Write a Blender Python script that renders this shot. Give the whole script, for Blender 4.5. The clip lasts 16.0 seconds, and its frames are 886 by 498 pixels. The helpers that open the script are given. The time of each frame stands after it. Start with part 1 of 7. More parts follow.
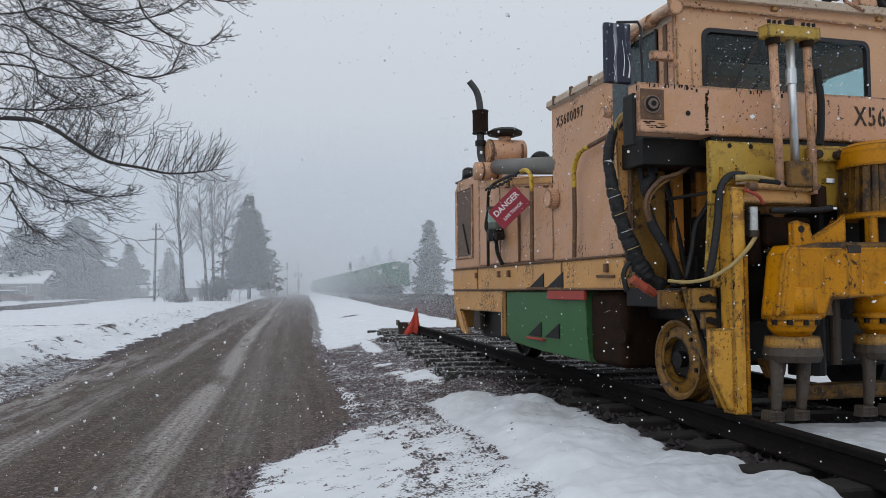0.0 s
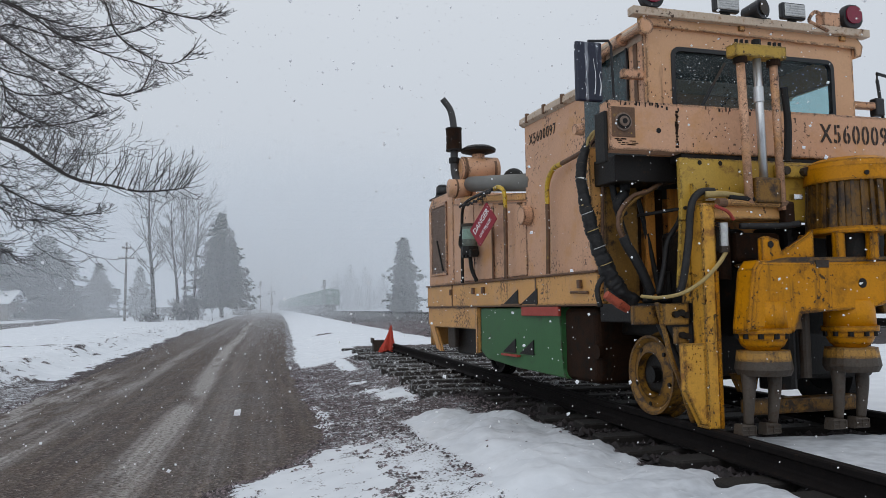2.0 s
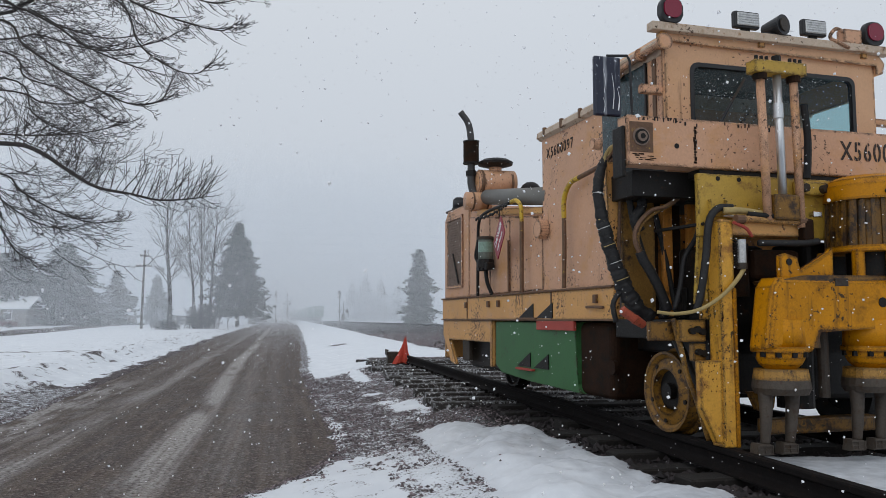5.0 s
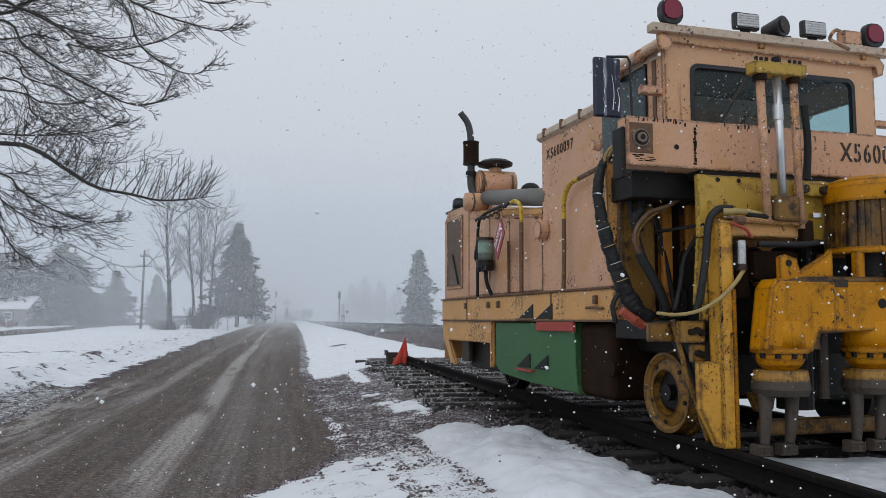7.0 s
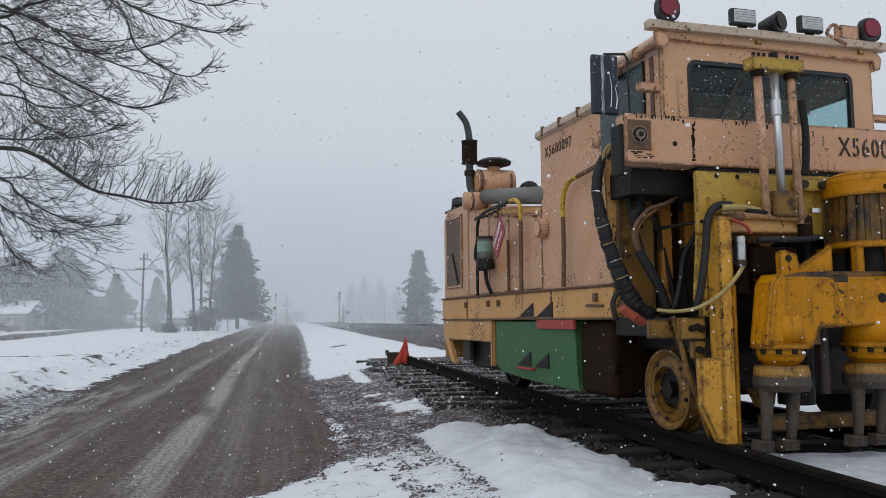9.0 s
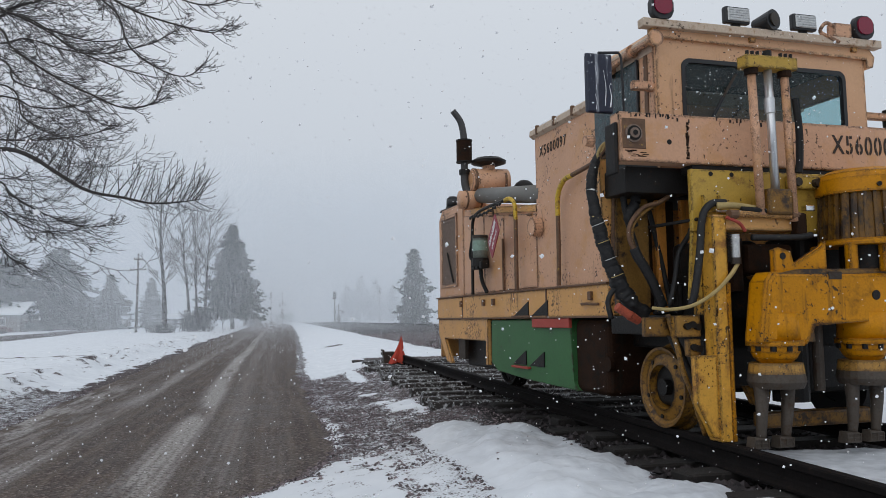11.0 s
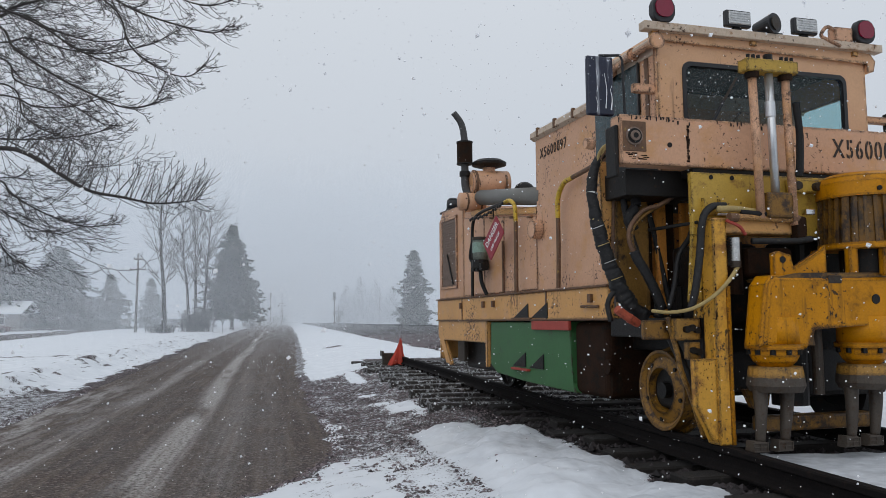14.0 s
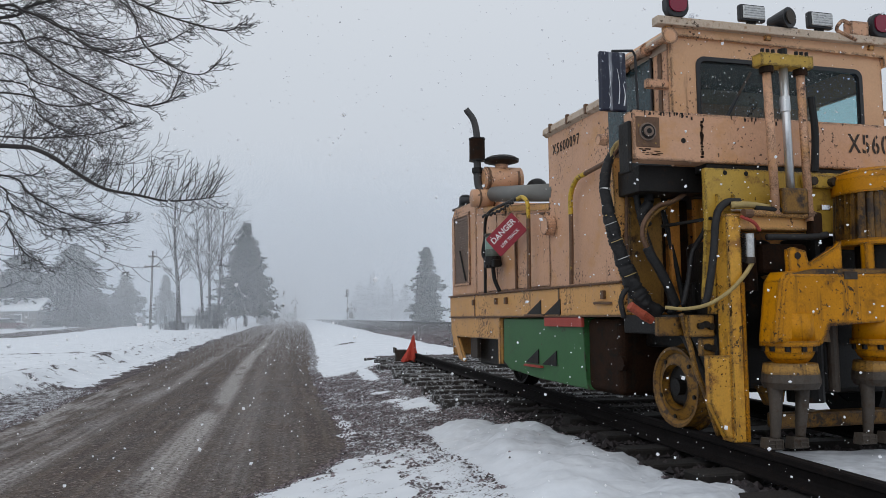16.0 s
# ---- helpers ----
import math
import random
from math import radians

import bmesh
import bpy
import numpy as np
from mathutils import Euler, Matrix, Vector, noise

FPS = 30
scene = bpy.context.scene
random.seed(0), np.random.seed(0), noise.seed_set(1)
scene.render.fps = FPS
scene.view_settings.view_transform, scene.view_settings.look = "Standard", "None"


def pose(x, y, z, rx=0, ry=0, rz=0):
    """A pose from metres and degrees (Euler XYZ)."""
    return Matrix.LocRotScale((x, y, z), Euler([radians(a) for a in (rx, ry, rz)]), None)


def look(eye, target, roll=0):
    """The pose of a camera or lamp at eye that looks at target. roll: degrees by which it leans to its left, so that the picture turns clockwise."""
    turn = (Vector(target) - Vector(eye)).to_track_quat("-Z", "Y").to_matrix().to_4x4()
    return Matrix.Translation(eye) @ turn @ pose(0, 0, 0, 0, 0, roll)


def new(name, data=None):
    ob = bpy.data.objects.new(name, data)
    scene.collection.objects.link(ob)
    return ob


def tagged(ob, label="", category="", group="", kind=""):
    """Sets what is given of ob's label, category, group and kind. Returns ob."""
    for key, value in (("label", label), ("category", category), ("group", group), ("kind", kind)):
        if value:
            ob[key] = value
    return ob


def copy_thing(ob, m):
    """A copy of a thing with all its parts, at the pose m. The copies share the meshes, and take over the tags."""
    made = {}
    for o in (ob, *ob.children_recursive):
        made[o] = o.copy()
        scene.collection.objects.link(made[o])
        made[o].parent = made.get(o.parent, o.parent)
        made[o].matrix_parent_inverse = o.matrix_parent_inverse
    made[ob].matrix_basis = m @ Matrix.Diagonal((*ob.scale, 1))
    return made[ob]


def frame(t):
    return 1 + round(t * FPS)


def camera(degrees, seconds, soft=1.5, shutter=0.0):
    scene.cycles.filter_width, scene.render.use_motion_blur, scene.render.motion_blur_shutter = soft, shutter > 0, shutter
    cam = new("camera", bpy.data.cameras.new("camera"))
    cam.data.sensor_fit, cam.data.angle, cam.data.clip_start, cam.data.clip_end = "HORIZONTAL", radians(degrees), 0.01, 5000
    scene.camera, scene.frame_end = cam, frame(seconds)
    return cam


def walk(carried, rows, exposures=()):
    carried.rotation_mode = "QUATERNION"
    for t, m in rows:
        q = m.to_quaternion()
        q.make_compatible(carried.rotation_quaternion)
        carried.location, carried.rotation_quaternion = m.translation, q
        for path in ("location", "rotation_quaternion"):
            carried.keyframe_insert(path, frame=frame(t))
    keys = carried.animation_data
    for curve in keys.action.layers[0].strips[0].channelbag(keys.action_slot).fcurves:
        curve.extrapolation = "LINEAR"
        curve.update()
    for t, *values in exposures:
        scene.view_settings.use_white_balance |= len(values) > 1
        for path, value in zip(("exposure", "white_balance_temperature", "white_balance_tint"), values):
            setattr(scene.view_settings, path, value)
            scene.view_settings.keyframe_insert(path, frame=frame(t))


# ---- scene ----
# ---------- camera ----------
EYE = (0.0, 0.0, 1.2)
cam = camera(58.5, 16.0, soft=0.8)
ROWS = [
    (0.0, 92.935, 0.444, -10.743),
    (0.5, 93.313, 0.904, -12.093),
    (1.0, 93.560, 1.123, -13.257),
    (1.5, 93.746, 0.942, -12.959),
    (2.0, 94.149, 0.879, -12.582),
    (2.5, 94.633, 0.444, -12.481),
    (3.0, 94.863, 0.540, -12.158),
    (3.5, 94.981, 0.598, -11.842),
    (4.0, 94.984, 0.279, -11.616),
    (6.5, 95.153, -0.194, -11.543),
    (7.0, 95.107, -0.141, -11.537),
    (7.5, 95.042, 0.253, -11.524),
    (8.0, 95.034, 0.451, -11.478),
    (8.5, 95.048, 0.563, -11.487),
    (9.0, 95.065, 0.530, -11.510),
    (11.5, 94.993, 0.837, -11.893),
    (12.0, 95.029, 0.769, -11.967),
    (12.5, 95.039, 0.719, -12.078),
    (13.0, 95.053, 0.514, -12.135),
    (13.5, 95.106, 0.503, -12.087),
    (14.0, 95.117, 0.489, -11.872),
    (14.5, 95.149, 0.345, -11.730),
    (15.0, 95.196, 0.432, -11.678),
    (15.5, 95.202, -0.118, -10.620),
    (16.0, 94.889, 0.531, -10.952),
]
walk(cam, [(t, pose(*EYE, rx, ry, rz)) for t, rx, ry, rz in ROWS])

# ---------- world and light: overcast, light snowfall ----------
world = bpy.data.worlds.new("overcast_sky")
scene.world = world
world.use_nodes = True
wn, wl = world.node_tree.nodes, world.node_tree.links
wn.clear()
sky = wn.new("ShaderNodeTexSky")
sky.sky_type, sky.sun_disc = "NISHITA", False
sky.sun_elevation, sky.sun_rotation = radians(43), radians(-148)
sky.air_density, sky.dust_density = 1.0, 4.0
sky_dim = wn.new("ShaderNodeBackground")
sky_dim.inputs["Strength"].default_value = 0.06
wl.new(sky.outputs["Color"], sky_dim.inputs["Color"])
cloud = wn.new("ShaderNodeBackground")
cloud.inputs["Strength"].default_value = 1.2
wmix = wn.new("ShaderNodeMixShader")
wmix.inputs[0].default_value = 0.93
wl.new(sky_dim.outputs[0], wmix.inputs[1])
wl.new(cloud.outputs[0], wmix.inputs[2])
# an overcast sky is paler overhead than towards the horizon
aim, split_z = wn.new("ShaderNodeTexCoord"), wn.new("ShaderNodeSeparateXYZ")
wl.new(aim.outputs["Generated"], split_z.inputs[0])
rise = wn.new("ShaderNodeValToRGB")
rise.color_ramp.elements[0].color, rise.color_ramp.elements[1].color = (0.44, 0.485, 0.55, 1), (0.575, 0.612, 0.66, 1)
rise.color_ramp.elements[0].position, rise.color_ramp.elements[1].position = 0.0, 0.42
wl.new(split_z.outputs["Z"], rise.inputs["Fac"])
wl.new(rise.outputs["Color"], cloud.inputs["Color"])
wout = wn.new("ShaderNodeOutputWorld")
wl.new(wmix.outputs[0], wout.inputs["Surface"])

sun = new("sun", bpy.data.lights.new("sun", "SUN"))
sun.data.energy, sun.data.angle, sun.data.color = 0.55, radians(75), (1.0, 0.98, 0.95)
sun.matrix_world = look((-5.0, -8, 9.0), (0, 0, 0))
scene.view_settings.exposure = 0.0


# ---------- materials ----------
def mat(name, base, rough=0.6, metal=0.0, vary=0.25, scale=6.0, bump=0.15, second=None, amount=0.5, fine=80.0, spec=0.4, sharp=0.12, specks=0.0, streaks=0.0, speck_colour=(0.045, 0.02, 0.01), wear=0.0):
    """Base colour with tone variation at two scales, worn patches of a second colour, fine relief."""
    m = bpy.data.materials.new(name)
    m.use_nodes = True
    n, l = m.node_tree.nodes, m.node_tree.links
    bsdf = n["Principled BSDF"]
    bsdf.inputs["Roughness"].default_value = rough
    bsdf.inputs["Metallic"].default_value = metal
    bsdf.inputs["Specular IOR Level"].default_value = spec
    co = n.new("ShaderNodeTexCoord")
    big, small = n.new("ShaderNodeTexNoise"), n.new("ShaderNodeTexNoise")
    for tex, sc, det in ((big, scale, 6.0), (small, fine, 4.0)):
        tex.inputs["Scale"].default_value, tex.inputs["Detail"].default_value = sc, det
        tex.inputs["Roughness"].default_value = 0.65
        l.new(co.outputs["Object"], tex.inputs["Vector"])
    tone = n.new("ShaderNodeMix")
    tone.data_type = "RGBA"
    dark = [c * (1 - vary) for c in base]
    light = [min(1, c * (1 + vary)) for c in base]
    tone.inputs["A"].default_value, tone.inputs["B"].default_value = (*dark, 1), (*light, 1)
    add = n.new("ShaderNodeMath")
    add.operation = "MULTIPLY_ADD"
    l.new(small.outputs["Fac"], add.inputs[0])
    add.inputs[1].default_value = 0.5
    half = n.new("ShaderNodeMath")
    half.operation = "MULTIPLY"
    half.inputs[1].default_value = 0.5
    l.new(big.outputs["Fac"], half.inputs[0])
    l.new(half.outputs[0], add.inputs[2])
    spread = n.new("ShaderNodeMapRange")
    spread.inputs["From Min"].default_value, spread.inputs["From Max"].default_value = 0.32, 0.68
    l.new(add.outputs[0], spread.inputs["Value"])
    l.new(spread.outputs[0], tone.inputs["Factor"])
    colour = tone.outputs["Result"]
    if second:
        worn = n.new("ShaderNodeTexNoise")
        worn.inputs["Scale"].default_value, worn.inputs["Detail"].default_value = scale * 2.3, 9.0
        worn.inputs["Roughness"].default_value = 0.72
        l.new(co.outputs["Object"], worn.inputs["Vector"])
        cut = n.new("ShaderNodeMapRange")
        edge = 0.5 + (0.5 - amount) * 0.45
        cut.inputs["From Min"].default_value, cut.inputs["From Max"].default_value = edge, edge + sharp
        l.new(worn.outputs["Fac"], cut.inputs["Value"])
        patch = n.new("ShaderNodeMix")
        patch.data_type = "RGBA"
        patch.inputs["B"].default_value = (*second, 1)
        l.new(cut.outputs[0], patch.inputs["Factor"])
        l.new(colour, patch.inputs["A"])
        colour = patch.outputs["Result"]
    for on, size, limit in ((specks, (1, 1, 1), 0.0), (streaks, (13, 13, 0.9), 0.04)):
        if not on:
            continue
        place = n.new("ShaderNodeMapping")
        place.inputs["Scale"].default_value = size
        l.new(co.outputs["Object"], place.inputs["Vector"])
        chip = n.new("ShaderNodeTexNoise")
        chip.inputs["Scale"].default_value = 36 if size[0] == 1 else 1.6
        chip.inputs["Detail"].default_value, chip.inputs["Roughness"].default_value = 5.0, 0.6
        l.new(place.outputs[0], chip.inputs["Vector"])
        edge = n.new("ShaderNodeMapRange")
        edge.inputs["From Min"].default_value = 0.72 - 0.16 * on
        edge.inputs["From Max"].default_value = 0.74 - 0.16 * on + limit * 3
        edge.inputs["To Max"].default_value = 0.92 if size[0] == 1 else 0.6
        cluster = n.new("ShaderNodeTexNoise")
        cluster.inputs["Scale"].default_value = 2.3
        l.new(co.outputs["Object"], cluster.inputs["Vector"])
        gather = n.new("ShaderNodeMath")
        gather.operation = "MULTIPLY_ADD"
        gather.inputs[1].default_value = 0.55
        l.new(cluster.outputs["Fac"], gather.inputs[0])
        l.new(chip.outputs["Fac"], gather.inputs[2])
        less = n.new("ShaderNodeMath")
        less.inputs[1].default_value = -0.30
        l.new(gather.outputs[0], less.inputs[0])
        l.new(less.outputs[0], edge.inputs["Value"])
        over = n.new("ShaderNodeMix")
        over.data_type = "RGBA"
        over.inputs["B"].default_value = (*speck_colour, 1)
        l.new(edge.outputs[0], over.inputs["Factor"])
        l.new(colour, over.inputs["A"])
        colour = over.outputs["Result"]
    if wear:
        # paint chipped off along the edges, where a rounded normal leaves the true one
        round_edge, true = n.new("ShaderNodeBevel"), n.new("ShaderNodeNewGeometry")
        round_edge.samples = 3
        round_edge.inputs["Radius"].default_value = 0.03
        dot = n.new("ShaderNodeVectorMath")
        dot.operation = "DOT_PRODUCT"
        l.new(round_edge.outputs[0], dot.inputs[0])
        l.new(true.outputs["Normal"], dot.inputs[1])
        near_edge = n.new("ShaderNodeMapRange")
        near_edge.inputs["From Min"].default_value, near_edge.inputs["From Max"].default_value = 0.995, 0.95
        near_edge.inputs["To Max"].default_value = 0.30 * wear
        l.new(dot.outputs["Value"], near_edge.inputs["Value"])
        flaw = n.new("ShaderNodeTexNoise")
        flaw.inputs["Scale"].default_value, flaw.inputs["Detail"].default_value = 17, 7
        flaw.inputs["Roughness"].default_value = 0.7
        l.new(co.outputs["Object"], flaw.inputs["Vector"])
        total = n.new("ShaderNodeMath")
        l.new(flaw.outputs["Fac"], total.inputs[0])
        l.new(near_edge.outputs[0], total.inputs[1])
        chipped = n.new("ShaderNodeMapRange")
        chipped.inputs["From Min"].default_value, chipped.inputs["From Max"].default_value = 0.67, 0.73
        chipped.inputs["To Max"].default_value = 0.95
        l.new(total.outputs[0], chipped.inputs["Value"])
        bare = n.new("ShaderNodeMix")
        bare.data_type = "RGBA"
        bare.inputs["B"].default_value = (0.028, 0.014, 0.008, 1)
        l.new(chipped.outputs[0], bare.inputs["Factor"])
        l.new(colour, bare.inputs["A"])
        colour = bare.outputs["Result"]
    l.new(colour, bsdf.inputs["Base Color"])
    if bump:
        b = n.new("ShaderNodeBump")
        b.inputs["Strength"].default_value, b.inputs["Distance"].default_value = bump, 0.01
        l.new(add.outputs[0], b.inputs["Height"])
        l.new(b.outputs["Normal"], bsdf.inputs["Normal"])
    return m


SOOT = (0.02, 0.016, 0.012)
M_PINK = mat("faded_salmon_paint", (0.57, 0.325, 0.200), 0.5, vary=0.15, scale=1.6, second=(0.54, 0.265, 0.075), amount=0.47, bump=0.08, fine=60, sharp=0.25, specks=0.58, streaks=0.6, wear=0.9)
M_TAN = mat("faded_orange_paint", (0.60, 0.315, 0.100), 0.48, vary=0.16, scale=2.2, second=(0.50, 0.30, 0.19), amount=0.42, bump=0.08, sharp=0.25, specks=0.6, streaks=0.65, wear=1.0)
M_CAB = mat("chalky_cab_paint", (0.60, 0.355, 0.205), 0.55, vary=0.12, scale=1.8, second=(0.56, 0.31, 0.13), amount=0.45, bump=0.06, sharp=0.3, specks=0.42, streaks=0.5, wear=0.8)
M_YELLOW = mat("oily_yellow_paint", (0.50, 0.205, 0.001), 0.42, spec=0.22, vary=0.22, scale=3.2, second=(0.14, 0.055, 0.004), amount=0.41, bump=0.15, sharp=0.2, specks=0.5, streaks=0.9, speck_colour=SOOT, wear=1.0)
M_DULLYEL = mat("greasy_yellow_paint", (0.19, 0.092, 0.011), 0.45, vary=0.35, scale=4, second=(0.03, 0.015, 0.007), amount=0.56, bump=0.25, specks=0.6, streaks=0.9, speck_colour=SOOT, wear=1.1)
M_POST = mat("yellow_post_paint", (0.60, 0.31, 0.036), 0.42, vary=0.2, scale=3, second=(0.26, 0.11, 0.02), amount=0.48, bump=0.1, specks=0.62, streaks=0.8, speck_colour=SOOT, wear=1.0)
M_OLDPOST = mat("grimy_post_paint", (0.36, 0.19, 0.035), 0.45, vary=0.3, scale=4, second=(0.07, 0.035, 0.012), amount=0.47, bump=0.15, specks=0.6, streaks=0.8, speck_colour=SOOT, wear=1.1)
M_OCHRE = mat("ochre_plate_paint", (0.45, 0.285, 0.045), 0.45, vary=0.2, scale=3, second=(0.2, 0.1, 0.03), amount=0.36, bump=0.08, specks=0.42, streaks=0.5, wear=0.8)
M_GREEN = mat("green_tank_paint", (0.034, 0.125, 0.040), 0.5, vary=0.18, scale=2.0, second=(0.03, 0.08, 0.035), amount=0.4, sharp=0.3, specks=0.3, streaks=0.3, wear=0.6)
M_RED = mat("faded_red_paint", (0.34, 0.05, 0.035), 0.55, vary=0.2)
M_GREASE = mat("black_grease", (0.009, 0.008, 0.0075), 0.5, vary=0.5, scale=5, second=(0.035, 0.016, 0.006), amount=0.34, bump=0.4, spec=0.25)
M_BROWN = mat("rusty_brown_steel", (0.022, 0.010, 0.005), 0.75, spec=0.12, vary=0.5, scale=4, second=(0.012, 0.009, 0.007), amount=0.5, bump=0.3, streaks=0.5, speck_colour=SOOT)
M_BAY = mat("stained_bay_panel", (0.52, 0.21, 0.035), 0.5, vary=0.3, scale=3, second=(0.08, 0.04, 0.016), amount=0.42, bump=0.2, specks=0.4, streaks=0.8, speck_colour=SOOT)
M_RUBBER = mat("black_rubber_hose", (0.009, 0.009, 0.0095), 0.6, spec=0.25, vary=0.4, scale=12, second=(0.07, 0.06, 0.05), amount=0.16, bump=0.4)
M_STEEL = mat("worn_grey_steel", (0.040, 0.031, 0.024), 0.6, metal=0.1, vary=0.35, scale=7, second=(0.03, 0.016, 0.008), amount=0.5, bump=0.3)
M_TOOL = mat("scoured_tool_steel", (0.064, 0.052, 0.042), 0.6, metal=0.1, vary=0.3, scale=9, second=(0.05, 0.03, 0.018), amount=0.45, bump=0.3)
M_MESH = mat("dusty_grille_mesh", (0.20, 0.145, 0.115), 0.7, vary=0.3, scale=14, second=(0.07, 0.04, 0.025), amount=0.4, bump=0.2)
M_BARTOP = mat("bleached_bar_paint", (0.50, 0.40, 0.31), 0.6, vary=0.2, scale=6, second=(0.30, 0.17, 0.09), amount=0.4, bump=0.1, specks=0.5)
M_ROD = mat("bright_piston_steel", (0.62, 0.64, 0.66), 0.28, metal=0.75, vary=0.1, scale=12, bump=0.0)
M_CHROME = mat("chrome_rod", (0.75, 0.76, 0.77), 0.16, metal=1.0, vary=0.06, bump=0.0)
M_PIPE = mat("grey_duct_paint", (0.17, 0.17, 0.16), 0.6, vary=0.15, bump=0.1)
M_SOOTPIPE = mat("sooty_pipe_steel", (0.055, 0.055, 0.057), 0.6, vary=0.3, scale=9, second=(0.10, 0.06, 0.04), amount=0.3, bump=0.15)
M_BLACK = mat("black_plastic", (0.02, 0.021, 0.024), 0.4, vary=0.2, bump=0.05)
M_STENCIL = mat("black_stencil_paint", (0.03, 0.022, 0.018), 0.7, vary=0.4, scale=30, second=(0.4, 0.22, 0.13), amount=0.35, bump=0)
# near ties carry no snow and are darkened to paint the machine's shade
M_TIE_SHADED = mat("shaded_snowless_tie_wood", (0.013, 0.011, 0.010), 0.9, vary=0.4, scale=7, second=(0.032, 0.028, 0.026), amount=0.4, bump=0.5)
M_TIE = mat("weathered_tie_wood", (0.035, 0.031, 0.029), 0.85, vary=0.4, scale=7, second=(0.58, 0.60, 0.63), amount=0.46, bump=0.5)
M_RAIL = mat("dark_rail_steel", (0.010, 0.0085, 0.0085), 0.85, metal=0.0, vary=0.4, scale=8, second=(0.022, 0.015, 0.012), amount=0.35, bump=0.3, spec=0.08)
M_REDLENS = mat("red_lens", (0.19, 0.006, 0.028), 0.2, vary=0.15, bump=0.0, spec=0.6)
M_LAMPGLASS = mat("lamp_glass", (0.50, 0.51, 0.51), 0.2, metal=0.3, vary=0.35, scale=30, bump=0.3)
M_CONE = mat("dirty_orange_cloth", (0.46, 0.052, 0.03), 0.7, vary=0.25, scale=9, second=(0.2, 0.05, 0.03), amount=0.4)
M_SIGN = mat("red_sign_plate", (0.27, 0.015, 0.03), 0.45, vary=0.12, bump=0.02)
M_WHITE = mat("white_paint", (0.78, 0.78, 0.78), 0.5, vary=0.08, bump=0.03)
M_SNOW = mat("loose_snow", (0.80, 0.83, 0.87), 0.75, vary=0.05, scale=14, fine=140, bump=0.35, spec=0.2)


# ---------- building helpers ----------
def finish(name, bm, material, parent=None, label="", smooth=False):
    me = bpy.data.meshes.new(name)
    bmesh.ops.recalc_face_normals(bm, faces=bm.faces)
    if smooth:
        for f in bm.faces:
            f.smooth = True
    bm.to_mesh(me)
    bm.free()
    me.materials.append(material)
    ob = new(name, me)
    ob.parent = parent
    return tagged(ob, label)


def part(name, bm, material, parent, label="", smooth=False):
    return finish(name, bm, material, parent, label, smooth)


def box(lo, hi, bevel=0.0, bm=None, segs=2):
    """A bevelled block between two corners."""
    bm = bm or bmesh.new()
    c = [(a + b) / 2 for a, b in zip(lo, hi)]
    s = [abs(b - a) for a, b in zip(lo, hi)]
    got = bmesh.ops.create_cube(bm, size=1, matrix=Matrix.Translation(c) @ Matrix.Diagonal((*s, 1)))
    if bevel:
        edges = {e for v in got["verts"] for e in v.link_edges}
        bmesh.ops.bevel(bm, geom=list(edges), offset=bevel, segments=segs, affect="EDGES", profile=0.5)
    return bm


def rod(a, b, r, r2=None, sides=12, bm=None):
    """A round bar from a to b."""
    bm = bm or bmesh.new()
    a, b = Vector(a), Vector(b)
    d = b - a
    m = Matrix.Translation((a + b) / 2) @ d.to_track_quat("Z", "Y").to_matrix().to_4x4()
    bmesh.ops.create_cone(bm, cap_ends=True, segments=sides, radius1=r, radius2=r if r2 is None else r2, depth=d.length, matrix=m)
    return bm


def glide(points, steps=6):
    """A smooth line through the points."""
    pts = [Vector(p) for p in points]
    pts = [2 * pts[0] - pts[1]] + pts + [2 * pts[-1] - pts[-2]]
    out = []
    for i in range(1, len(pts) - 2):
        p0, p1, p2, p3 = pts[i - 1:i + 3]
        for k in range(steps):
            t = k / steps
            out.append(0.5 * (2 * p1 + (p2 - p0) * t + (2 * p0 - 5 * p1 + 4 * p2 - p3) * t * t + (3 * p1 - p0 - 3 * p2 + p3) * t ** 3))
    out.append(pts[-2])
    return out


def hose(points, r, bm=None, sides=8, steps=6, r2=None, ribs=0.0, straight=False):
    """A tube along a smooth line; r2: radius at the end; ribs: uneven wrapping."""
    bm = bm or bmesh.new()
    line = [Vector(p) for p in points] if straight else glide(points, steps)
    rings, side = [], Vector((0.31, 0.22, 0.92))
    for i, p in enumerate(line):
        d = (line[min(i + 1, len(line) - 1)] - line[max(i - 1, 0)]).normalized()
        x = d.cross(side)
        if x.length < 0.1:
            x = d.cross(Vector((1, 0, 0)))
        x.normalize()
        y = d.cross(x)
        q = i / max(1, len(line) - 1)
        rr = (r + ((r2 if r2 is not None else r) - r) * q) * (1 + ribs * (i % 2))
        rings.append([bm.verts.new(p + rr * (math.cos(k * math.tau / sides) * x + math.sin(k * math.tau / sides) * y)) for k in range(sides)])
    for a, b in zip(rings, rings[1:]):
        for k in range(sides):
            bm.faces.new((a[k], a[(k + 1) % sides], b[(k + 1) % sides], b[k]))
    bm.faces.new(rings[0][::-1])
    bm.faces.new(rings[-1])
    return bm


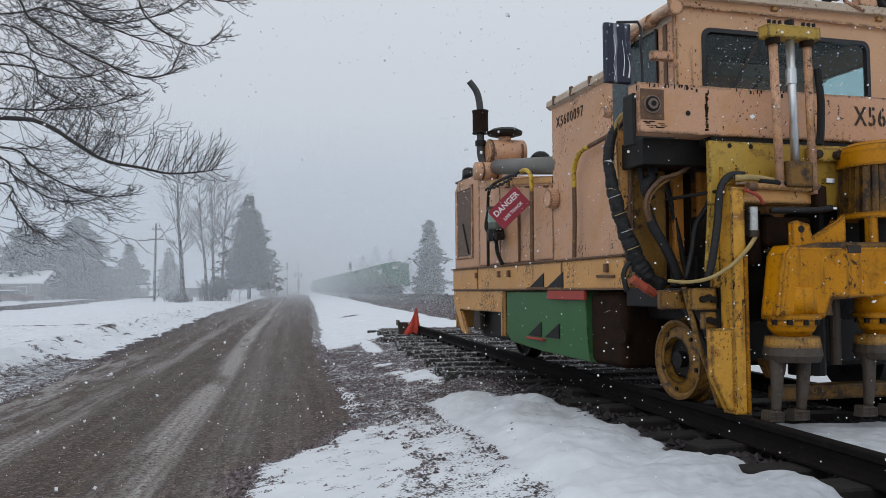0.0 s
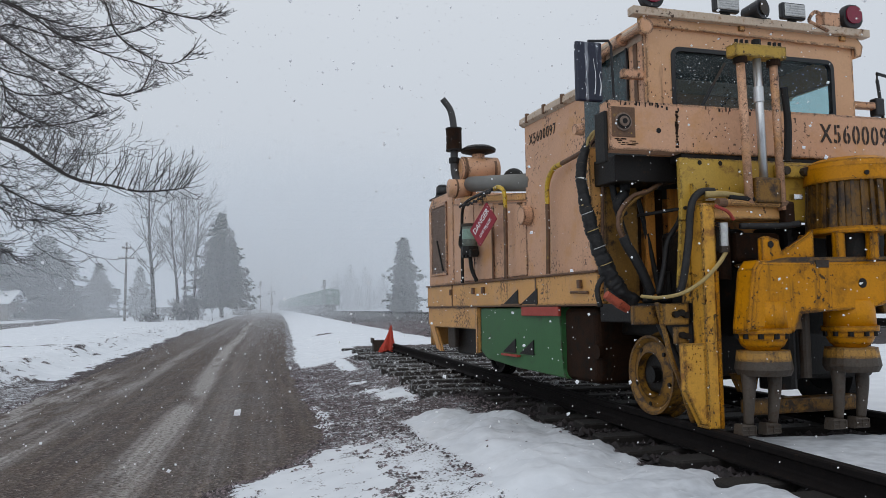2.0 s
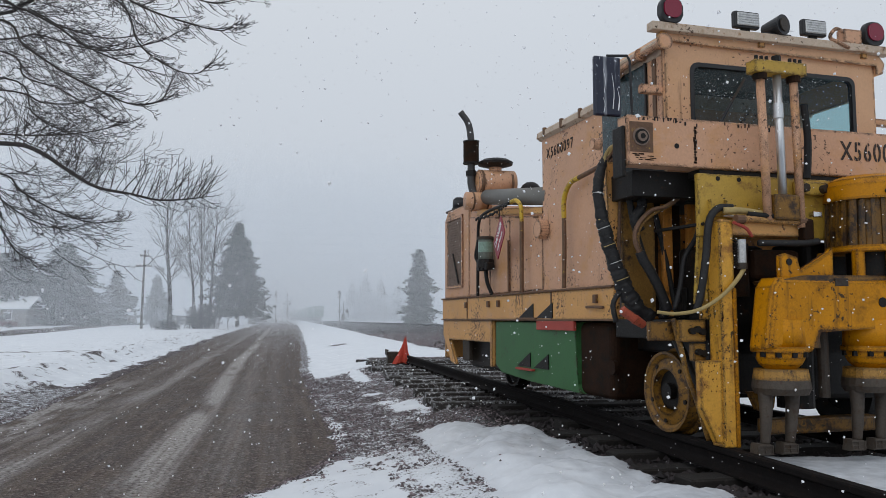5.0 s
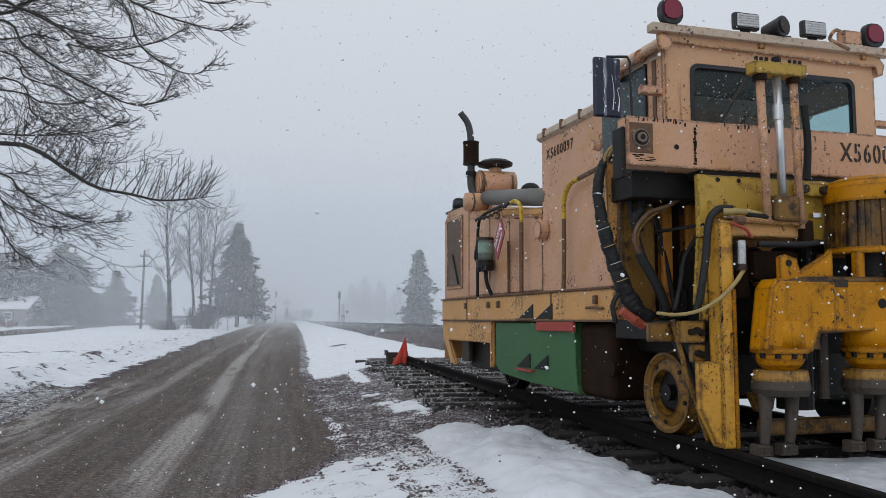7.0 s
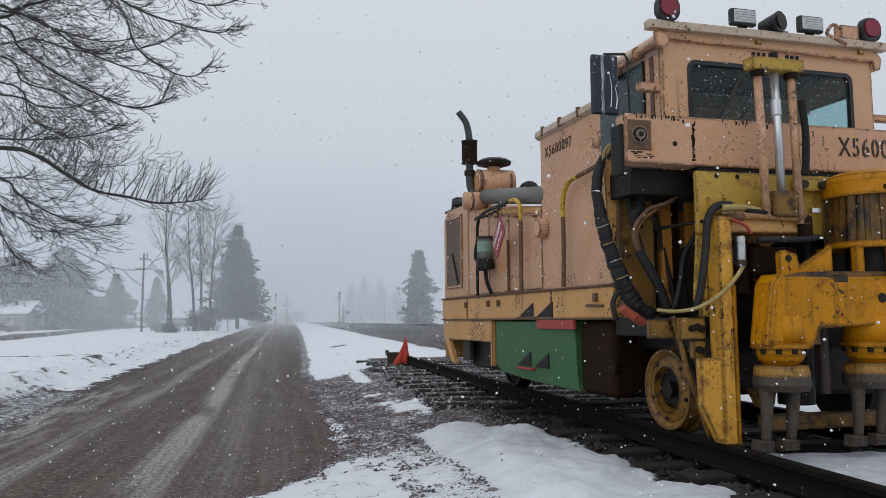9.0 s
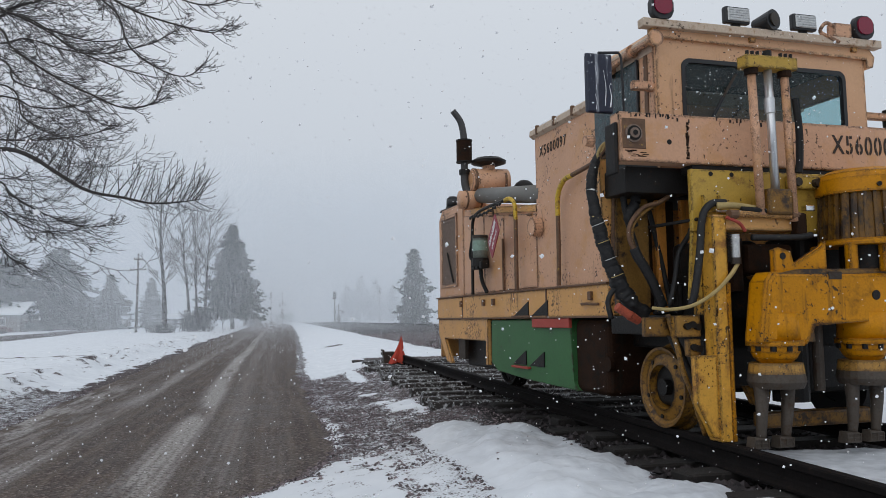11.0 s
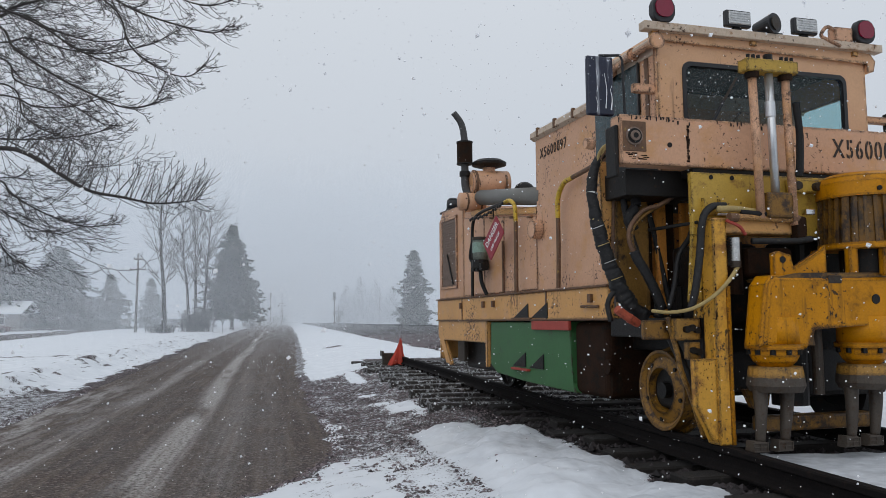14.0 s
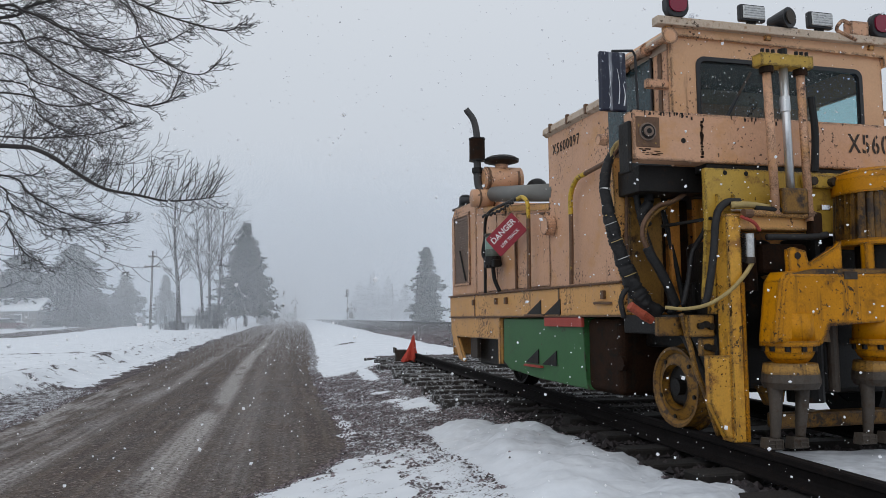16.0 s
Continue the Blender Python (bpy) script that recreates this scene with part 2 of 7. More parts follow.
def slab(outline, y0, y1, bm=None, plane="xz", bevel=0.0):
    """A flat outline given thickness across its plane."""
    bm = bm or bmesh.new()

    def at(p, d):
        return {"xz": (p[0], d, p[1]), "yz": (d, p[0], p[1]), "xy": (p[0], p[1], d)}[plane]
    a = [bm.verts.new(at(p, y0)) for p in outline]
    b = [bm.verts.new(at(p, y1)) for p in outline]
    n = len(outline)
    fs = [bm.faces.new(a), bm.faces.new(b[::-1])]
    for k in range(n):
        fs.append(bm.faces.new((a[k], b[k], b[(k + 1) % n], a[(k + 1) % n])))
    if bevel:
        edges = {e for f in fs[:2] for e in f.edges}
        bmesh.ops.bevel(bm, geom=list(edges), offset=bevel, segments=2, affect="EDGES", profile=0.5)
    return bm


def rounded(x0, z0, x1, z1, r, n=5):
    """A rectangle with rounded corners, as an outline."""
    out = []
    for cx, cz, a0 in ((x1 - r, z1 - r, 0), (x0 + r, z1 - r, 90), (x0 + r, z0 + r, 180), (x1 - r, z0 + r, 270)):
        for k in range(n + 1):
            a = radians(a0 + 90 * k / n)
            out.append((cx + r * math.cos(a), cz + r * math.sin(a)))
    return out


def frame_ring(outer, inner, y0, y1, bm=None):
    """A flat ring between two outlines of equal count."""
    bm = bm or bmesh.new()
    n = len(outer)
    g = [[bm.verts.new((p[0], y, p[1])) for p in o] for o in (outer, inner) for y in (y0, y1)]
    for k in range(n):
        j = (k + 1) % n
        for a, b in ((0, 1), (1, 3), (3, 2), (2, 0)):
            bm.faces.new((g[a][k], g[a][j], g[b][j], g[b][k]))
    return bm
# ---------- ground ----------
def hash_noise(x, y, scale, seed):
    """Smooth value noise, 0 to 1, on arrays."""
    x, y = x / scale + seed * 17.3, y / scale - seed * 9.1
    xi, yi = np.floor(x), np.floor(y)
    fx, fy = x - xi, y - yi
    fx, fy = fx * fx * (3 - 2 * fx), fy * fy * (3 - 2 * fy)

    def h(a, b):
        s = np.sin(a * 127.1 + b * 311.7 + seed * 74.7) * 43758.5453
        return s - np.floor(s)
    return (h(xi, yi) * (1 - fx) + h(xi + 1, yi) * fx) * (1 - fy) + (h(xi, yi + 1) * (1 - fx) + h(xi + 1, yi + 1) * fx) * fy


def layered(x, y, scale, seed, octaves=4):
    out, amp, total = 0, 1.0, 0.0
    for k in range(octaves):
        out = out + amp * hash_noise(x, y, scale / 2 ** k, seed + k)
        total += amp
        amp *= 0.55
    return out / total


def step(a, b, v):
    t = np.clip((v - a) / (b - a), 0, 1)
    return t * t * (3 - 2 * t)


def road_left(y):
    return -3.25 - 0.022 * (y - 10) * (y > 10) + 0.012 * np.clip(y - 45, 0, None)


def road_right(y):
    return np.interp(y, [0, 5.6, 6.2, 7.3, 9.3, 12, 18, 32, 70, 210], [-0.5, -0.22, 0.25, 0.60, 0.65, 0.6, 0.6, 0.9, 1.7, 3.7])


MAIN_TURN = radians(1.5)      # the main line bears a little left of the road
MAIN_OFF = 16.0


def main_across(x, y):
    return x * math.cos(MAIN_TURN) + y * math.sin(MAIN_TURN)


def lie(x, y):
    """Height of the ground and how much of it is snow, on arrays."""
    rough = layered(x, y, 1.3, 3)
    small = layered(x, y, 0.28, 8)
    big = layered(x, y, 9.0, 12)
    fine = layered(x, y, 0.09, 21, 3)
    wob = (small - 0.5) * 0.5 + (rough - 0.5) * 0.7
    left, right = road_left(y), road_right(y)
    # verge towards the fields: snow bank with a rough road-side edge
    out_l = left - x + wob * 0.9
    z_l = 0.16 * step(0.0, 1.6, out_l) + 0.10 * (rough - 0.4) * step(0.3, 2.5, out_l) + 0.25 * (big - 0.5) * step(2, 9, out_l)
    berm = np.exp(-((out_l - 1.35) / 0.42) ** 2) * step(60, 30, y)
    z_l = z_l + 0.14 * berm * (0.4 + 1.2 * rough) + (0.10 * (small - 0.5) + 0.035 * (fine - 0.5)) * step(0.3, 1.0, out_l)
    s_l = step(0.05, 0.35, out_l + 0.5 * (fine - 0.5)) * np.where(y < 15, step(0.1, 1.3, out_l + 0.9 * (fine - 0.5)), 1)
    # between road and siding
    out_r = x - right + wob * 0.35
    z_r = 0.20 * step(0.1, 1.9, out_r) + 0.03 * (small - 0.5) + 0.02 * (fine - 0.5)
    far_field = step(14.6, 17.0, y - 1.0 * (x - 0.5) * 1.2 + wob * 2.2) * step(0.02, 0.2, out_r + 0.15 * (fine - .5))
    mound_left = np.interp(y, [0, 4.5, 5.5, 6.5, 8.0, 8.6], [1.25, 1.22, 1.2, 1.22, 1.25, 2.4])
    mound_right = np.interp(y, [0, 3.9, 4.2, 4.5, 4.9, 5.6, 6.3, 7.0, 7.5, 8.0, 8.5], [2.66, 2.66, 2.56, 2.36, 2.36, 2.42, 2.38, 2.30, 2.05, 1.90, 1.45])
    mo = np.minimum(x - mound_left, mound_right - x) + wob * 0.22 + 0.12 * (small - .5)
    mound = step(-0.18, 0.22, mo) * (y < 9.2) * (y > 0)
    speck = step(0.50, 0.60, fine + 0.35 * (small - 0.5) + 0.30 * np.exp(-((x - 1.05) / 0.28) ** 2) * (y < 7.4) - 0.22 * step(0.9, 0.5, x) * (y > 7.2) - 0.10)
    low = step(-0.2, 0.25, out_r + 0.05) * step(1.08, 0.70, x + 0.6 * wob - 0.2 * (y - 5.5) * (y < 5.5)) * step(7.3, 6.7, y + 0.6 * wob)
    torn_up = step(0.50, 0.62, fine + 0.4 * (small - 0.5))
    low = low * (1 - 0.40 * torn_up)
    strip = np.exp(-((x - 0.58) / 0.16) ** 2 - ((y - 8.7) / 1.9) ** 2) * (0.1 + 1.5 * small) * (1 - 0.5 * torn_up)
    patch = np.exp(-((x - 1.60 + 0.10 * (y - 10)) / 0.25) ** 2 - ((y - 10.3) / 1.4) ** 2) * (0.15 + 1.5 * small) + np.exp(-((x - 1.35) / 0.16) ** 2 - ((y - 12.1) / 0.22) ** 2) * (0.2 + 1.2 * small) + np.exp(-((x - 2.0) / 0.14) ** 2 - ((y - 17.5) / 1.2) ** 2) + 1.2 * np.exp(-((x - 1.50) / 0.17) ** 2 - ((y - 15.6) / 1.7) ** 2)
    dust = (0.425 + 0.24 * (small - 0.5) + 0.20 * np.exp(-((x - 1.05) / 0.30) ** 2) * step(8.2, 6.6, y)) * (x > 0.2) * (x < 2.4)
    s_r = np.clip(np.maximum.reduce([far_field, mound, low, np.clip(strip, 0, 1), np.clip(patch, 0, 1), dust]), 0, 1)
    z_r = z_r + mound * (0.015 + 0.05 * step(0, 0.5, mo) + 0.07 * (rough - 0.45) + 0.10 * (small - 0.5)) + far_field * (0.03 + 0.05 * (rough - .5)) + low * 0.03
    # siding bed and, past it, stony ground up to the main line
    bed = step(2.05, 2.25, x)
    s_bed = 0.95 * step(5.6, 4.8, y + 0.6 * wob) * step(2.75, 2.95, x) + 0.45 * step(0.64, 0.72, fine) * (y > 9)
    z_bed = 0.185 + 0.02 * (fine - 0.5) + 0.11 * step(5.4, 4.7, y + 0.6 * wob) * step(2.8, 2.95, x)
    toe = np.interp(y, [0, 13, 18, 24, 37, 57, 135, 400], [13.0, 12.0, 6.5, 5.0, 5.2, 5.4, 6.6, 9.0])
    away = x - toe + wob
    stone = step(-0.1, 0.25, away)
    s_far = np.maximum(1 - stone, 0.12 * step(0.6, 0.7, small))
    keep = mound * (x < 2.6)
    in_bed = bed * (y < 20.5) * (1 - keep)
    s = s_r * (1 - in_bed) + in_bed * np.where(x < 2.7, 0.35 * step(.55, .7, fine) * (y > 9), s_bed)
    s = np.where((x > 2.05) & (y >= 20.5), far_field, s)
    s = np.where(x > 4.6, np.maximum(s_far, 0), s)
    z_bank = z_r * (1 - in_bed) + in_bed * z_bed
    ac = main_across(x, y)
    z_bank = np.where(x > 4.4, np.interp(ac, [0, 5, 8, 13.2, 14.0, 18.0, 18.8, 40], [0.2, 0.2, 0.26, 0.36, 0.52, 0.52, 0.3, 0.3]) + 0.03 * (small - .5), z_bank)
    s = np.where(ac > 19.0, step(19.0, 20.5, ac + wob), s)
    mid = (left + right) / 2
    z = np.where(x < mid, z_l, z_bank)
    s = np.where(x < mid, s_l, s)
    z = z - 0.035 * step(0.0, 0.25, np.minimum(x - left, right - x) - wob * 0.2)
    # a second, distant road over the fields
    lane = np.abs(x + 19.5 + 0.10 * (y - 64)) < 2.3 + 0.4 * wob
    s = np.where(lane & (y > 30), s * 0.08, s)
    dip = np.exp(-((y - 27.4 - 0.3 * (x + 7)) / 0.45) ** 2) * step(-5.2, -6.0, x)
    s = s * (1 - 0.75 * dip)
    clod = np.exp(-((x - 2.15) / 0.45) ** 2 - ((y - 31.5) / 0.8) ** 2) * step(0.35, 0.6, small + .1)
    s = s * (1 - np.clip(clod, 0, 1))
    grey_edge = step(-0.9, -0.2, out_l) * step(1.6, 0.6, out_l) * step(17, 14, y) * (x < mid)
    s = np.maximum(s, 0.46 * grey_edge)
    weeds = step(0.63, 0.78, fine + 0.35 * (rough - 0.5) + 0.10 * np.exp(-((left - x - 1.3) / 0.6) ** 2)) * (x < left - 0.3) * step(9, 3, left - x)
    s = s * (1 - 0.62 * weeds)
    return z, np.clip(s, 0, 1)


def stone_darkening(x, y):
    """Machine's shade painted on the siding bed, and darker main bank stones, on arrays."""
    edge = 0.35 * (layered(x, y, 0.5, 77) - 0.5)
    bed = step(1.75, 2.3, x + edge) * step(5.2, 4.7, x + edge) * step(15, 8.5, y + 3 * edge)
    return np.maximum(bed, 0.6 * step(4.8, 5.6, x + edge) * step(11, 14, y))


def greyed_snow(x, y):
    """How far the old snow round the machine is greyed, on arrays."""
    return step(0.8, 2.2, x + 0.9 * (layered(x, y, 0.7, 88) - 0.5)) * step(5.5, 4.6, x) * step(9.5, 7.5, y)


def sheet(name, xs, ys, height, attribute=None, material=None):
    gx, gy = np.meshgrid(xs, ys)
    z, s = height(gx.ravel(), gy.ravel())
    n, m = len(xs), len(ys)
    me = bpy.data.meshes.new(name)
    me.vertices.add(n * m)
    me.vertices.foreach_set("co", np.stack([gx.ravel(), gy.ravel(), z], 1).astype(np.float32).ravel())
    i = (np.arange(m - 1)[:, None] * n + np.arange(n - 1)[None]).ravel()
    quads = np.stack([i, i + 1, i + n + 1, i + n], 1).astype(np.int32)
    me.loops.add(quads.size)
    me.loops.foreach_set("vertex_index", quads.ravel())
    me.polygons.add(len(quads))
    me.polygons.foreach_set("loop_start", np.arange(0, quads.size, 4, dtype=np.int32))
    me.polygons.foreach_set("use_smooth", np.ones(len(quads), dtype=bool))
    me.update(calc_edges=True)
    if attribute:
        me.attributes.new(attribute, "FLOAT", "POINT").data.foreach_set("value", s.astype(np.float32))
    me.materials.append(material)
    if attribute == "snow":
        me.attributes.new("darkened", "FLOAT", "POINT").data.foreach_set("value", stone_darkening(gx.ravel(), gy.ravel()).astype(np.float32))
        me.attributes.new("snow_grey", "FLOAT", "POINT").data.foreach_set("value", greyed_snow(gx.ravel(), gy.ravel()).astype(np.float32))
    return new(name, me)


def ground_material():
    m = bpy.data.materials.new("snow_over_gravel")
    m.use_nodes = True
    n, l = m.node_tree.nodes, m.node_tree.links
    bsdf = n["Principled BSDF"]
    bsdf.inputs["Specular IOR Level"].default_value = 0.25
    co = n.new("ShaderNodeTexCoord")
    cover = n.new("ShaderNodeAttribute")
    cover.attribute_name = "snow"
    stones = n.new("ShaderNodeTexVoronoi")
    stones.inputs["Scale"].default_value = 34
    grit = n.new("ShaderNodeTexNoise")
    grit.inputs["Scale"].default_value, grit.inputs["Detail"].default_value = 55, 6
    soft = n.new("ShaderNodeTexNoise")
    soft.inputs["Scale"].default_value, soft.inputs["Detail"].default_value = 3.2, 8
    for tex in (stones, grit, soft):
        l.new(co.outputs["Object"], tex.inputs["Vector"])
    ramp = n.new("ShaderNodeValToRGB")
    ramp.color_ramp.elements[0].color = (0.030, 0.026, 0.027, 1)
    ramp.color_ramp.elements[1].color = (0.150, 0.122, 0.124, 1)
    ramp.color_ramp.elements[0].position, ramp.color_ramp.elements[1].position = 0.25, 0.8
    l.new(stones.outputs["Color"], ramp.inputs["Fac"])
    snow = n.new("ShaderNodeMix")
    snow.data_type = "RGBA"
    snow.inputs["A"].default_value, snow.inputs["B"].default_value = (0.60, 0.635, 0.685, 1), (0.84, 0.87, 0.91, 1)
    l.new(soft.outputs["Fac"], snow.inputs["Factor"])
    sharp = n.new("ShaderNodeMath")
    sharp.operation = "MULTIPLY_ADD"
    sharp.inputs[1].default_value, sharp.inputs[2].default_value = 1.0, -0.5
    l.new(grit.outputs["Fac"], sharp.inputs[0])
    ragged = n.new("ShaderNodeTexNoise")
    ragged.inputs["Scale"].default_value, ragged.inputs["Detail"].default_value = 11, 5
    l.new(co.outputs["Object"], ragged.inputs["Vector"])
    torn = n.new("ShaderNodeMath")
    torn.operation = "MULTIPLY_ADD"
    torn.inputs[1].default_value = 0.7
    l.new(ragged.outputs["Fac"], torn.inputs[0])
    l.new(cover.outputs["Fac"], torn.inputs[2])
    shift = n.new("ShaderNodeMath")
    shift.inputs[1].default_value = -0.35
    l.new(torn.outputs[0], shift.inputs[0])
    fac = n.new("ShaderNodeMath")
    l.new(shift.outputs[0], fac.inputs[0])
    l.new(sharp.outputs[0], fac.inputs[1])
    cut = n.new("ShaderNodeMapRange")
    cut.inputs["From Min"].default_value, cut.inputs["From Max"].default_value = 0.44, 0.58
    l.new(fac.outputs[0], cut.inputs["Value"])
    mix = n.new("ShaderNodeMix")
    mix.data_type = "RGBA"
    l.new(cut.outputs[0], mix.inputs["Factor"])
    # siding bed stones go near black, painting in the machine's shade
    darkened, black = n.new("ShaderNodeAttribute"), n.new("ShaderNodeMix")
    darkened.attribute_name, black.data_type = "darkened", "RGBA"
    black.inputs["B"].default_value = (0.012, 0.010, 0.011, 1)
    l.new(darkened.outputs["Fac"], black.inputs["Factor"])
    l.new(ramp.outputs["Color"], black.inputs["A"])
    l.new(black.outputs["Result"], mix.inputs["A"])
    # old snow by the machine is greyed, in blotches
    snow_grey, blotch, greyed = n.new("ShaderNodeAttribute"), n.new("ShaderNodeMath"), n.new("ShaderNodeMix")
    snow_grey.attribute_name, blotch.operation, greyed.data_type = "snow_grey", "MULTIPLY", "RGBA"
    greyed.inputs["B"].default_value = (0.27, 0.29, 0.325, 1)
    l.new(snow_grey.outputs["Fac"], blotch.inputs[0])
    l.new(ragged.outputs["Fac"], blotch.inputs[1])
    l.new(blotch.outputs[0], greyed.inputs["Factor"])
    l.new(snow.outputs["Result"], greyed.inputs["A"])
    l.new(greyed.outputs["Result"], mix.inputs["B"])
    l.new(mix.outputs["Result"], bsdf.inputs["Base Color"])
    bsdf.inputs["Roughness"].default_value = 0.8
    lift = n.new("ShaderNodeMix")
    lift.data_type = "FLOAT"
    l.new(cut.outputs[0], lift.inputs["Factor"])
    l.new(stones.outputs["Distance"], lift.inputs["A"])
    l.new(soft.outputs["Fac"], lift.inputs["B"])
    bump = n.new("ShaderNodeBump")
    bump.inputs["Strength"].default_value, bump.inputs["Distance"].default_value = 0.6, 0.03
    l.new(lift.outputs["Result"], bump.inputs["Height"])
    l.new(bump.outputs["Normal"], bsdf.inputs["Normal"])
    return m


def road_material():
    m = bpy.data.materials.new("wet_gravel_road")
    m.use_nodes = True
    n, l = m.node_tree.nodes, m.node_tree.links
    bsdf = n["Principled BSDF"]
    co = n.new("ShaderNodeTexCoord")
    worn = n.new("ShaderNodeAttribute")
    worn.attribute_name = "worn"
    stones = n.new("ShaderNodeTexVoronoi")
    stones.inputs["Scale"].default_value = 42
    grit = n.new("ShaderNodeTexNoise")
    grit.inputs["Scale"].default_value, grit.inputs["Detail"].default_value = 26, 8
    stain = n.new("ShaderNodeTexNoise")
    stain.inputs["Scale"].default_value, stain.inputs["Detail"].default_value = 1.7, 7
    for tex in (stones, grit, stain):
        l.new(co.outputs["Object"], tex.inputs["Vector"])
    dirt = n.new("ShaderNodeMix")
    dirt.data_type = "RGBA"
    dirt.inputs["A"].default_value, dirt.inputs["B"].default_value = (0.026, 0.016, 0.013, 1), (0.088, 0.054, 0.038, 1)
    l.new(stain.outputs["Fac"], dirt.inputs["Factor"])
    speck = n.new("ShaderNodeMapRange")
    speck.inputs["From Min"].default_value, speck.inputs["From Max"].default_value = 0.66, 0.92
    l.new(stones.outputs["Color"], speck.inputs["Value"])
    pebble = n.new("ShaderNodeMix")
    pebble.data_type = "RGBA"
    pebble.inputs["B"].default_value = (0.25, 0.195, 0.165, 1)
    l.new(speck.outputs[0], pebble.inputs["Factor"])
    # mud drawn out along the wheel tracks
    drawn, smear, band = n.new("ShaderNodeMapping"), n.new("ShaderNodeTexNoise"), n.new("ShaderNodeMapRange")
    drawn.inputs["Scale"].default_value = (7.0, 0.28, 1.0)
    l.new(co.outputs["Object"], drawn.inputs["Vector"])
    smear.inputs["Scale"].default_value, smear.inputs["Detail"].default_value = 1.4, 7
    l.new(drawn.outputs[0], smear.inputs["Vector"])
    band.inputs["From Min"].default_value, band.inputs["From Max"].default_value, band.inputs["To Max"].default_value = 0.45, 0.72, 0.75
    l.new(smear.outputs["Fac"], band.inputs["Value"])
    mud = n.new("ShaderNodeMix")
    mud.data_type = "RGBA"
    mud.inputs["B"].default_value = (0.150, 0.108, 0.080, 1)
    l.new(band.outputs[0], mud.inputs["Factor"])
    l.new(dirt.outputs["Result"], mud.inputs["A"])
    l.new(mud.outputs["Result"], pebble.inputs["A"])
    slush = n.new("ShaderNodeMix")
    slush.data_type = "RGBA"
    slush.inputs["B"].default_value = (0.47, 0.44, 0.42, 1)
    l.new(pebble.outputs["Result"], slush.inputs["A"])
    both = n.new("ShaderNodeMath")
    both.operation = "MULTIPLY"
    l.new(worn.outputs["Fac"], both.inputs[0])
    gr = n.new("ShaderNodeMapRange")
    gr.inputs["From Min"].default_value, gr.inputs["From Max"].default_value = 0.30, 0.54
    l.new(grit.outputs["Fac"], gr.inputs["Value"])
    l.new(gr.outputs[0], both.inputs[1])
    l.new(both.outputs[0], slush.inputs["Factor"])
    l.new(slush.outputs["Result"], bsdf.inputs["Base Color"])
    rough = n.new("ShaderNodeMapRange")
    rough.inputs["To Min"].default_value, rough.inputs["To Max"].default_value = 0.45, 0.85
    l.new(stain.outputs["Fac"], rough.inputs["Value"])
    l.new(rough.outputs[0], bsdf.inputs["Roughness"])
    add = n.new("ShaderNodeMath")
    l.new(grit.outputs["Fac"], add.inputs[0])
    l.new(stones.outputs["Distance"], add.inputs[1])
    bump = n.new("ShaderNodeBump")
    bump.inputs["Strength"].default_value, bump.inputs["Distance"].default_value = 1.0, 0.035
    l.new(add.outputs[0], bump.inputs["Height"])
    l.new(bump.outputs["Normal"], bsdf.inputs["Normal"])
    return m


def road_lie(x, y):
    """Road surface with its tyre tracks; the second value is the grey slush pressed into them."""
    small = layered(x, y * 0.10, 0.22, 31)
    tread = layered(x, y * 0.06, 0.12, 41, 3)
    far = np.clip(y / 40, 0, 1)
    worn, z = 0, 0
    for centre, width, amount in ((-0.98, 0.17, 2.3), (-0.50, 0.20, 0.55), (-2.10, 0.17, 1.3), (-0.05, 0.15, 0.3), (-2.75, 0.15, 0.3)):
        c = centre + 0.05 * np.sin(y * 0.23 + centre) - 0.004 * y
        band = np.exp(-(np.abs(x - c) / width) ** 3)
        lines = 0.5 + 0.5 * np.cos((x - c) * 2 * np.pi / 0.085 + 0.8 * np.sin(y * 0.4))
        lines = lines + (0.5 - lines) * step(6, 13, y)
        worn = worn + amount * band * (0.30 + 0.70 * lines * (0.5 + 0.5 * tread)) * step(0.12, 0.55, small + 0.2 * (tread - 0.5))
        z = z - 0.018 * band + 0.006 * band * lines
    edge = np.minimum(x - road_left(y), road_right(y) - x)
    left_slush = step(1.3, 0.1, x - road_left(y)) * step(0.40, 0.62, layered(x * 2, y * 0.35, 0.22, 51)) * step(18, 14, y)
    worn = worn * (1 - 0.25 * far) + 0.9 * left_slush
    z = z + 0.012 * (small - 0.5) + 0.006 * (layered(x, y, 0.06, 61, 2) - 0.5) + 0.02 * np.exp(-((x + 1.3) / 0.5) ** 2) - 0.02 * step(0.5, 0.0, edge)
    return z, np.clip(worn, 0, 1)


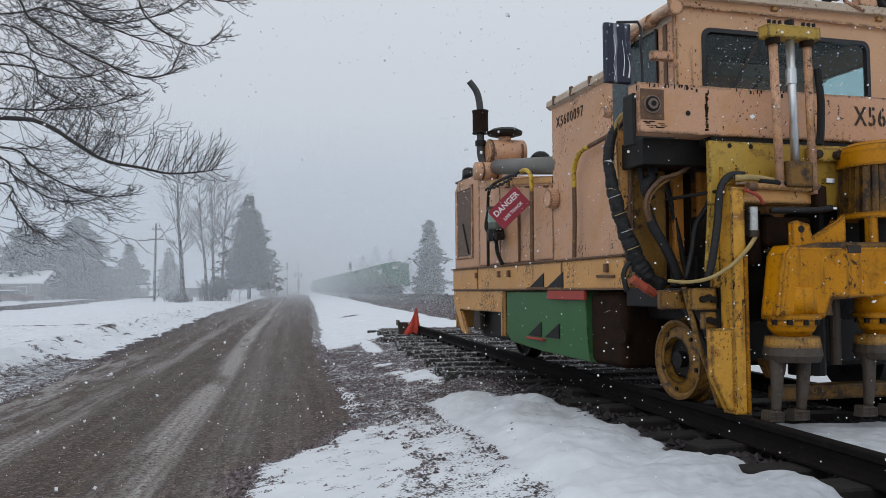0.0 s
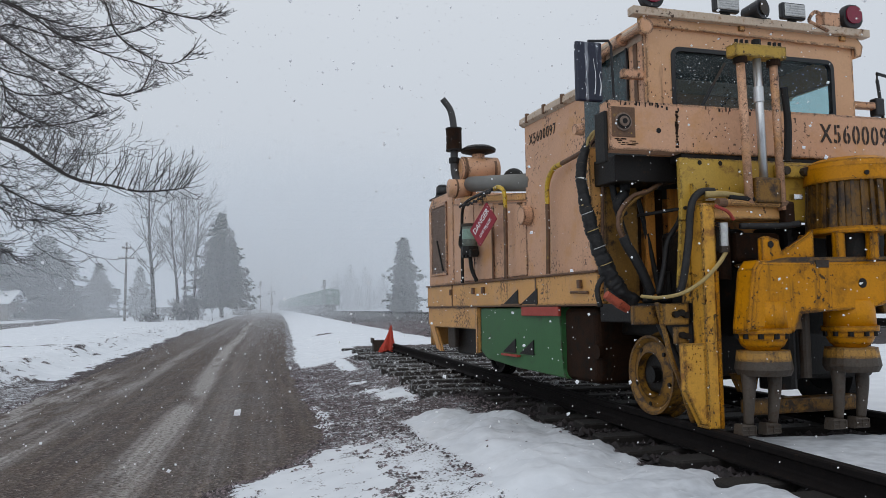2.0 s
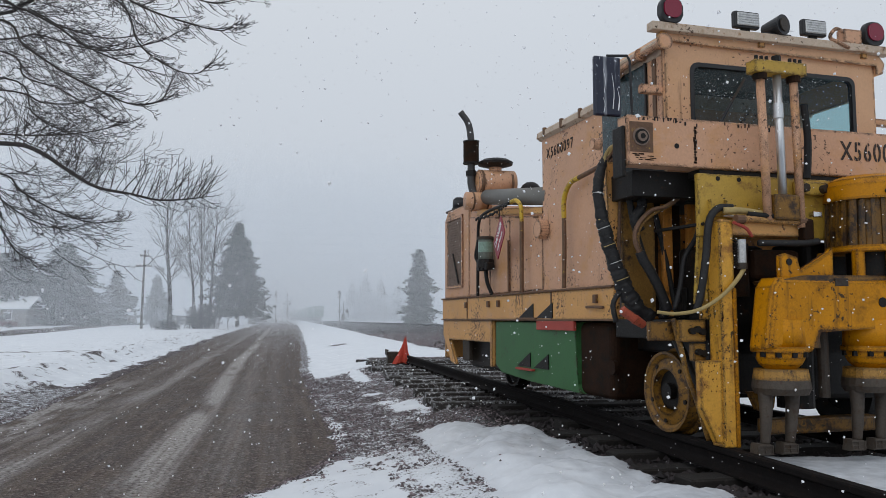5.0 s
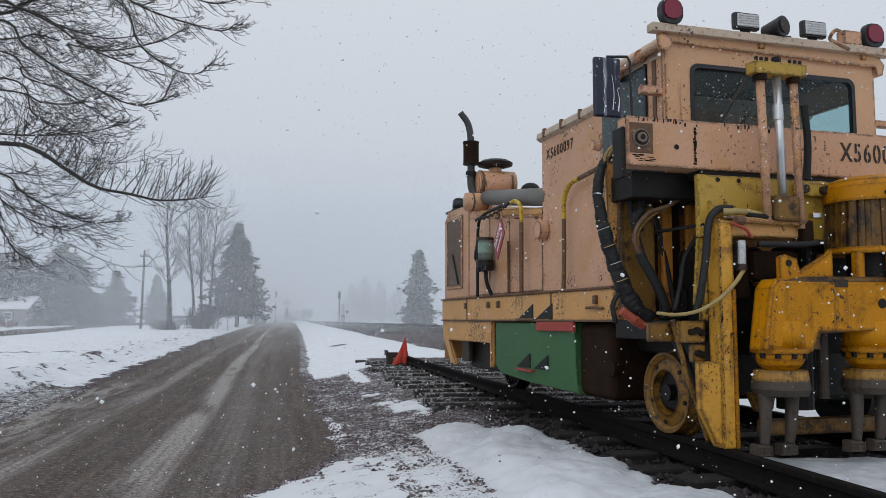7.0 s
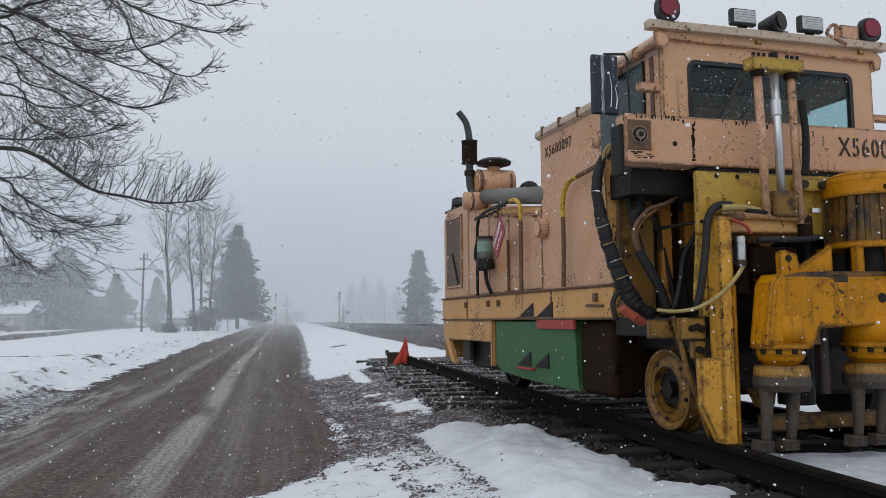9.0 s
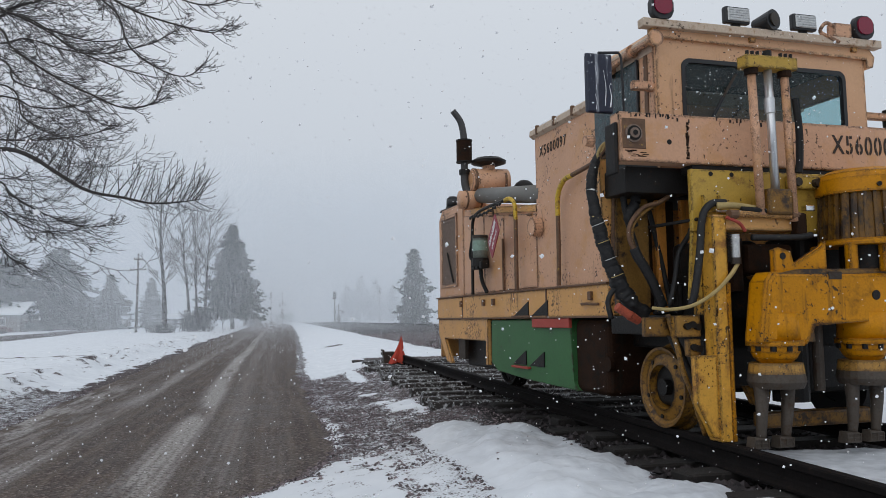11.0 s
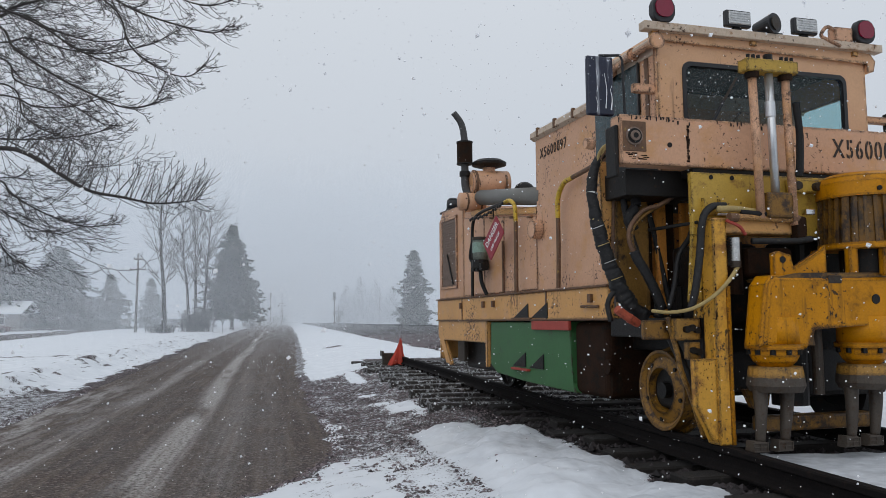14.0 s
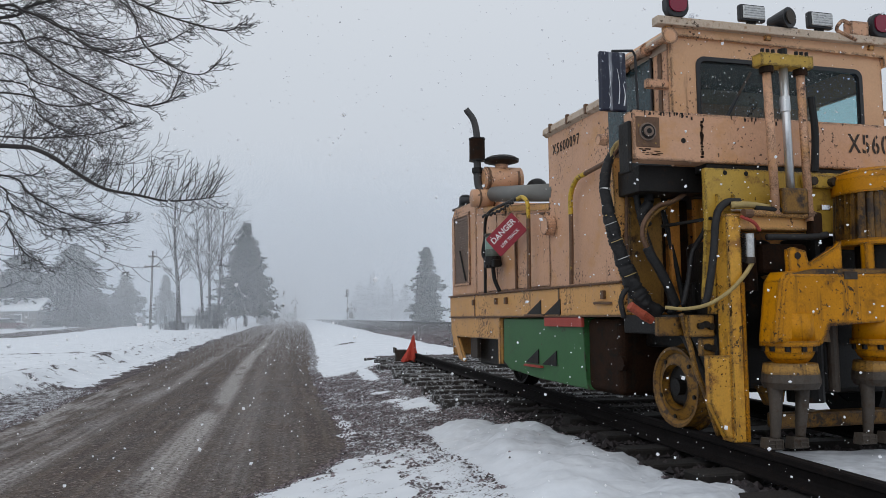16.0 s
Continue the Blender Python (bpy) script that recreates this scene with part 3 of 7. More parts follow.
def build_ground():
    ys = np.concatenate([np.linspace(-40, 2, 22), 2.2 * np.exp(np.arange(0, 640) * 0.0118)])
    xs = np.concatenate([-np.geomspace(4000, 62, 40), np.arange(-60, -9, 0.45), np.arange(-9, -4, 0.09), np.arange(-4, 5.6, 0.042), np.arange(5.6, 14, 0.14), np.geomspace(14.2, 4000, 70)])
    tagged(sheet("ground", xs, ys, lie, "snow", ground_material()), "snow-covered ground with bare dark gravel patches", "ground", kind="structure")
    ys = np.concatenate([np.linspace(-30, 2, 12), 2.1 * np.exp(np.arange(0, 560) * 0.0105)])
    us = np.linspace(-0.25, 1.25, 260)

    def warped(u, y):
        x = road_left(y) + u * (road_right(y) - road_left(y))
        return road_lie(x, y)
    ob = sheet("road", us, ys, warped, "worn", road_material())
    co = np.empty(len(ob.data.vertices) * 3, dtype=np.float32)
    ob.data.vertices.foreach_get("co", co)
    co = co.reshape(-1, 3)
    co[:, 0] = road_left(co[:, 1]) + co[:, 0] * (road_right(co[:, 1]) - road_left(co[:, 1]))
    ob.data.vertices.foreach_set("co", co.ravel())
    ob.data.update()
    tagged(ob, "wet brown gravel road with slushy tyre tracks", "road", kind="structure")


build_ground()
# ---------- siding track ----------
RAIL_TOP = 0.40
NEAR_RAIL, FAR_RAIL = 2.76, 4.28


def rail_bar(x, y0, y1, top, material, parent, label=""):
    """Flat-bottomed rail: foot, web and head."""
    half = ((0.068, -0.152), (0.068, -0.138), (0.016, -0.118), (0.009, -0.10), (0.009, -0.05), (0.036, -0.038), (0.036, -0.008), (0.028, 0.0))
    outline = [(x + a, top + b) for a, b in half] + [(x - a, top + b) for a, b in reversed(half)]
    return part("rail", slab(outline, y0, y1), material, parent, label)


siding = tagged(new("siding_track"), "dark rusty siding rails on snowy wooden ties", "railway track")
rail_bar(NEAR_RAIL, -4, 17.7, RAIL_TOP, M_RAIL, siding)
rail_bar(FAR_RAIL, -4, 17.2, RAIL_TOP, M_RAIL, siding)
rnd = random.Random(4)
for k in range(40):
    y = -2.0 + k * 0.54
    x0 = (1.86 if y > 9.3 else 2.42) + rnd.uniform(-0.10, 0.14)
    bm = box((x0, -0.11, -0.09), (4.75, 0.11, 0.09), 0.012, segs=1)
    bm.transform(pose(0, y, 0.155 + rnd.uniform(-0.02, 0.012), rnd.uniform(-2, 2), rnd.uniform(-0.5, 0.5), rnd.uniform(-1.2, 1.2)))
    part("tie", bm, M_TIE if y > 9.3 else M_TIE_SHADED, siding)
for k in range(14):
    y = 9.6 + k * 0.54
    for dx in (-0.12, 0.12):
        part("spike", box((NEAR_RAIL + dx - 0.02, y - 0.015, 0.24), (NEAR_RAIL + dx + 0.02, y + 0.015, 0.285), 0.004, segs=1), M_RAIL, siding)

# loose end piece of rail and the orange marker over it
stop = tagged(new("rail_stop"), "small grey steel stop at the rail end", "rail stop")
stop.location = (2.50, 17.75, 0)
part("body", box((-0.16, -0.12, 0.18), (0.10, 0.14, 0.47), 0.015), M_STEEL, stop)
part("plate", box((-0.19, -0.16, 0.40), (-0.15, 0.18, 0.52), 0.006), M_STEEL, stop)


def build_cone():
    cone = tagged(new("safety_cone"), "crumpled dirty orange safety cone standing by the rail end", "traffic cone")
    cone.location = (2.63, 17.45, 0.235)
    cone.scale = (0.95, 0.95, 0.95)
    rr = random.Random(7)

    def cloth(name, rows, folds, seed):
        """A slack folded cloth hung from a peak; rows: height, radius, lean across."""
        bm, rings = bmesh.new(), []
        for k, (z, r, lean) in enumerate(rows):
            ring = []
            for i in range(30):
                a = i * math.tau / 30
                fold = 1 + 0.42 * math.sin(a * folds + seed + 0.3 * k) * min(1, 2.2 * (1 - z / 0.62)) + rr.uniform(-0.08, 0.08)
                ring.append(bm.verts.new((lean + r * math.cos(a) * fold, r * math.sin(a) * fold * 0.9, z + rr.uniform(-0.014, 0.014) + 0.02 * math.sin(a * 3 + seed) * (z < 0.1))))
            rings.append(ring)
        for a, b in zip(rings, rings[1:]):
            for i in range(30):
                bm.faces.new((a[i], a[(i + 1) % 30], b[(i + 1) % 30], b[i]))
        bm.faces.new(rings[-1])
        part(name, bm, M_CONE, cone)

    cloth("body", ((0.0, 0.125, 0.0), (0.07, 0.118, 0.005), (0.15, 0.112, 0.02), (0.22, 0.092, 0.03), (0.30, 0.070, 0.04), (0.38, 0.056, 0.055), (0.46, 0.042, 0.065), (0.54, 0.026, 0.075), (0.60, 0.010, 0.08)), 5, 0.6)
    cloth("skirt", ((-0.06, 0.07, -0.15), (0.0, 0.075, -0.12), (0.08, 0.07, -0.09), (0.16, 0.055, -0.06), (0.24, 0.03, -0.03), (0.28, 0.01, -0.02)), 4, 2.1)


build_cone()

# ---------- the track tamper: u across, v along, w above the rails ----------
ORIGIN = Vector((2.76, 5.3, RAIL_TOP))
ALONG = Vector((-math.sin(radians(6)), math.cos(radians(6)), 0))
ACROSS = Vector((math.cos(radians(4)), math.sin(radians(4)), 0))
LAY = Matrix((ACROSS, ALONG, Vector((0, 0, 1)))).transposed().to_4x4()
tamper = new("track_tamper")
tamper.location = ORIGIN
tagged(tamper, "faded salmon and greasy yellow track tamper standing on the siding", "rail machine")


def mpart(name, bm, material, parent=None, label="", smooth=False):
    """A part of the tamper, from its own axes."""
    bm.transform(LAY)
    return part(name, bm, material, parent or tamper, label, smooth)


def letters(text, size, material, m, parent, name="lettering", label="", spacing=1.0, thick=0.0015, bridges=""):
    """Words in the built-in font as a mesh; m lays them from their x, y plane."""
    cu = bpy.data.curves.new("words", "FONT")
    cu.body, cu.size, cu.extrude, cu.align_x, cu.space_character = text, size, thick, "LEFT", spacing
    cu.offset = size * 0.012
    ob = bpy.data.objects.new("words", cu)
    me = bpy.data.meshes.new_from_object(ob)
    bpy.data.objects.remove(ob)
    whole = bmesh.new()
    whole.from_mesh(me)
    bpy.data.meshes.remove(me)
    left, spans = set(whole.verts), []
    while left:
        stack_, island = [left.pop()], []
        while stack_:
            v = stack_.pop()
            island.append(v)
            for e in v.link_edges:
                o = e.other_vert(v)
                if o in left:
                    left.remove(o)
                    stack_.append(o)
        spans.append([min(v.co.x for v in island), max(v.co.x for v in island), island])
    spans.sort(key=lambda q: q[0])
    groups = []
    for lo, hi, island in spans:
        if groups and lo < groups[-1][1] - 0.1 * (hi - lo):
            groups[-1][1] = max(hi, groups[-1][1])
            groups[-1][2].extend(island)
        else:
            groups.append([lo, hi, list(island)])
    for order, (lo, hi, verts) in enumerate(groups):
        one = bmesh.new()
        index = {v: one.verts.new(v.co) for v in verts}
        for f in {f for v in verts for f in v.link_faces}:
            one.faces.new([index[v] for v in f.verts])
        if text[order:order + 1] and text[order] in bridges:
            # a stencil leaves bare bridges across the middle of its round characters
            mid, gap = (lo + hi) / 2, size * 0.035
            for at in (mid - gap, mid + gap):
                bmesh.ops.bisect_plane(one, geom=list(one.verts) + list(one.edges) + list(one.faces), plane_co=(at, 0, 0), plane_no=(1, 0, 0))
            bmesh.ops.delete(one, geom=[f for f in one.faces if abs(f.calc_center_median().x - mid) < gap * 0.9], context="FACES")
        one.transform(m)
        part(name, one, material, parent, label)
    whole.free()


def glass_material(name, tint):
    m = bpy.data.materials.new(name)
    m.use_nodes = True
    b = m.node_tree.nodes["Principled BSDF"]
    b.inputs["Base Color"].default_value = (*tint, 1)
    b.inputs["Roughness"].default_value = 0.05
    b.inputs["Transmission Weight"].default_value = 0.97
    b.inputs["IOR"].default_value = 1.2
    return m


M_GLASS = glass_material("dark_cab_glass", (0.52, 0.60, 0.62))
M_TEAL = glass_material("teal_side_glass", (0.70, 0.97, 0.98))
M_SIDEGLASS = mat("murky_teal_glass", (0.018, 0.040, 0.046), 0.18, vary=0.6, scale=16, fine=60, bump=0.25, spec=0.6, specks=0.35, speck_colour=(0.5, 0.55, 0.58))
M_MIRRORBACK = mat("snow_streaked_mirror", (0.016, 0.020, 0.040), 0.3, vary=0.3, scale=9, bump=0.1, specks=0.35, streaks=1.25, speck_colour=(0.62, 0.66, 0.72))
M_DARK = mat("dark_cab_lining", (0.014, 0.018, 0.020), 0.7, vary=0.3, bump=0.05)
M_LABEL = mat("faded_green_label", (0.20, 0.30, 0.25), 0.3, vary=0.3, scale=20, bump=0.05)
M_SEDIMENT = mat("dirty_oil_glass", (0.17, 0.195, 0.17), 0.25, vary=0.4, scale=14, second=(0.25, 0.28, 0.24), amount=0.3, bump=0.1)
M_ORANGEHOSE = mat("orange_hose", (0.36, 0.075, 0.04), 0.55, vary=0.35, scale=14, second=(0.06, 0.03, 0.02), amount=0.4)
M_STRIPE = mat("yellow_handrail_paint", (0.55, 0.36, 0.03), 0.45, vary=0.25, scale=10, second=(0.09, 0.04, 0.02), amount=0.46)
M_RUSTRAIL = mat("rusted_handrail", (0.13, 0.07, 0.04), 0.6, vary=0.4, scale=14, second=(0.5, 0.33, 0.05), amount=0.3)
M_WHEEL = mat("grimy_yellow_wheel", (0.24, 0.115, 0.010), 0.5, vary=0.3, scale=5, second=(0.045, 0.022, 0.008), amount=0.52, bump=0.2, specks=0.55, streaks=0.8, speck_colour=SOOT, wear=1.0)
M_CREAM = mat("dirty_cream_cable", (0.36, 0.27, 0.11), 0.55, vary=0.25, scale=16)

# engine hood with its side doors
hood = mpart("engine_hood", slab([(1.7, 1.05), (3.98, 1.05), (3.98, 2.10), (1.7, 1.84)], -0.13, 1.63, plane="yz", bevel=0.02), M_PINK)
for v0, v1 in ((1.86, 2.66), (2.68, 3.24), (3.26, 3.93)):
    mpart("hood_door", slab([(v0, 1.08), (v1, 1.08), (v1, 1.78 + 0.115 * (v1 - 1.84)), (v0, 1.78 + 0.115 * (v0 - 1.84))], -0.15, -0.128, plane="yz", bevel=0.004), M_PINK, hood)
for v in (1.94, 2.4, 2.95, 3.5):
    mpart("hinge", rod((-0.157, v, 1.77 + 0.115 * (v - 1.84)), (-0.157, v + 0.09, 1.78 + 0.115 * (v - 1.84)), 0.012, sides=8), M_RUSTRAIL, hood)
mpart("hood_lid", slab([(1.87, 1.80), (3.7, 2.01), (3.7, 2.085), (1.87, 1.872)], -0.142, -0.10, plane="yz"), M_TAN, hood)
radiator = mpart("radiator_housing", slab([(3.96, 1.06), (4.92, 1.06), (4.92, 2.08), (4.78, 2.20), (4.05, 2.20), (3.96, 2.12)], -0.15, 1.65, plane="yz", bevel=0.02), M_PINK)
mpart("side_grille", box((-0.158, 4.2, 1.22), (-0.148, 4.74, 2.05), 0.004), M_MESH, radiator, "rusty mesh side grille")
for k in range(26):
    w = 1.235 + k * 0.031
    mpart("grille_bar", box((-0.166, 4.21, w), (-0.157, 4.73, w + 0.012)), M_MESH, radiator)
for lo, hi in (((-0.170, 4.16, 1.19), (-0.150, 4.2, 2.09)), ((-0.170, 4.74, 1.19), (-0.150, 4.78, 2.09)), ((-0.170, 4.16, 2.05), (-0.150, 4.78, 2.09)), ((-0.170, 4.16, 1.185), (-0.150, 4.78, 1.22))):
    mpart("grille_frame", box(lo, hi, 0.004), M_PINK, radiator)
mpart("latch_rod", rod((-0.175, 4.5, 1.62), (-0.175, 4.28, 1.24), 0.011, sides=8), M_GREASE, radiator)

# intake and exhaust on the hood
cleaner = mpart("air_cleaner", rod((-0.10, 3.75, 2.41), (0.33, 3.75, 2.42), 0.155, sides=28), M_PINK, None, "salmon air cleaner drum", True)
for u in (-0.10, 0.26):
    mpart("clamp_band", rod((u, 3.75, 2.41), (u + 0.03, 3.75, 2.41), 0.160, sides=28), M_RUSTRAIL, cleaner)
mpart("drum_end", rod((-0.13, 3.75, 2.41), (-0.10, 3.75, 2.41), 0.12, 0.15, 24), M_PINK, cleaner)
mpart("neck", rod((0.11, 3.75, 2.54), (0.11, 3.75, 2.63), 0.075, sides=16), M_PINK, cleaner)
bm = bmesh.new()
for w0, w1, a, b in ((2.605, 2.635, 0.10, 0.205), (2.635, 2.665, 0.205, 0.21), (2.665, 2.70, 0.21, 0.15), (2.70, 2.715, 0.15, 0.05)):
    rod((0.11, 3.75, w0), (0.11, 3.75, w1), a, b, 24, bm)
mpart("rain_cap", bm, M_GREASE, cleaner, "dark rusty rain cap dusted with snow")
mpart("cap_snow", rod((0.11, 3.75, 2.69), (0.11, 3.75, 2.722), 0.17, 0.06, 18), M_SNOW, cleaner)
mpart("muffler_barrel", rod((-0.31, 3.6, 2.165), (-0.02, 3.6, 2.17), 0.105, sides=22), M_PINK, None, "", True)
for u in (-0.25, -0.08):
    mpart("barrel_band", rod((u, 3.6, 2.167), (u + 0.02, 3.6, 2.167), 0.111, sides=22), M_RUSTRAIL)
mpart("duct", rod((-0.08, 3.50, 2.205), (-0.08, 1.8, 1.965), 0.088, sides=22), M_PIPE, None, "grey sheet metal duct", True)
stack = mpart("exhaust_pipe", hose([(-0.10, 3.72, 2.22), (-0.15, 3.78, 2.30), (-0.175, 3.8, 2.42), (-0.175, 3.8, 2.6), (-0.175, 3.8, 2.90), (-0.19, 3.8, 3.05), (-0.225, 3.8, 3.16), (-0.31, 3.8, 3.27)], 0.050, sides=14, r2=0.036), M_SOOTPIPE, None, "sooty curved exhaust stack", True)
mpart("heat_shield", rod((-0.175, 3.8, 2.65), (-0.175, 3.8, 2.91), 0.092, sides=16), M_BROWN, stack)
for w in (2.645, 2.905):
    mpart("shield_rim", rod((-0.175, 3.8, w), (-0.175, 3.8, w + 0.015), 0.098, sides=16), M_GREASE, stack)
mpart("stack_clamp", rod((-0.175, 3.8, 2.50), (-0.175, 3.8, 2.56), 0.065, sides=12), M_GREASE, stack)
bm = bmesh.new()
bmesh.ops.create_uvsphere(bm, u_segments=14, v_segments=8, radius=0.13, matrix=Matrix.Translation((0.45, 3.5, 2.28)))
mpart("breather_dome", bm, M_GREASE, None, "", True)


def work_beacon(u, v, w, r, h, lens):
    b = mpart("beacon", rod((u, v, w), (u, v, w + 0.03), r * 1.1, sides=16), M_BLACK)
    mpart("lens", rod((u, v, w + 0.03), (u, v, w + h * 0.8), r, r * 0.95, 18), lens, b, "", True)
    mpart("lens_top", rod((u, v, w + h * 0.8), (u, v, w + h), r * 0.95, r * 0.55, 18), lens, b, "", True)
    return b


work_beacon(0.0, 4.78, 2.22, 0.085, 0.17, M_BLACK)
mpart("beacon_plate", box((-0.12, 4.6, 2.195), (0.16, 4.98, 2.222), 0.005), M_STEEL)

# handrails, sediment bowl and chain on the hood side
mpart("handrail", hose([(-0.24, 3.4, 1.06), (-0.24, 3.39, 1.6), (-0.24, 3.36, 1.88), (-0.24, 3.18, 1.965), (-0.24, 2.7, 1.985), (-0.24, 2.4, 1.985)], 0.018, sides=8), M_GREASE)
mpart("handrail", hose([(-0.24, 2.42, 1.985), (-0.24, 2.28, 1.985), (-0.24, 2.16, 1.91), (-0.24, 2.14, 1.75)], 0.021, sides=8), M_STRIPE)
mpart("handrail", hose([(-0.24, 2.14, 1.76), (-0.24, 2.15, 1.06)], 0.021, sides=8), M_RUSTRAIL)
links = bmesh.new()
for k in range(16):
    q = k / 15
    c = Vector((-0.285, 3.32 - 0.95 * q, 1.915 + 0.045 * q - 0.03 * math.sin(q * math.pi) + 0.012 * (k % 2)))
    bmesh.ops.create_icosphere(links, subdivisions=1, radius=0.026, matrix=Matrix.Translation(c) @ Matrix.Diagonal((0.5, 1.2, 0.8, 1)))
mpart("chain", links, M_GREASE, None, "greasy chain wound round the handrail")
bowl = mpart("oil_bowl", rod((-0.25, 3.12, 1.44), (-0.25, 3.12, 1.67), 0.082, sides=18), M_SEDIMENT, None, "dirty glass oil bowl with faded label", True)
mpart("bowl_label", rod((-0.25, 3.12, 1.53), (-0.25, 3.12, 1.64), 0.0835, sides=18), M_LABEL, bowl)
mpart("bowl_cap", rod((-0.25, 3.12, 1.67), (-0.25, 3.12, 1.70), 0.09, sides=18), M_STEEL, bowl)
mpart("bowl_base", rod((-0.25, 3.12, 1.36), (-0.25, 3.12, 1.45), 0.10, 0.09, 14), M_GREASE, bowl)
for dv in (-0.12, 0.0, 0.11):
    mpart("bowl_fitting", box((-0.30, 3.08 + dv, 1.33), (-0.21, 3.16 + dv, 1.41), 0.01), M_GREASE, bowl)
mpart("bowl_hose", hose([(-0.25, 3.12, 1.36), (-0.24, 3.10, 1.2), (-0.2, 3.06, 1.07)], 0.022), M_RUBBER, bowl)
mpart("bowl_hose", hose([(-0.25, 3.3, 1.42), (-0.26, 3.42, 1.5), (-0.22, 3.45, 1.7)], 0.015), M_RUBBER, bowl)
mpart("drain_line", rod((-0.17, 2.66, 1.08), (-0.17, 2.66, 1.62), 0.012, sides=8), M_RUSTRAIL)
mpart("filler_cap", rod((-0.15, 1.78, 1.64), (-0.24, 1.78, 1.64), 0.095, 0.085, 20), M_PINK, None, "round filler cap speckled with rust")

# hydraulic house behind the cab
house = mpart("hydraulic_house", box((-0.15, 0.42, 1.05), (1.65, 1.86, 2.53), 0.02), M_PINK)
mpart("roof_lip", slab([(-0.155, 2.50), (-0.190, 2.525), (-0.185, 2.575), (-0.13, 2.612), (1.64, 2.612), (1.67, 2.575), (1.68, 2.535), (1.66, 2.50)], 0.40, 1.89, bevel=0.010), M_BARTOP, house)
mpart("roof_snow", box((-0.125, 0.45, 2.608), (1.63, 1.86, 2.625), 0.008), M_SNOW, house)
for v in (0.62, 0.98, 1.34, 1.70):
    mpart("roof_clip", box((-0.197, v, 2.515), (-0.165, v + 0.035, 2.60), 0.006), M_RUSTRAIL, house)
letters("X5600097", 0.132, M_STENCIL, LAY @ Matrix.Translation((-0.153, 1.74, 2.308)) @ Matrix(((0, 0, 1, 0), (-1, 0, 0, 0), (0, 1, 0, 0), (0, 0, 0, 1))) @ Matrix.Diagonal((0.80, 1, 1, 1)), house, "character", "black stencilled character", 1.28, bridges="0569")
mpart("handrail", hose([(-0.22, 1.27, 1.07), (-0.22, 1.25, 1.4), (-0.22, 1.25, 1.7)], 0.02, sides=8), M_RUSTRAIL)
mpart("handrail", hose([(-0.22, 1.25, 1.68), (-0.22, 1.24, 1.86), (-0.22, 1.12, 1.97), (-0.22, 0.96, 1.99)], 0.022, sides=8), M_STRIPE)
mpart("handrail", hose([(-0.22, 0.97, 1.99), (-0.22, 0.6, 2.02), (-0.24, 0.3, 2.05), (-0.3, 0.05, 2.08)], 0.02, sides=8), M_RUSTRAIL)

# chassis
sill = mpart("chassis_sill", box((-0.17, 0.5, 0.79), (1.67, 4.95, 1.055), 0.012), M_TAN)
for v in (3.95, 1.62):
    mpart("sill_seam", box((-0.176, v, 0.80), (-0.168, v + 0.025, 1.05)), M_RUSTRAIL, sill)
mpart("sill_edge", box((-0.185, 0.5, 0.785), (-0.165, 4.96, 0.80), 0.003), M_RUSTRAIL, sill)
mpart("sill_top_edge", box((-0.19, 0.5, 1.05), (-0.14, 4.96, 1.066), 0.003), M_RUSTRAIL, sill)
for v in (3.95, 3.2, 2.9, 0.75):
    mpart("sill_clip", box((-0.20, v, 0.93), (-0.17, v + 0.05, 1.0), 0.005), M_RUSTRAIL, sill)
# solid black triangles stand for the shade in the step openings
for v0 in (2.03, 1.60):
    mpart("step_opening", slab([(v0 + 0.36, 0.81), (v0, 0.81), (v0, 0.95)], -0.178, -0.168, plane="yz"), M_GREASE, sill, "black triangle standing for a shaded step opening")
mpart("step_lip", box((-0.195, 1.95, 0.795), (-0.165, 2.42, 0.815), 0.004), M_RUSTRAIL, sill)
mpart("tow_hook", hose([(-0.18, 0.92, 0.90), (-0.195, 0.90, 0.90), (-0.195, 0.80, 0.90), (-0.195, 0.66, 0.895), (-0.18, 0.64, 0.895)], 0.012), M_RUSTRAIL, sill)
front = mpart("front_skirt", slab([(3.22, 0.785), (4.94, 0.785), (4.94, 0.60), (4.62, 0.26), (4.42, 0.24), (4.70, 0.545), (3.22, 0.545)], -0.16, -0.12, plane="yz"), M_TAN)
mpart("skirt_edge", box((-0.165, 3.17, 0.28), (-0.115, 3.22, 0.785), 0.005), M_TAN, front)
mpart("front_plate", box((-0.14, 4.90, 0.30), (1.64, 4.94, 0.785), 0.01), M_TAN)
mpart("front_axle_box", box((0.0, 3.35, 0.22), (1.5, 4.3, 0.75), 0.03), M_GREASE)
mpart("light_panel", box((-0.10, 4.1, 0.30), (-0.05, 4.35, 0.56), 0.01), M_STEEL)

# green tank, red bar, brown tank
tank = mpart("fuel_tank", slab([(1.22, 0.775), (3.08, 0.775), (3.10, 0.32), (2.93, 0.235), (2.2, 0.20), (1.12, 0.17), (1.18, 0.25)], -0.15, 0.45, plane="yz", bevel=0.012), M_GREEN, None, "green painted fuel tank")
for v0 in (2.15, 1.74):
    mpart("tank_gusset", slab([(v0 + 0.32, 0.335), (v0, 0.335), (v0, 0.475)], -0.160, -0.149, plane="yz"), M_GREASE, tank)
mpart("tank_step", box((-0.19, 2.05, 0.30), (-0.15, 2.45, 0.322), 0.004), M_RED, tank)
mpart("red_bar", box((-0.185, 1.17, 0.70), (-0.155, 1.94, 0.782), 0.005), M_RED)
mpart("brown_tank", box((-0.12, 0.62, 0.16), (0.5, 1.20, 0.775), 0.06, segs=4), M_BROWN)
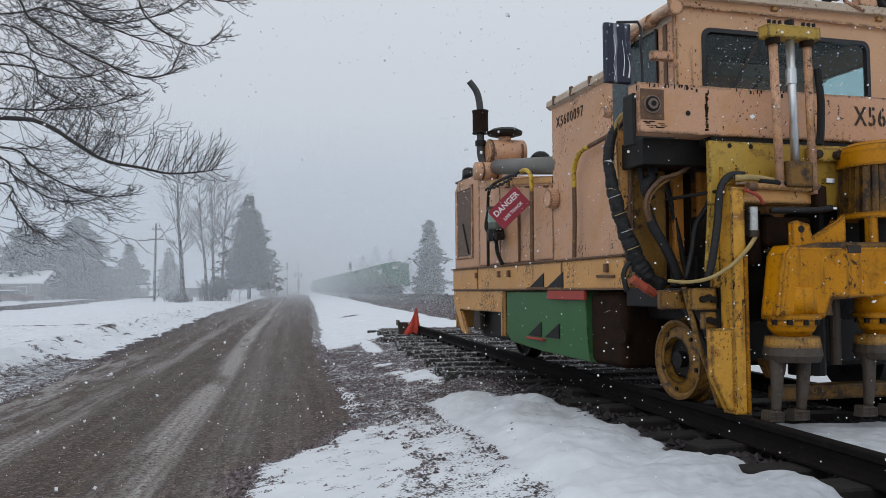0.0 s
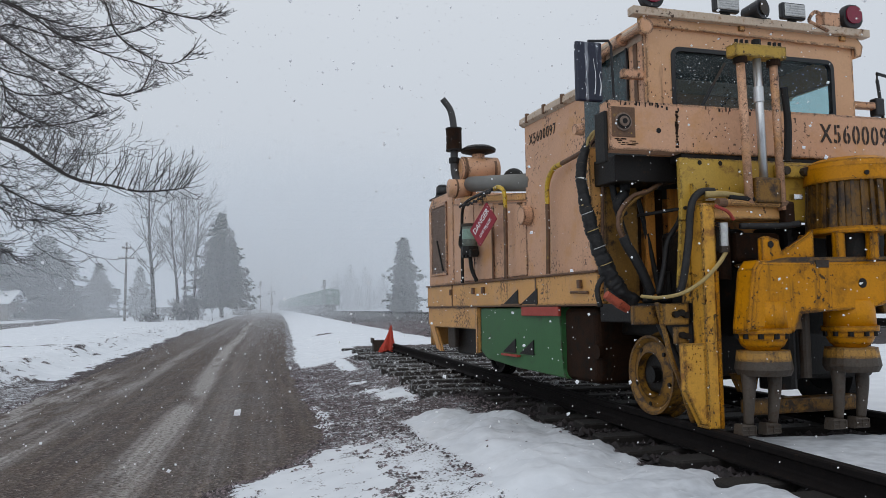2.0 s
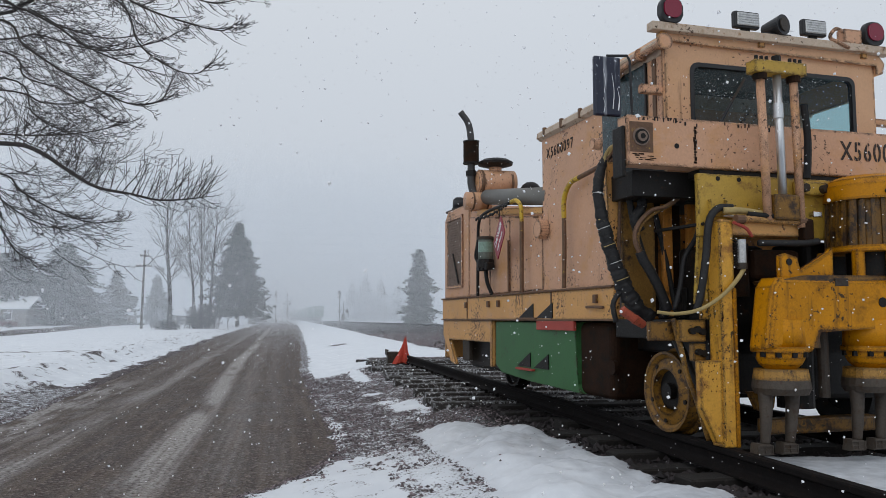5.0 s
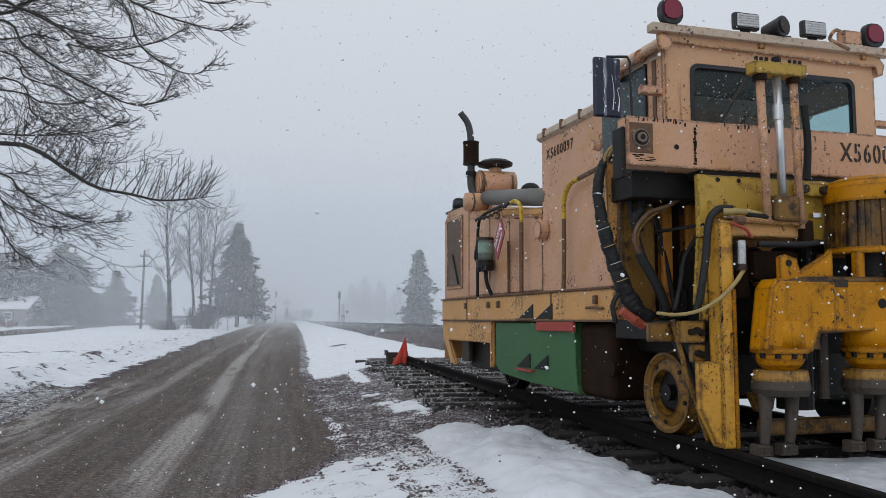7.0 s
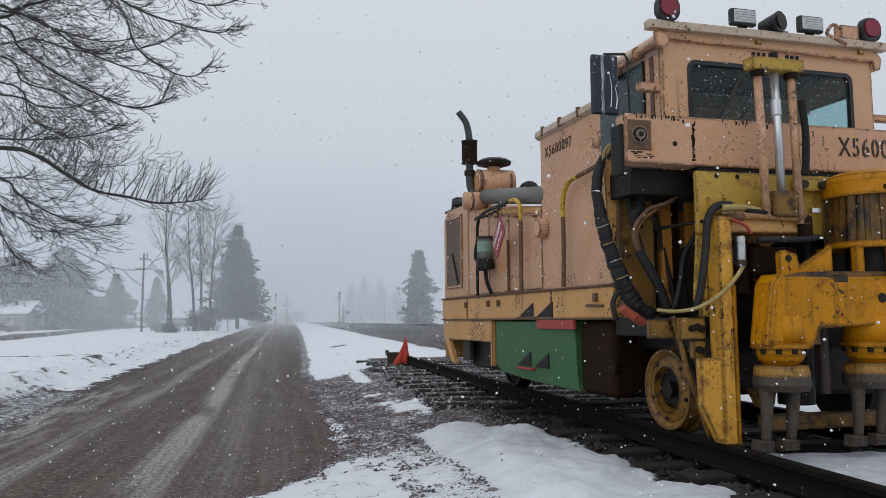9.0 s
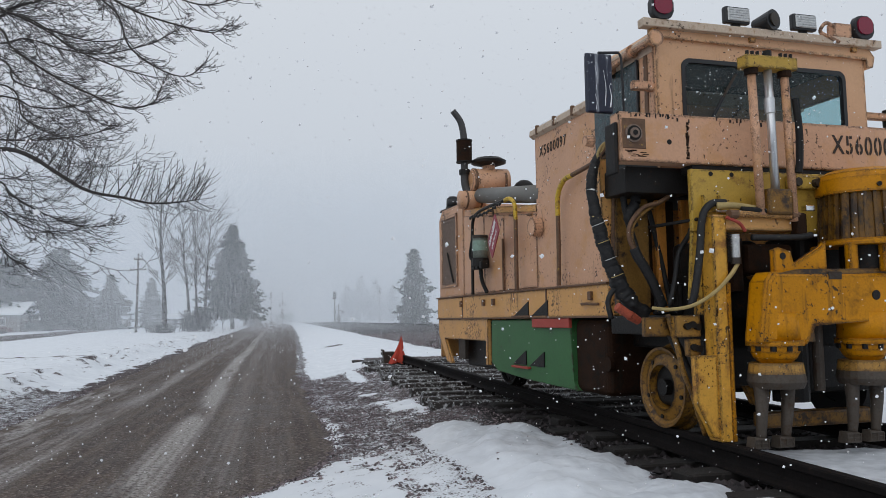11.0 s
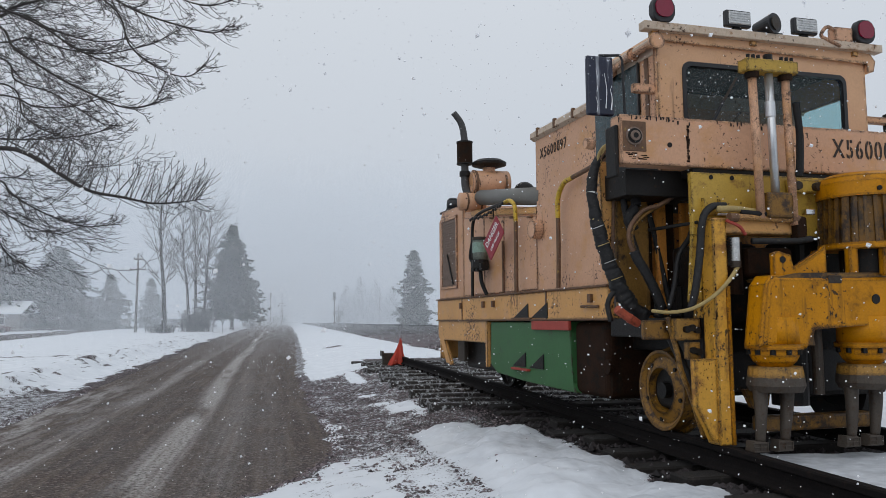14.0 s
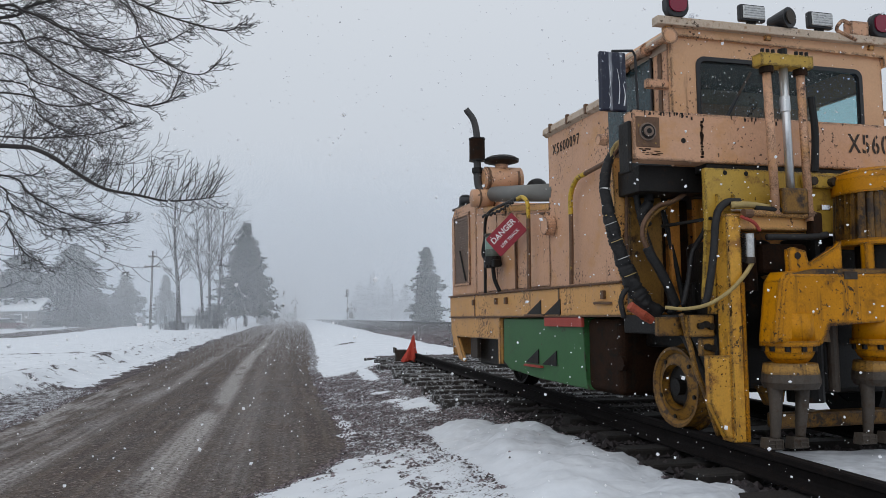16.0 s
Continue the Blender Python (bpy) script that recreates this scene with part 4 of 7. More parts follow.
mpart("main_frame", box((0.10, -0.5, 0.55), (1.40, 3.3, 0.80), 0.02), M_GREASE)
mpart("axle", rod((-0.05, 0.0, 0.285), (1.55, 0.0, 0.285), 0.06), M_GREASE)
mpart("axle_box", box((0.0, -0.16, 0.15), (0.16, 0.20, 0.55), 0.03), M_GREASE)
mpart("bearing_cap", rod((-0.10, 0.62, 0.42), (-0.135, 0.62, 0.42), 0.06, sides=10), M_BROWN)


def flanged_wheel(u0, v, side, paint):
    """Spoked-disc rail wheel; side -1 shows its outer face to smaller u."""
    r = 0.285
    n = 40
    bm = bmesh.new()
    profile = ((0.16, 0.0), (0.18, 0.012), (r - 0.05, 0.03), (r - 0.02, 0.0), (r, 0.0), (r, 0.10), (r + 0.028, 0.115), (r + 0.028, 0.14), (0.16, 0.14), (0.15, 0.05))
    rings = [[bm.verts.new((u0 - side * d, v + rad * math.cos(k * math.tau / n), r + rad * math.sin(k * math.tau / n))) for k in range(n)] for rad, d in profile]
    for a, b in zip(rings, rings[1:] + rings[:1]):
        for k in range(n):
            bm.faces.new((a[k], a[(k + 1) % n], b[(k + 1) % n], b[k]))
    wheel = mpart("wheel", bm, paint, None, "worn yellow flanged rail wheel", False)
    # black disc deep in the wheel stands for the shade in its hole
    mpart("hub_shade_disc", rod((u0 - side * 0.10, v, r), (u0 - side * 0.13, v, r), 0.165, sides=28), M_RUBBER, wheel)
    for k in range(5):
        a = k * math.tau / 5 + 0.9 + 0.2 * (k % 2)
        mpart("hand_hole", rod((u0 + side * 0.002 - side * 0.015, v + 0.212 * math.cos(a), r + 0.212 * math.sin(a)), (u0 - side * 0.03, v + 0.212 * math.cos(a), r + 0.212 * math.sin(a)), 0.016, sides=8), M_GREASE, wheel)


flanged_wheel(-0.055, 0.0, -1, M_WHEEL)
flanged_wheel(1.58, 0.0, 1, M_GREASE)
flanged_wheel(0.37, 3.9, -1, M_GREASE)
flanged_wheel(1.99, 3.9, 1, M_GREASE)

# ---------- cab ----------
cab = mpart("cab_shell", box((-0.17, 0.52, 1.62), (1.57, 0.56, 2.72), 0.01), M_PINK)
cab_out = rounded(-0.19, 1.66, 1.60, 2.80, 0.10)
win = rounded(0.02, 2.16, 1.40, 2.60, 0.06)
mpart("front_wall", frame_ring(cab_out, win, -0.30, -0.26), M_CAB, cab)
mpart("window_seal", frame_ring(rounded(0.005, 2.145, 1.415, 2.615, 0.065), rounded(0.035, 2.175, 1.385, 2.585, 0.05), -0.308, -0.27), M_BLACK, cab)
pane = mpart("windscreen", slab(rounded(0.02, 2.16, 1.40, 2.60, 0.06), -0.287, -0.283), M_GLASS, cab, "dark tinted windscreen")
pane.visible_shadow = False
mpart("roof", slab([(-0.24, 2.755), (-0.20, 2.80), (-0.10, 2.835), (1.52, 2.835), (1.63, 2.80), (1.68, 2.74), (1.66, 2.66), (1.60, 2.64), (1.60, 2.72), (-0.19, 2.74)], -0.33, 0.56, bevel=0.008), M_CAB, cab)
for lo, hi in (((1.56, -0.27, 1.64), (1.60, 0.55, 2.16)), ((1.56, -0.27, 2.50), (1.60, 0.55, 2.74)), ((1.56, -0.27, 2.15), (1.60, -0.20, 2.51)), ((1.56, 0.50, 2.15), (1.60, 0.55, 2.51))):
    mpart("far_wall", box(lo, hi, 0.004), M_TAN, cab)
pane = mpart("far_window", box((1.577, -0.20, 2.16), (1.583, 0.50, 2.50)), M_TEAL, cab, "pale teal side window")
pane.visible_shadow = False
mpart("side_sill", box((-0.19, -0.27, 1.64), (-0.15, 0.56, 2.06), 0.008), M_DARK, cab)
for v0, v1 in ((-0.27, -0.19), (-0.15, -0.075), (0.575, 0.60)):
    mpart("door_post", box((-0.195, v0, 2.08), (-0.15, v1, 2.73), 0.008), M_PINK, cab)
mpart("side_header", box((-0.205, -0.26, 2.655), (-0.15, 0.60, 2.74), 0.008), M_BARTOP, cab)
mpart("gutter", hose([(-0.235, -0.30, 2.735), (-0.235, 0.1, 2.735), (-0.235, 0.60, 2.735)], 0.022, sides=8), M_BARTOP, cab)
mpart("window_trim", box((-0.212, -0.075, 2.06), (-0.196, -0.055, 2.66), 0.003), M_BLACK, cab)
mpart("door_channel", box((-0.20, -0.19, 2.08), (-0.17, -0.15, 2.66), 0.003), M_RUSTRAIL, cab)
mpart("side_window", box((-0.206, -0.06, 2.065), (-0.196, 0.575, 2.655), 0.004), M_SIDEGLASS, cab, "dark teal side window flecked with snow")
mpart("cab_floor", box((-0.17, -0.26, 1.62), (1.57, 0.54, 1.66)), M_DARK, cab)
mpart("console", box((0.0, -0.1, 1.66), (1.2, 0.2, 2.12), 0.03), M_DARK, cab)
mpart("seat_back", box((0.2, 0.25, 1.7), (0.62, 0.35, 2.3), 0.05), M_DARK, cab)
mpart("lining", box((-0.14, 0.50, 1.68), (1.55, 0.518, 2.72)), M_DARK, cab)
mpart("headliner", box((-0.14, -0.24, 2.70), (1.55, 0.5, 2.72)), M_DARK, cab)
wip = mpart("wiper_arm", rod((0.20, -0.32, 2.15), (0.44, -0.315, 2.52), 0.010, sides=8), M_STEEL, cab)
mpart("wiper_blade", rod((0.20, -0.325, 2.14), (0.32, -0.322, 2.34), 0.012, sides=6), M_BLACK, cab)

rs = random.Random(19)
bm = bmesh.new()
for k in range(110):
    r = rs.uniform(0.0018, 0.0055)
    bmesh.ops.create_icosphere(bm, subdivisions=1, radius=r, matrix=Matrix.Translation((rs.uniform(0.06, 1.36), -0.290, rs.uniform(2.19, 2.57))) @ Matrix.Diagonal((rs.uniform(0.6, 1.3), 0.5, rs.uniform(0.6, 1.3), 1)))
tagged(mpart("window_snow", bm, M_SNOW, cab), kind="stuff")
bar = mpart("light_bar", box((-0.33, -0.38, 2.795), (1.70, -0.30, 2.855), 0.006), M_BARTOP, None, "weathered roof light bar")
for u in (-0.25, 0.55, 1.45):
    mpart("bar_foot", box((u, -0.35, 2.76), (u + 0.05, -0.29, 2.80), 0.004), M_TAN, bar)


def red_lamp(u):
    lamp = mpart("warning_lamp", slab(rounded(u - 0.085, 2.855, u + 0.085, 3.03, 0.055), -0.39, -0.335, bevel=0.010), M_BLACK, None, "red warning lamp with black rim")
    mpart("lens", slab(rounded(u - 0.068, 2.885, u + 0.068, 3.018, 0.055), -0.402, -0.39), M_REDLENS, lamp)


red_lamp(-0.18)
red_lamp(1.54)


def work_lamp(u, wide=0.21, high=0.125):
    lamp = mpart("work_lamp", box((u - wide / 2, -0.36, 2.885), (u + wide / 2, -0.31, 2.885 + high), 0.014), M_BLACK, None, "square work lamp with ribbed glass")
    mpart("lens", box((u - wide / 2 + 0.015, -0.372, 2.90), (u + wide / 2 - 0.015, -0.36, 2.87 + high), 0.006), M_LAMPGLASS, lamp)
    mpart("bracket", box((u - 0.035, -0.34, 2.85), (u + 0.035, -0.315, 2.888), 0.004), M_GREASE, lamp)
    for k in range(5):
        w = 2.905 + k * 0.018
        mpart("lens_rib", box((u - wide / 2 + 0.02, -0.376, w), (u + wide / 2 - 0.02, -0.371, w + 0.006)), M_LAMPGLASS, lamp)


work_lamp(0.45)
work_lamp(1.03)
siren = mpart("horn_speaker", rod((0.68, -0.25, 2.925), (0.72, -0.40, 2.925), 0.045, 0.075, 22), M_BLACK, None, "round black horn speaker")
mpart("mouth", rod((0.72, -0.402, 2.925), (0.723, -0.41, 2.925), 0.05, sides=18), M_STEEL, siren)
mpart("foot", box((0.58, -0.36, 2.855), (0.82, -0.30, 2.872), 0.004), M_BLACK, siren)
junction = mpart("junction_box", box((1.28, -0.37, 2.855), (1.44, -0.29, 2.965), 0.008), M_PINK)
mpart("cable", hose([(1.28, -0.36, 2.94), (1.20, -0.37, 2.95), (1.15, -0.37, 2.88), (1.22, -0.385, 2.84), (1.3, -0.385, 2.81)], 0.014), M_PINK, junction)
horn = mpart("air_horn", hose([(-0.25, -0.35, 2.71), (-0.25, -0.05, 2.70), (-0.25, 0.5, 2.66)], 0.022), M_PINK, None, "twin-bell air horn along the cab roof edge")
for v, r in ((-0.31, 0.06), (0.0, 0.05)):
    mpart("bell", rod((-0.25, v, 2.705), (-0.25, v - 0.09, 2.708), 0.028, r, 18), M_PINK, horn)
mpart("bell_cap", rod((-0.25, 0.22, 2.68), (-0.25, 0.30, 2.675), 0.05, sides=16), M_PINK, horn)


def wing_mirror(u, arm_u, v):
    """Tall mirror on a bent bracket."""
    mir = mpart("wing_mirror", box((u - 0.10, v - 0.02, 2.20), (u + 0.10, v + 0.02, 2.62), 0.012), M_MIRRORBACK, None, "tall black wing mirror streaked with snow")
    mpart("mirror_bracket", hose([(u + 0.02, v + 0.03, 2.64), (arm_u, v + 0.03, 2.655), (arm_u + 0.02, v + 0.03, 2.62), (arm_u + 0.03, v + 0.03, 2.20)], 0.010, sides=6, straight=True), M_BLACK, mir)
    return mir


mir = wing_mirror(-0.60, -0.42, -0.22)
for k, (w0, w1, du) in enumerate(((2.36, 2.53, -0.03), (2.25, 2.50, 0.035), (2.24, 2.40, 0.075), (2.22, 2.33, -0.035))):
    mpart("snow_streak", hose([(-0.60 + du, -0.241, w0), (-0.59 + du, -0.241, (w0 + w1) / 2), (-0.605 + du, -0.241, w1)], 0.002 + 0.002 * (k % 3), sides=6, r2=0.001), M_SNOW, mir)
mpart("mirror_arm", box((-0.36, -0.27, 2.375), (-0.17, -0.22, 2.44), 0.008), M_PINK)
mir2 = mpart("wing_mirror", box((2.02, -0.28, 2.02), (2.12, -0.24, 2.50), 0.012), M_STEEL, None, "tall grey wing mirror")
mpart("mirror_bracket", hose([(2.05, -0.26, 2.53), (1.87, -0.26, 2.56), (1.87, -0.26, 2.50), (1.93, -0.26, 2.0), (2.05, -0.26, 1.98)], 0.013, sides=6, straight=True), M_BLACK, mir2)
mpart("mirror_arm", box((1.60, -0.28, 2.27), (1.88, -0.23, 2.325), 0.008), M_PINK)
mpart("arm_clamp", box((1.82, -0.29, 2.22), (1.90, -0.22, 2.36), 0.01), M_BLACK)

# ---------- beam, lift frame and hoses ----------
beam = mpart("cross_beam", box((-0.64, -0.55, 1.80), (2.12, -0.42, 2.13), 0.010), M_PINK, None, "salmon cross beam with black fleet number")
mpart("end_plate", box((-0.625, -0.556, 1.885), (-0.455, -0.549, 2.085), 0.004), M_RUSTRAIL, beam)
mpart("end_ring", rod((-0.545, -0.555, 1.985), (-0.545, -0.565, 1.985), 0.060, sides=26), M_MESH, beam)
mpart("end_ring", rod((-0.545, -0.565, 1.985), (-0.545, -0.570, 1.985), 0.049, sides=24), M_GREASE, beam)
mpart("end_ring", rod((-0.545, -0.570, 1.985), (-0.545, -0.580, 1.985), 0.034, sides=18), M_MESH, beam)
mpart("end_bolt", rod((-0.545, -0.58, 1.985), (-0.545, -0.584, 1.985), 0.018, sides=10), M_GREASE, beam)
mpart("bolt_hole", rod((-0.28, -0.551, 1.94), (-0.28, -0.553, 1.94), 0.018, sides=10), M_GREASE, beam)
mpart("weld_seam", box((-0.147, -0.553, 1.86), (-0.137, -0.549, 2.08)), M_RUSTRAIL, beam)
letters("X5600097", 0.188, M_STENCIL, LAY @ Matrix.Translation((1.025, -0.553, 1.922)) @ Matrix(((1, 0, 0, 0), (0, 0, 1, 0), (0, 1, 0, 0), (0, 0, 0, 1))) @ Matrix.Diagonal((0.74, 1, 1, 1)), beam, "character", "black stencilled character", 1.2, bridges="0569")
rs = random.Random(11)
for k in range(40):
    u, w = rs.choice([(-0.55, 2.123), (-0.35, 2.12), (-0.25, 2.12), (0.15, 2.12), (0.5, 2.12)])
    u, w = u + rs.uniform(-0.13, 0.13), min(2.126, w + rs.uniform(-0.02, 0.02))
    chip = box((u, -0.5525, w - rs.uniform(0.006, 0.036)), (u + rs.uniform(0.004, 0.014), -0.549, w))
    mpart("rust_chip", chip, M_GREASE, beam)
for k in range(16):
    u, w = rs.uniform(-0.61, -0.47), rs.choice((1.868, 1.858, 1.845, 1.833))
    mpart("rust_chip", box((u, -0.5525, w), (u + rs.uniform(0.012, 0.05), -0.549, w + rs.uniform(0.003, 0.009))), M_BROWN, beam)
for k in range(14):
    w = 1.83 + 0.018 * k
    mpart("rust_chip", box((-0.150 + rs.uniform(-0.006, 0.006), -0.5535, w), (-0.134 + rs.uniform(-0.006, 0.008), -0.549, w + rs.uniform(0.008, 0.020))), M_BROWN, beam)
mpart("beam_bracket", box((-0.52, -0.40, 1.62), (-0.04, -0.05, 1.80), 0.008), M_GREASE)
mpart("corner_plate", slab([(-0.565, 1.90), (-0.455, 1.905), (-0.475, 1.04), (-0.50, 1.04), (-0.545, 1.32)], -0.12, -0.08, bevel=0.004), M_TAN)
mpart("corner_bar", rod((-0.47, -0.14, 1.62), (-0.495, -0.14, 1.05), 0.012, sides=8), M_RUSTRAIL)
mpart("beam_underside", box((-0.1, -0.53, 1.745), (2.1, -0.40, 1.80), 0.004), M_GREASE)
mpart("beam_side_plate", box((-0.668, -0.535, 1.72), (-0.643, -0.40, 2.06), 0.01), M_GREASE)
mpart("rail_knob", rod((-0.66, -0.22, 2.00), (-0.72, -0.22, 2.00), 0.045, 0.035, 14), M_PINK)

plate = mpart("guide_plate", box((-0.17, -0.61, 1.34), (1.05, -0.57, 1.755), 0.006), M_OCHRE)
mpart("plate_leg", slab([(-0.168, 1.338), (-0.06, 1.338), (-0.04, 0.90), (-0.205, 0.90)], -0.60, -0.57, bevel=0.004), M_OCHRE, plate)
for u in (-0.02, 0.14):
    mpart("plate_hole", rod((u, -0.611, 1.725), (u, -0.614, 1.725), 0.016, sides=10), M_GREASE, plate)
for u0 in (-0.10, 0.02):
    mpart("plate_rib", slab([(u0, 1.47), (u0 + 0.10, 1.47), (u0, 1.58)], -0.64, -0.60), M_OCHRE, plate)
mpart("plate_snow", box((0.0, -0.66, 1.468), (0.10, -0.62, 1.480), 0.004), M_SNOW, plate)
mpart("lug_plate", box((0.56, -0.66, 1.64), (0.80, -0.61, 1.73), 0.008), M_OCHRE, plate)
for u in (0.60, 0.76):
    mpart("lug_bolt", rod((u, -0.66, 1.68), (u, -0.70, 1.68), 0.03, sides=8), M_STEEL, plate)

yoke = mpart("lift_yoke", box((0.15, -0.80, 2.41), (0.55, -0.70, 2.495), 0.008), M_OCHRE, None, "ochre lift cylinder yoke with bolts")
for u in (0.22, 0.48):
    for du in (-0.04, 0.0, 0.04):
        mpart("yoke_bolt", rod((u + du, -0.77, 2.49), (u + du, -0.77, 2.525), 0.012, sides=6), M_GREASE, yoke)
    mpart("rod_collar", rod((u, -0.75, 2.37), (u, -0.75, 2.415), 0.045, sides=14), M_BROWN, yoke)
mpart("rod_nut", rod((0.35, -0.75, 2.49), (0.35, -0.75, 2.54), 0.03, sides=8), M_GREASE, yoke)
mpart("guide_rod", rod((0.22, -0.75, 2.41), (0.245, -0.75, 1.44), 0.028, sides=14), M_PINK, yoke, "", True)
mpart("guide_rod", rod((0.48, -0.75, 2.41), (0.50, -0.75, 1.40), 0.027, sides=14), M_PINK, yoke, "", True)
mpart("piston_rod", rod((0.35, -0.75, 2.41), (0.365, -0.75, 1.60), 0.027, sides=18), M_ROD, yoke, "bright chrome piston rod", True)
mpart("rod_sleeve", rod((0.351, -0.75, 2.22), (0.353, -0.75, 2.12), 0.033, sides=18), M_ROD, yoke)
mpart("rod_hose", hose([(0.53, -0.78, 2.22), (0.54, -0.79, 2.0), (0.53, -0.79, 1.8), (0.52, -0.79, 1.72)], 0.024), M_RUBBER, yoke)
mpart("cylinder_body", box((0.27, -0.80, 1.44), (0.46, -0.68, 1.61), 0.015), M_DULLYEL, yoke)

arm = mpart("cross_arm", box((-0.10, -0.72, 1.34), (0.54, -0.60, 1.44), 0.008), M_TAN)
mpart("arm_tube", rod((0.02, -0.75, 1.445), (0.48, -0.75, 1.435), 0.022, sides=10), M_TAN, arm)
for u in (0.03, 0.50):
    mpart("tube_end", rod((u - 0.03, -0.75, 1.44), (u + 0.03, -0.75, 1.44), 0.03, sides=10), M_RUSTRAIL, arm)
mpart("arm_fitting", box((0.50, -0.78, 1.30), (0.58, -0.70, 1.46), 0.02), M_BROWN, arm)
mpart("arm_nut", box((0.60, -0.75, 1.475), (0.67, -0.70, 1.515), 0.006), M_CHROME, arm)

post = mpart("guide_post", box((-0.11, -0.73, 0.0), (-0.005, -0.60, 1.43), 0.008), M_POST, None, "yellow-orange steel guide post")
mpart("post_flank", slab([(-0.60, 0.80), (-0.60, 1.40), (-0.54, 1.40), (-0.50, 0.80)], -0.112, -0.09, plane="yz"), M_POST, post)
mpart("post_cover", slab([(-0.263, 0.54), (-0.105, 0.54), (-0.105, 0.02), (-0.155, 0.03), (-0.259, 0.243)], -0.715, -0.66, bevel=0.006), M_POST, post)
mpart("post_strip", box((-0.03, -0.738, 0.0), (0.0, -0.728, 1.0), 0.003), M_YELLOW, post)
mpart("bolt_plate", box((-0.31, -0.58, 0.655), (-0.12, -0.52, 0.795), 0.006), M_OLDPOST, post)
mpart("back_plate", box((-0.48, -0.50, 0.66), (-0.29, -0.46, 0.785), 0.006), M_DULLYEL, post)
mpart("bolt_plate", box((-0.21, -0.575, 0.53), (-0.12, -0.52, 0.643), 0.006), M_OLDPOST, post)
for u, w in ((-0.23, 0.725), (-0.19, 0.735), (-0.155, 0.72), (-0.185, 0.59), (-0.15, 0.58)):
    mpart("plate_bolt", rod((u, -0.58, w), (u, -0.61, w), 0.022, sides=8), M_GREASE, post)
rs = random.Random(31)
for k in range(40):
    w = rs.uniform(0.03, 1.35)
    u = rs.choice((-0.108, -0.012)) + rs.uniform(-0.002, 0.006)
    mpart("paint_chip", slab([(u, w), (u + rs.uniform(0.003, 0.010), w + rs.uniform(0.0, 0.01)), (u + rs.uniform(0.002, 0.008), w + rs.uniform(0.012, 0.04))], -0.7325, -0.729), M_BROWN, post)
for k in range(26):
    u, w = rs.uniform(-0.25, -0.115), rs.uniform(0.26, 0.53)
    mpart("paint_chip", slab([(u, w), (u + rs.uniform(0.003, 0.008), w + rs.uniform(0.0, 0.006)), (u + rs.uniform(0.001, 0.006), w + rs.uniform(0.006, 0.016))], -0.7175, -0.714), M_BROWN, post)
spring = mpart("damper", rod((0.045, -0.74, 1.16), (0.045, -0.74, 1.31), 0.028, sides=14), M_LAMPGLASS, None, "small grey damper with coil spring")
mpart("coil", hose([(0.0 + 0.014 * math.cos(k * 1.6), -0.74 + 0.014 * math.sin(k * 1.6), 1.13 + k * 0.0042) for k in range(46)], 0.004, sides=4, straight=True), M_GREASE, spring)
mpart("damper_end", rod((0.045, -0.74, 1.12), (0.045, -0.74, 1.16), 0.033, sides=12), M_STEEL, spring)
mpart("wire", hose([(0.05, -0.75, 1.12), (-0.02, -0.76, 1.04), (-0.12, -0.74, 0.94), (-0.25, -0.70, 0.86), (-0.40, -0.68, 0.835), (-0.52, -0.66, 0.845)], 0.014, r2=0.011), M_CREAM)
mpart("red_hose", hose([(-0.02, -0.75, 1.42), (0.06, -0.77, 1.38), (0.11, -0.76, 1.33)], 0.011), M_RED)

# dark bay between house and beam
mpart("bay_back", box((-0.14, 0.36, 0.80), (1.6, 0.41, 1.64), 0.005), M_BAY)
M_OLIVE = mat("oily_brown_panel", (0.24, 0.125, 0.026), 0.55, vary=0.35, scale=4, second=(0.04, 0.022, 0.01), amount=0.4, bump=0.2, streaks=0.8, speck_colour=SOOT, wear=0.8)
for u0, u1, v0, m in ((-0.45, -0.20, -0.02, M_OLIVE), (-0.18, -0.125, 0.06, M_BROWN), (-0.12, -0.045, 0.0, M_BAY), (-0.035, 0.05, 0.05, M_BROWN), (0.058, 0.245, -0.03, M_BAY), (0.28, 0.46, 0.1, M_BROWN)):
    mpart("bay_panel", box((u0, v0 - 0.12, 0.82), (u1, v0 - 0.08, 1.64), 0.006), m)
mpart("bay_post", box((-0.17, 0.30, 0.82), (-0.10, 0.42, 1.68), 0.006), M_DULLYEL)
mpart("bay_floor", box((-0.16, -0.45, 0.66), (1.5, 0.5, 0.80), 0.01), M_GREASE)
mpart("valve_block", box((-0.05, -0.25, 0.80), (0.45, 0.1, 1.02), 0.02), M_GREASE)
mpart("valve_drum", rod((0.0, -0.35, 0.95), (0.30, -0.35, 0.95), 0.14, sides=18), M_DULLYEL)
mpart("bracket_tie", rod((-0.14, -0.62, 1.42), (-0.30, -0.3, 1.40), 0.012, sides=6), M_GREASE)

LOOM = [(-0.585, -0.22, 1.93), (-0.635, -0.22, 1.872), (-0.672, -0.22, 1.75), (-0.676, -0.22, 1.635), (-0.647, -0.22, 1.461), (-0.613, -0.22, 1.326), (-0.566, -0.22, 1.191), (-0.506, -0.22, 1.049), (-0.425, -0.22, 0.903), (-0.30, -0.2, 0.80)]


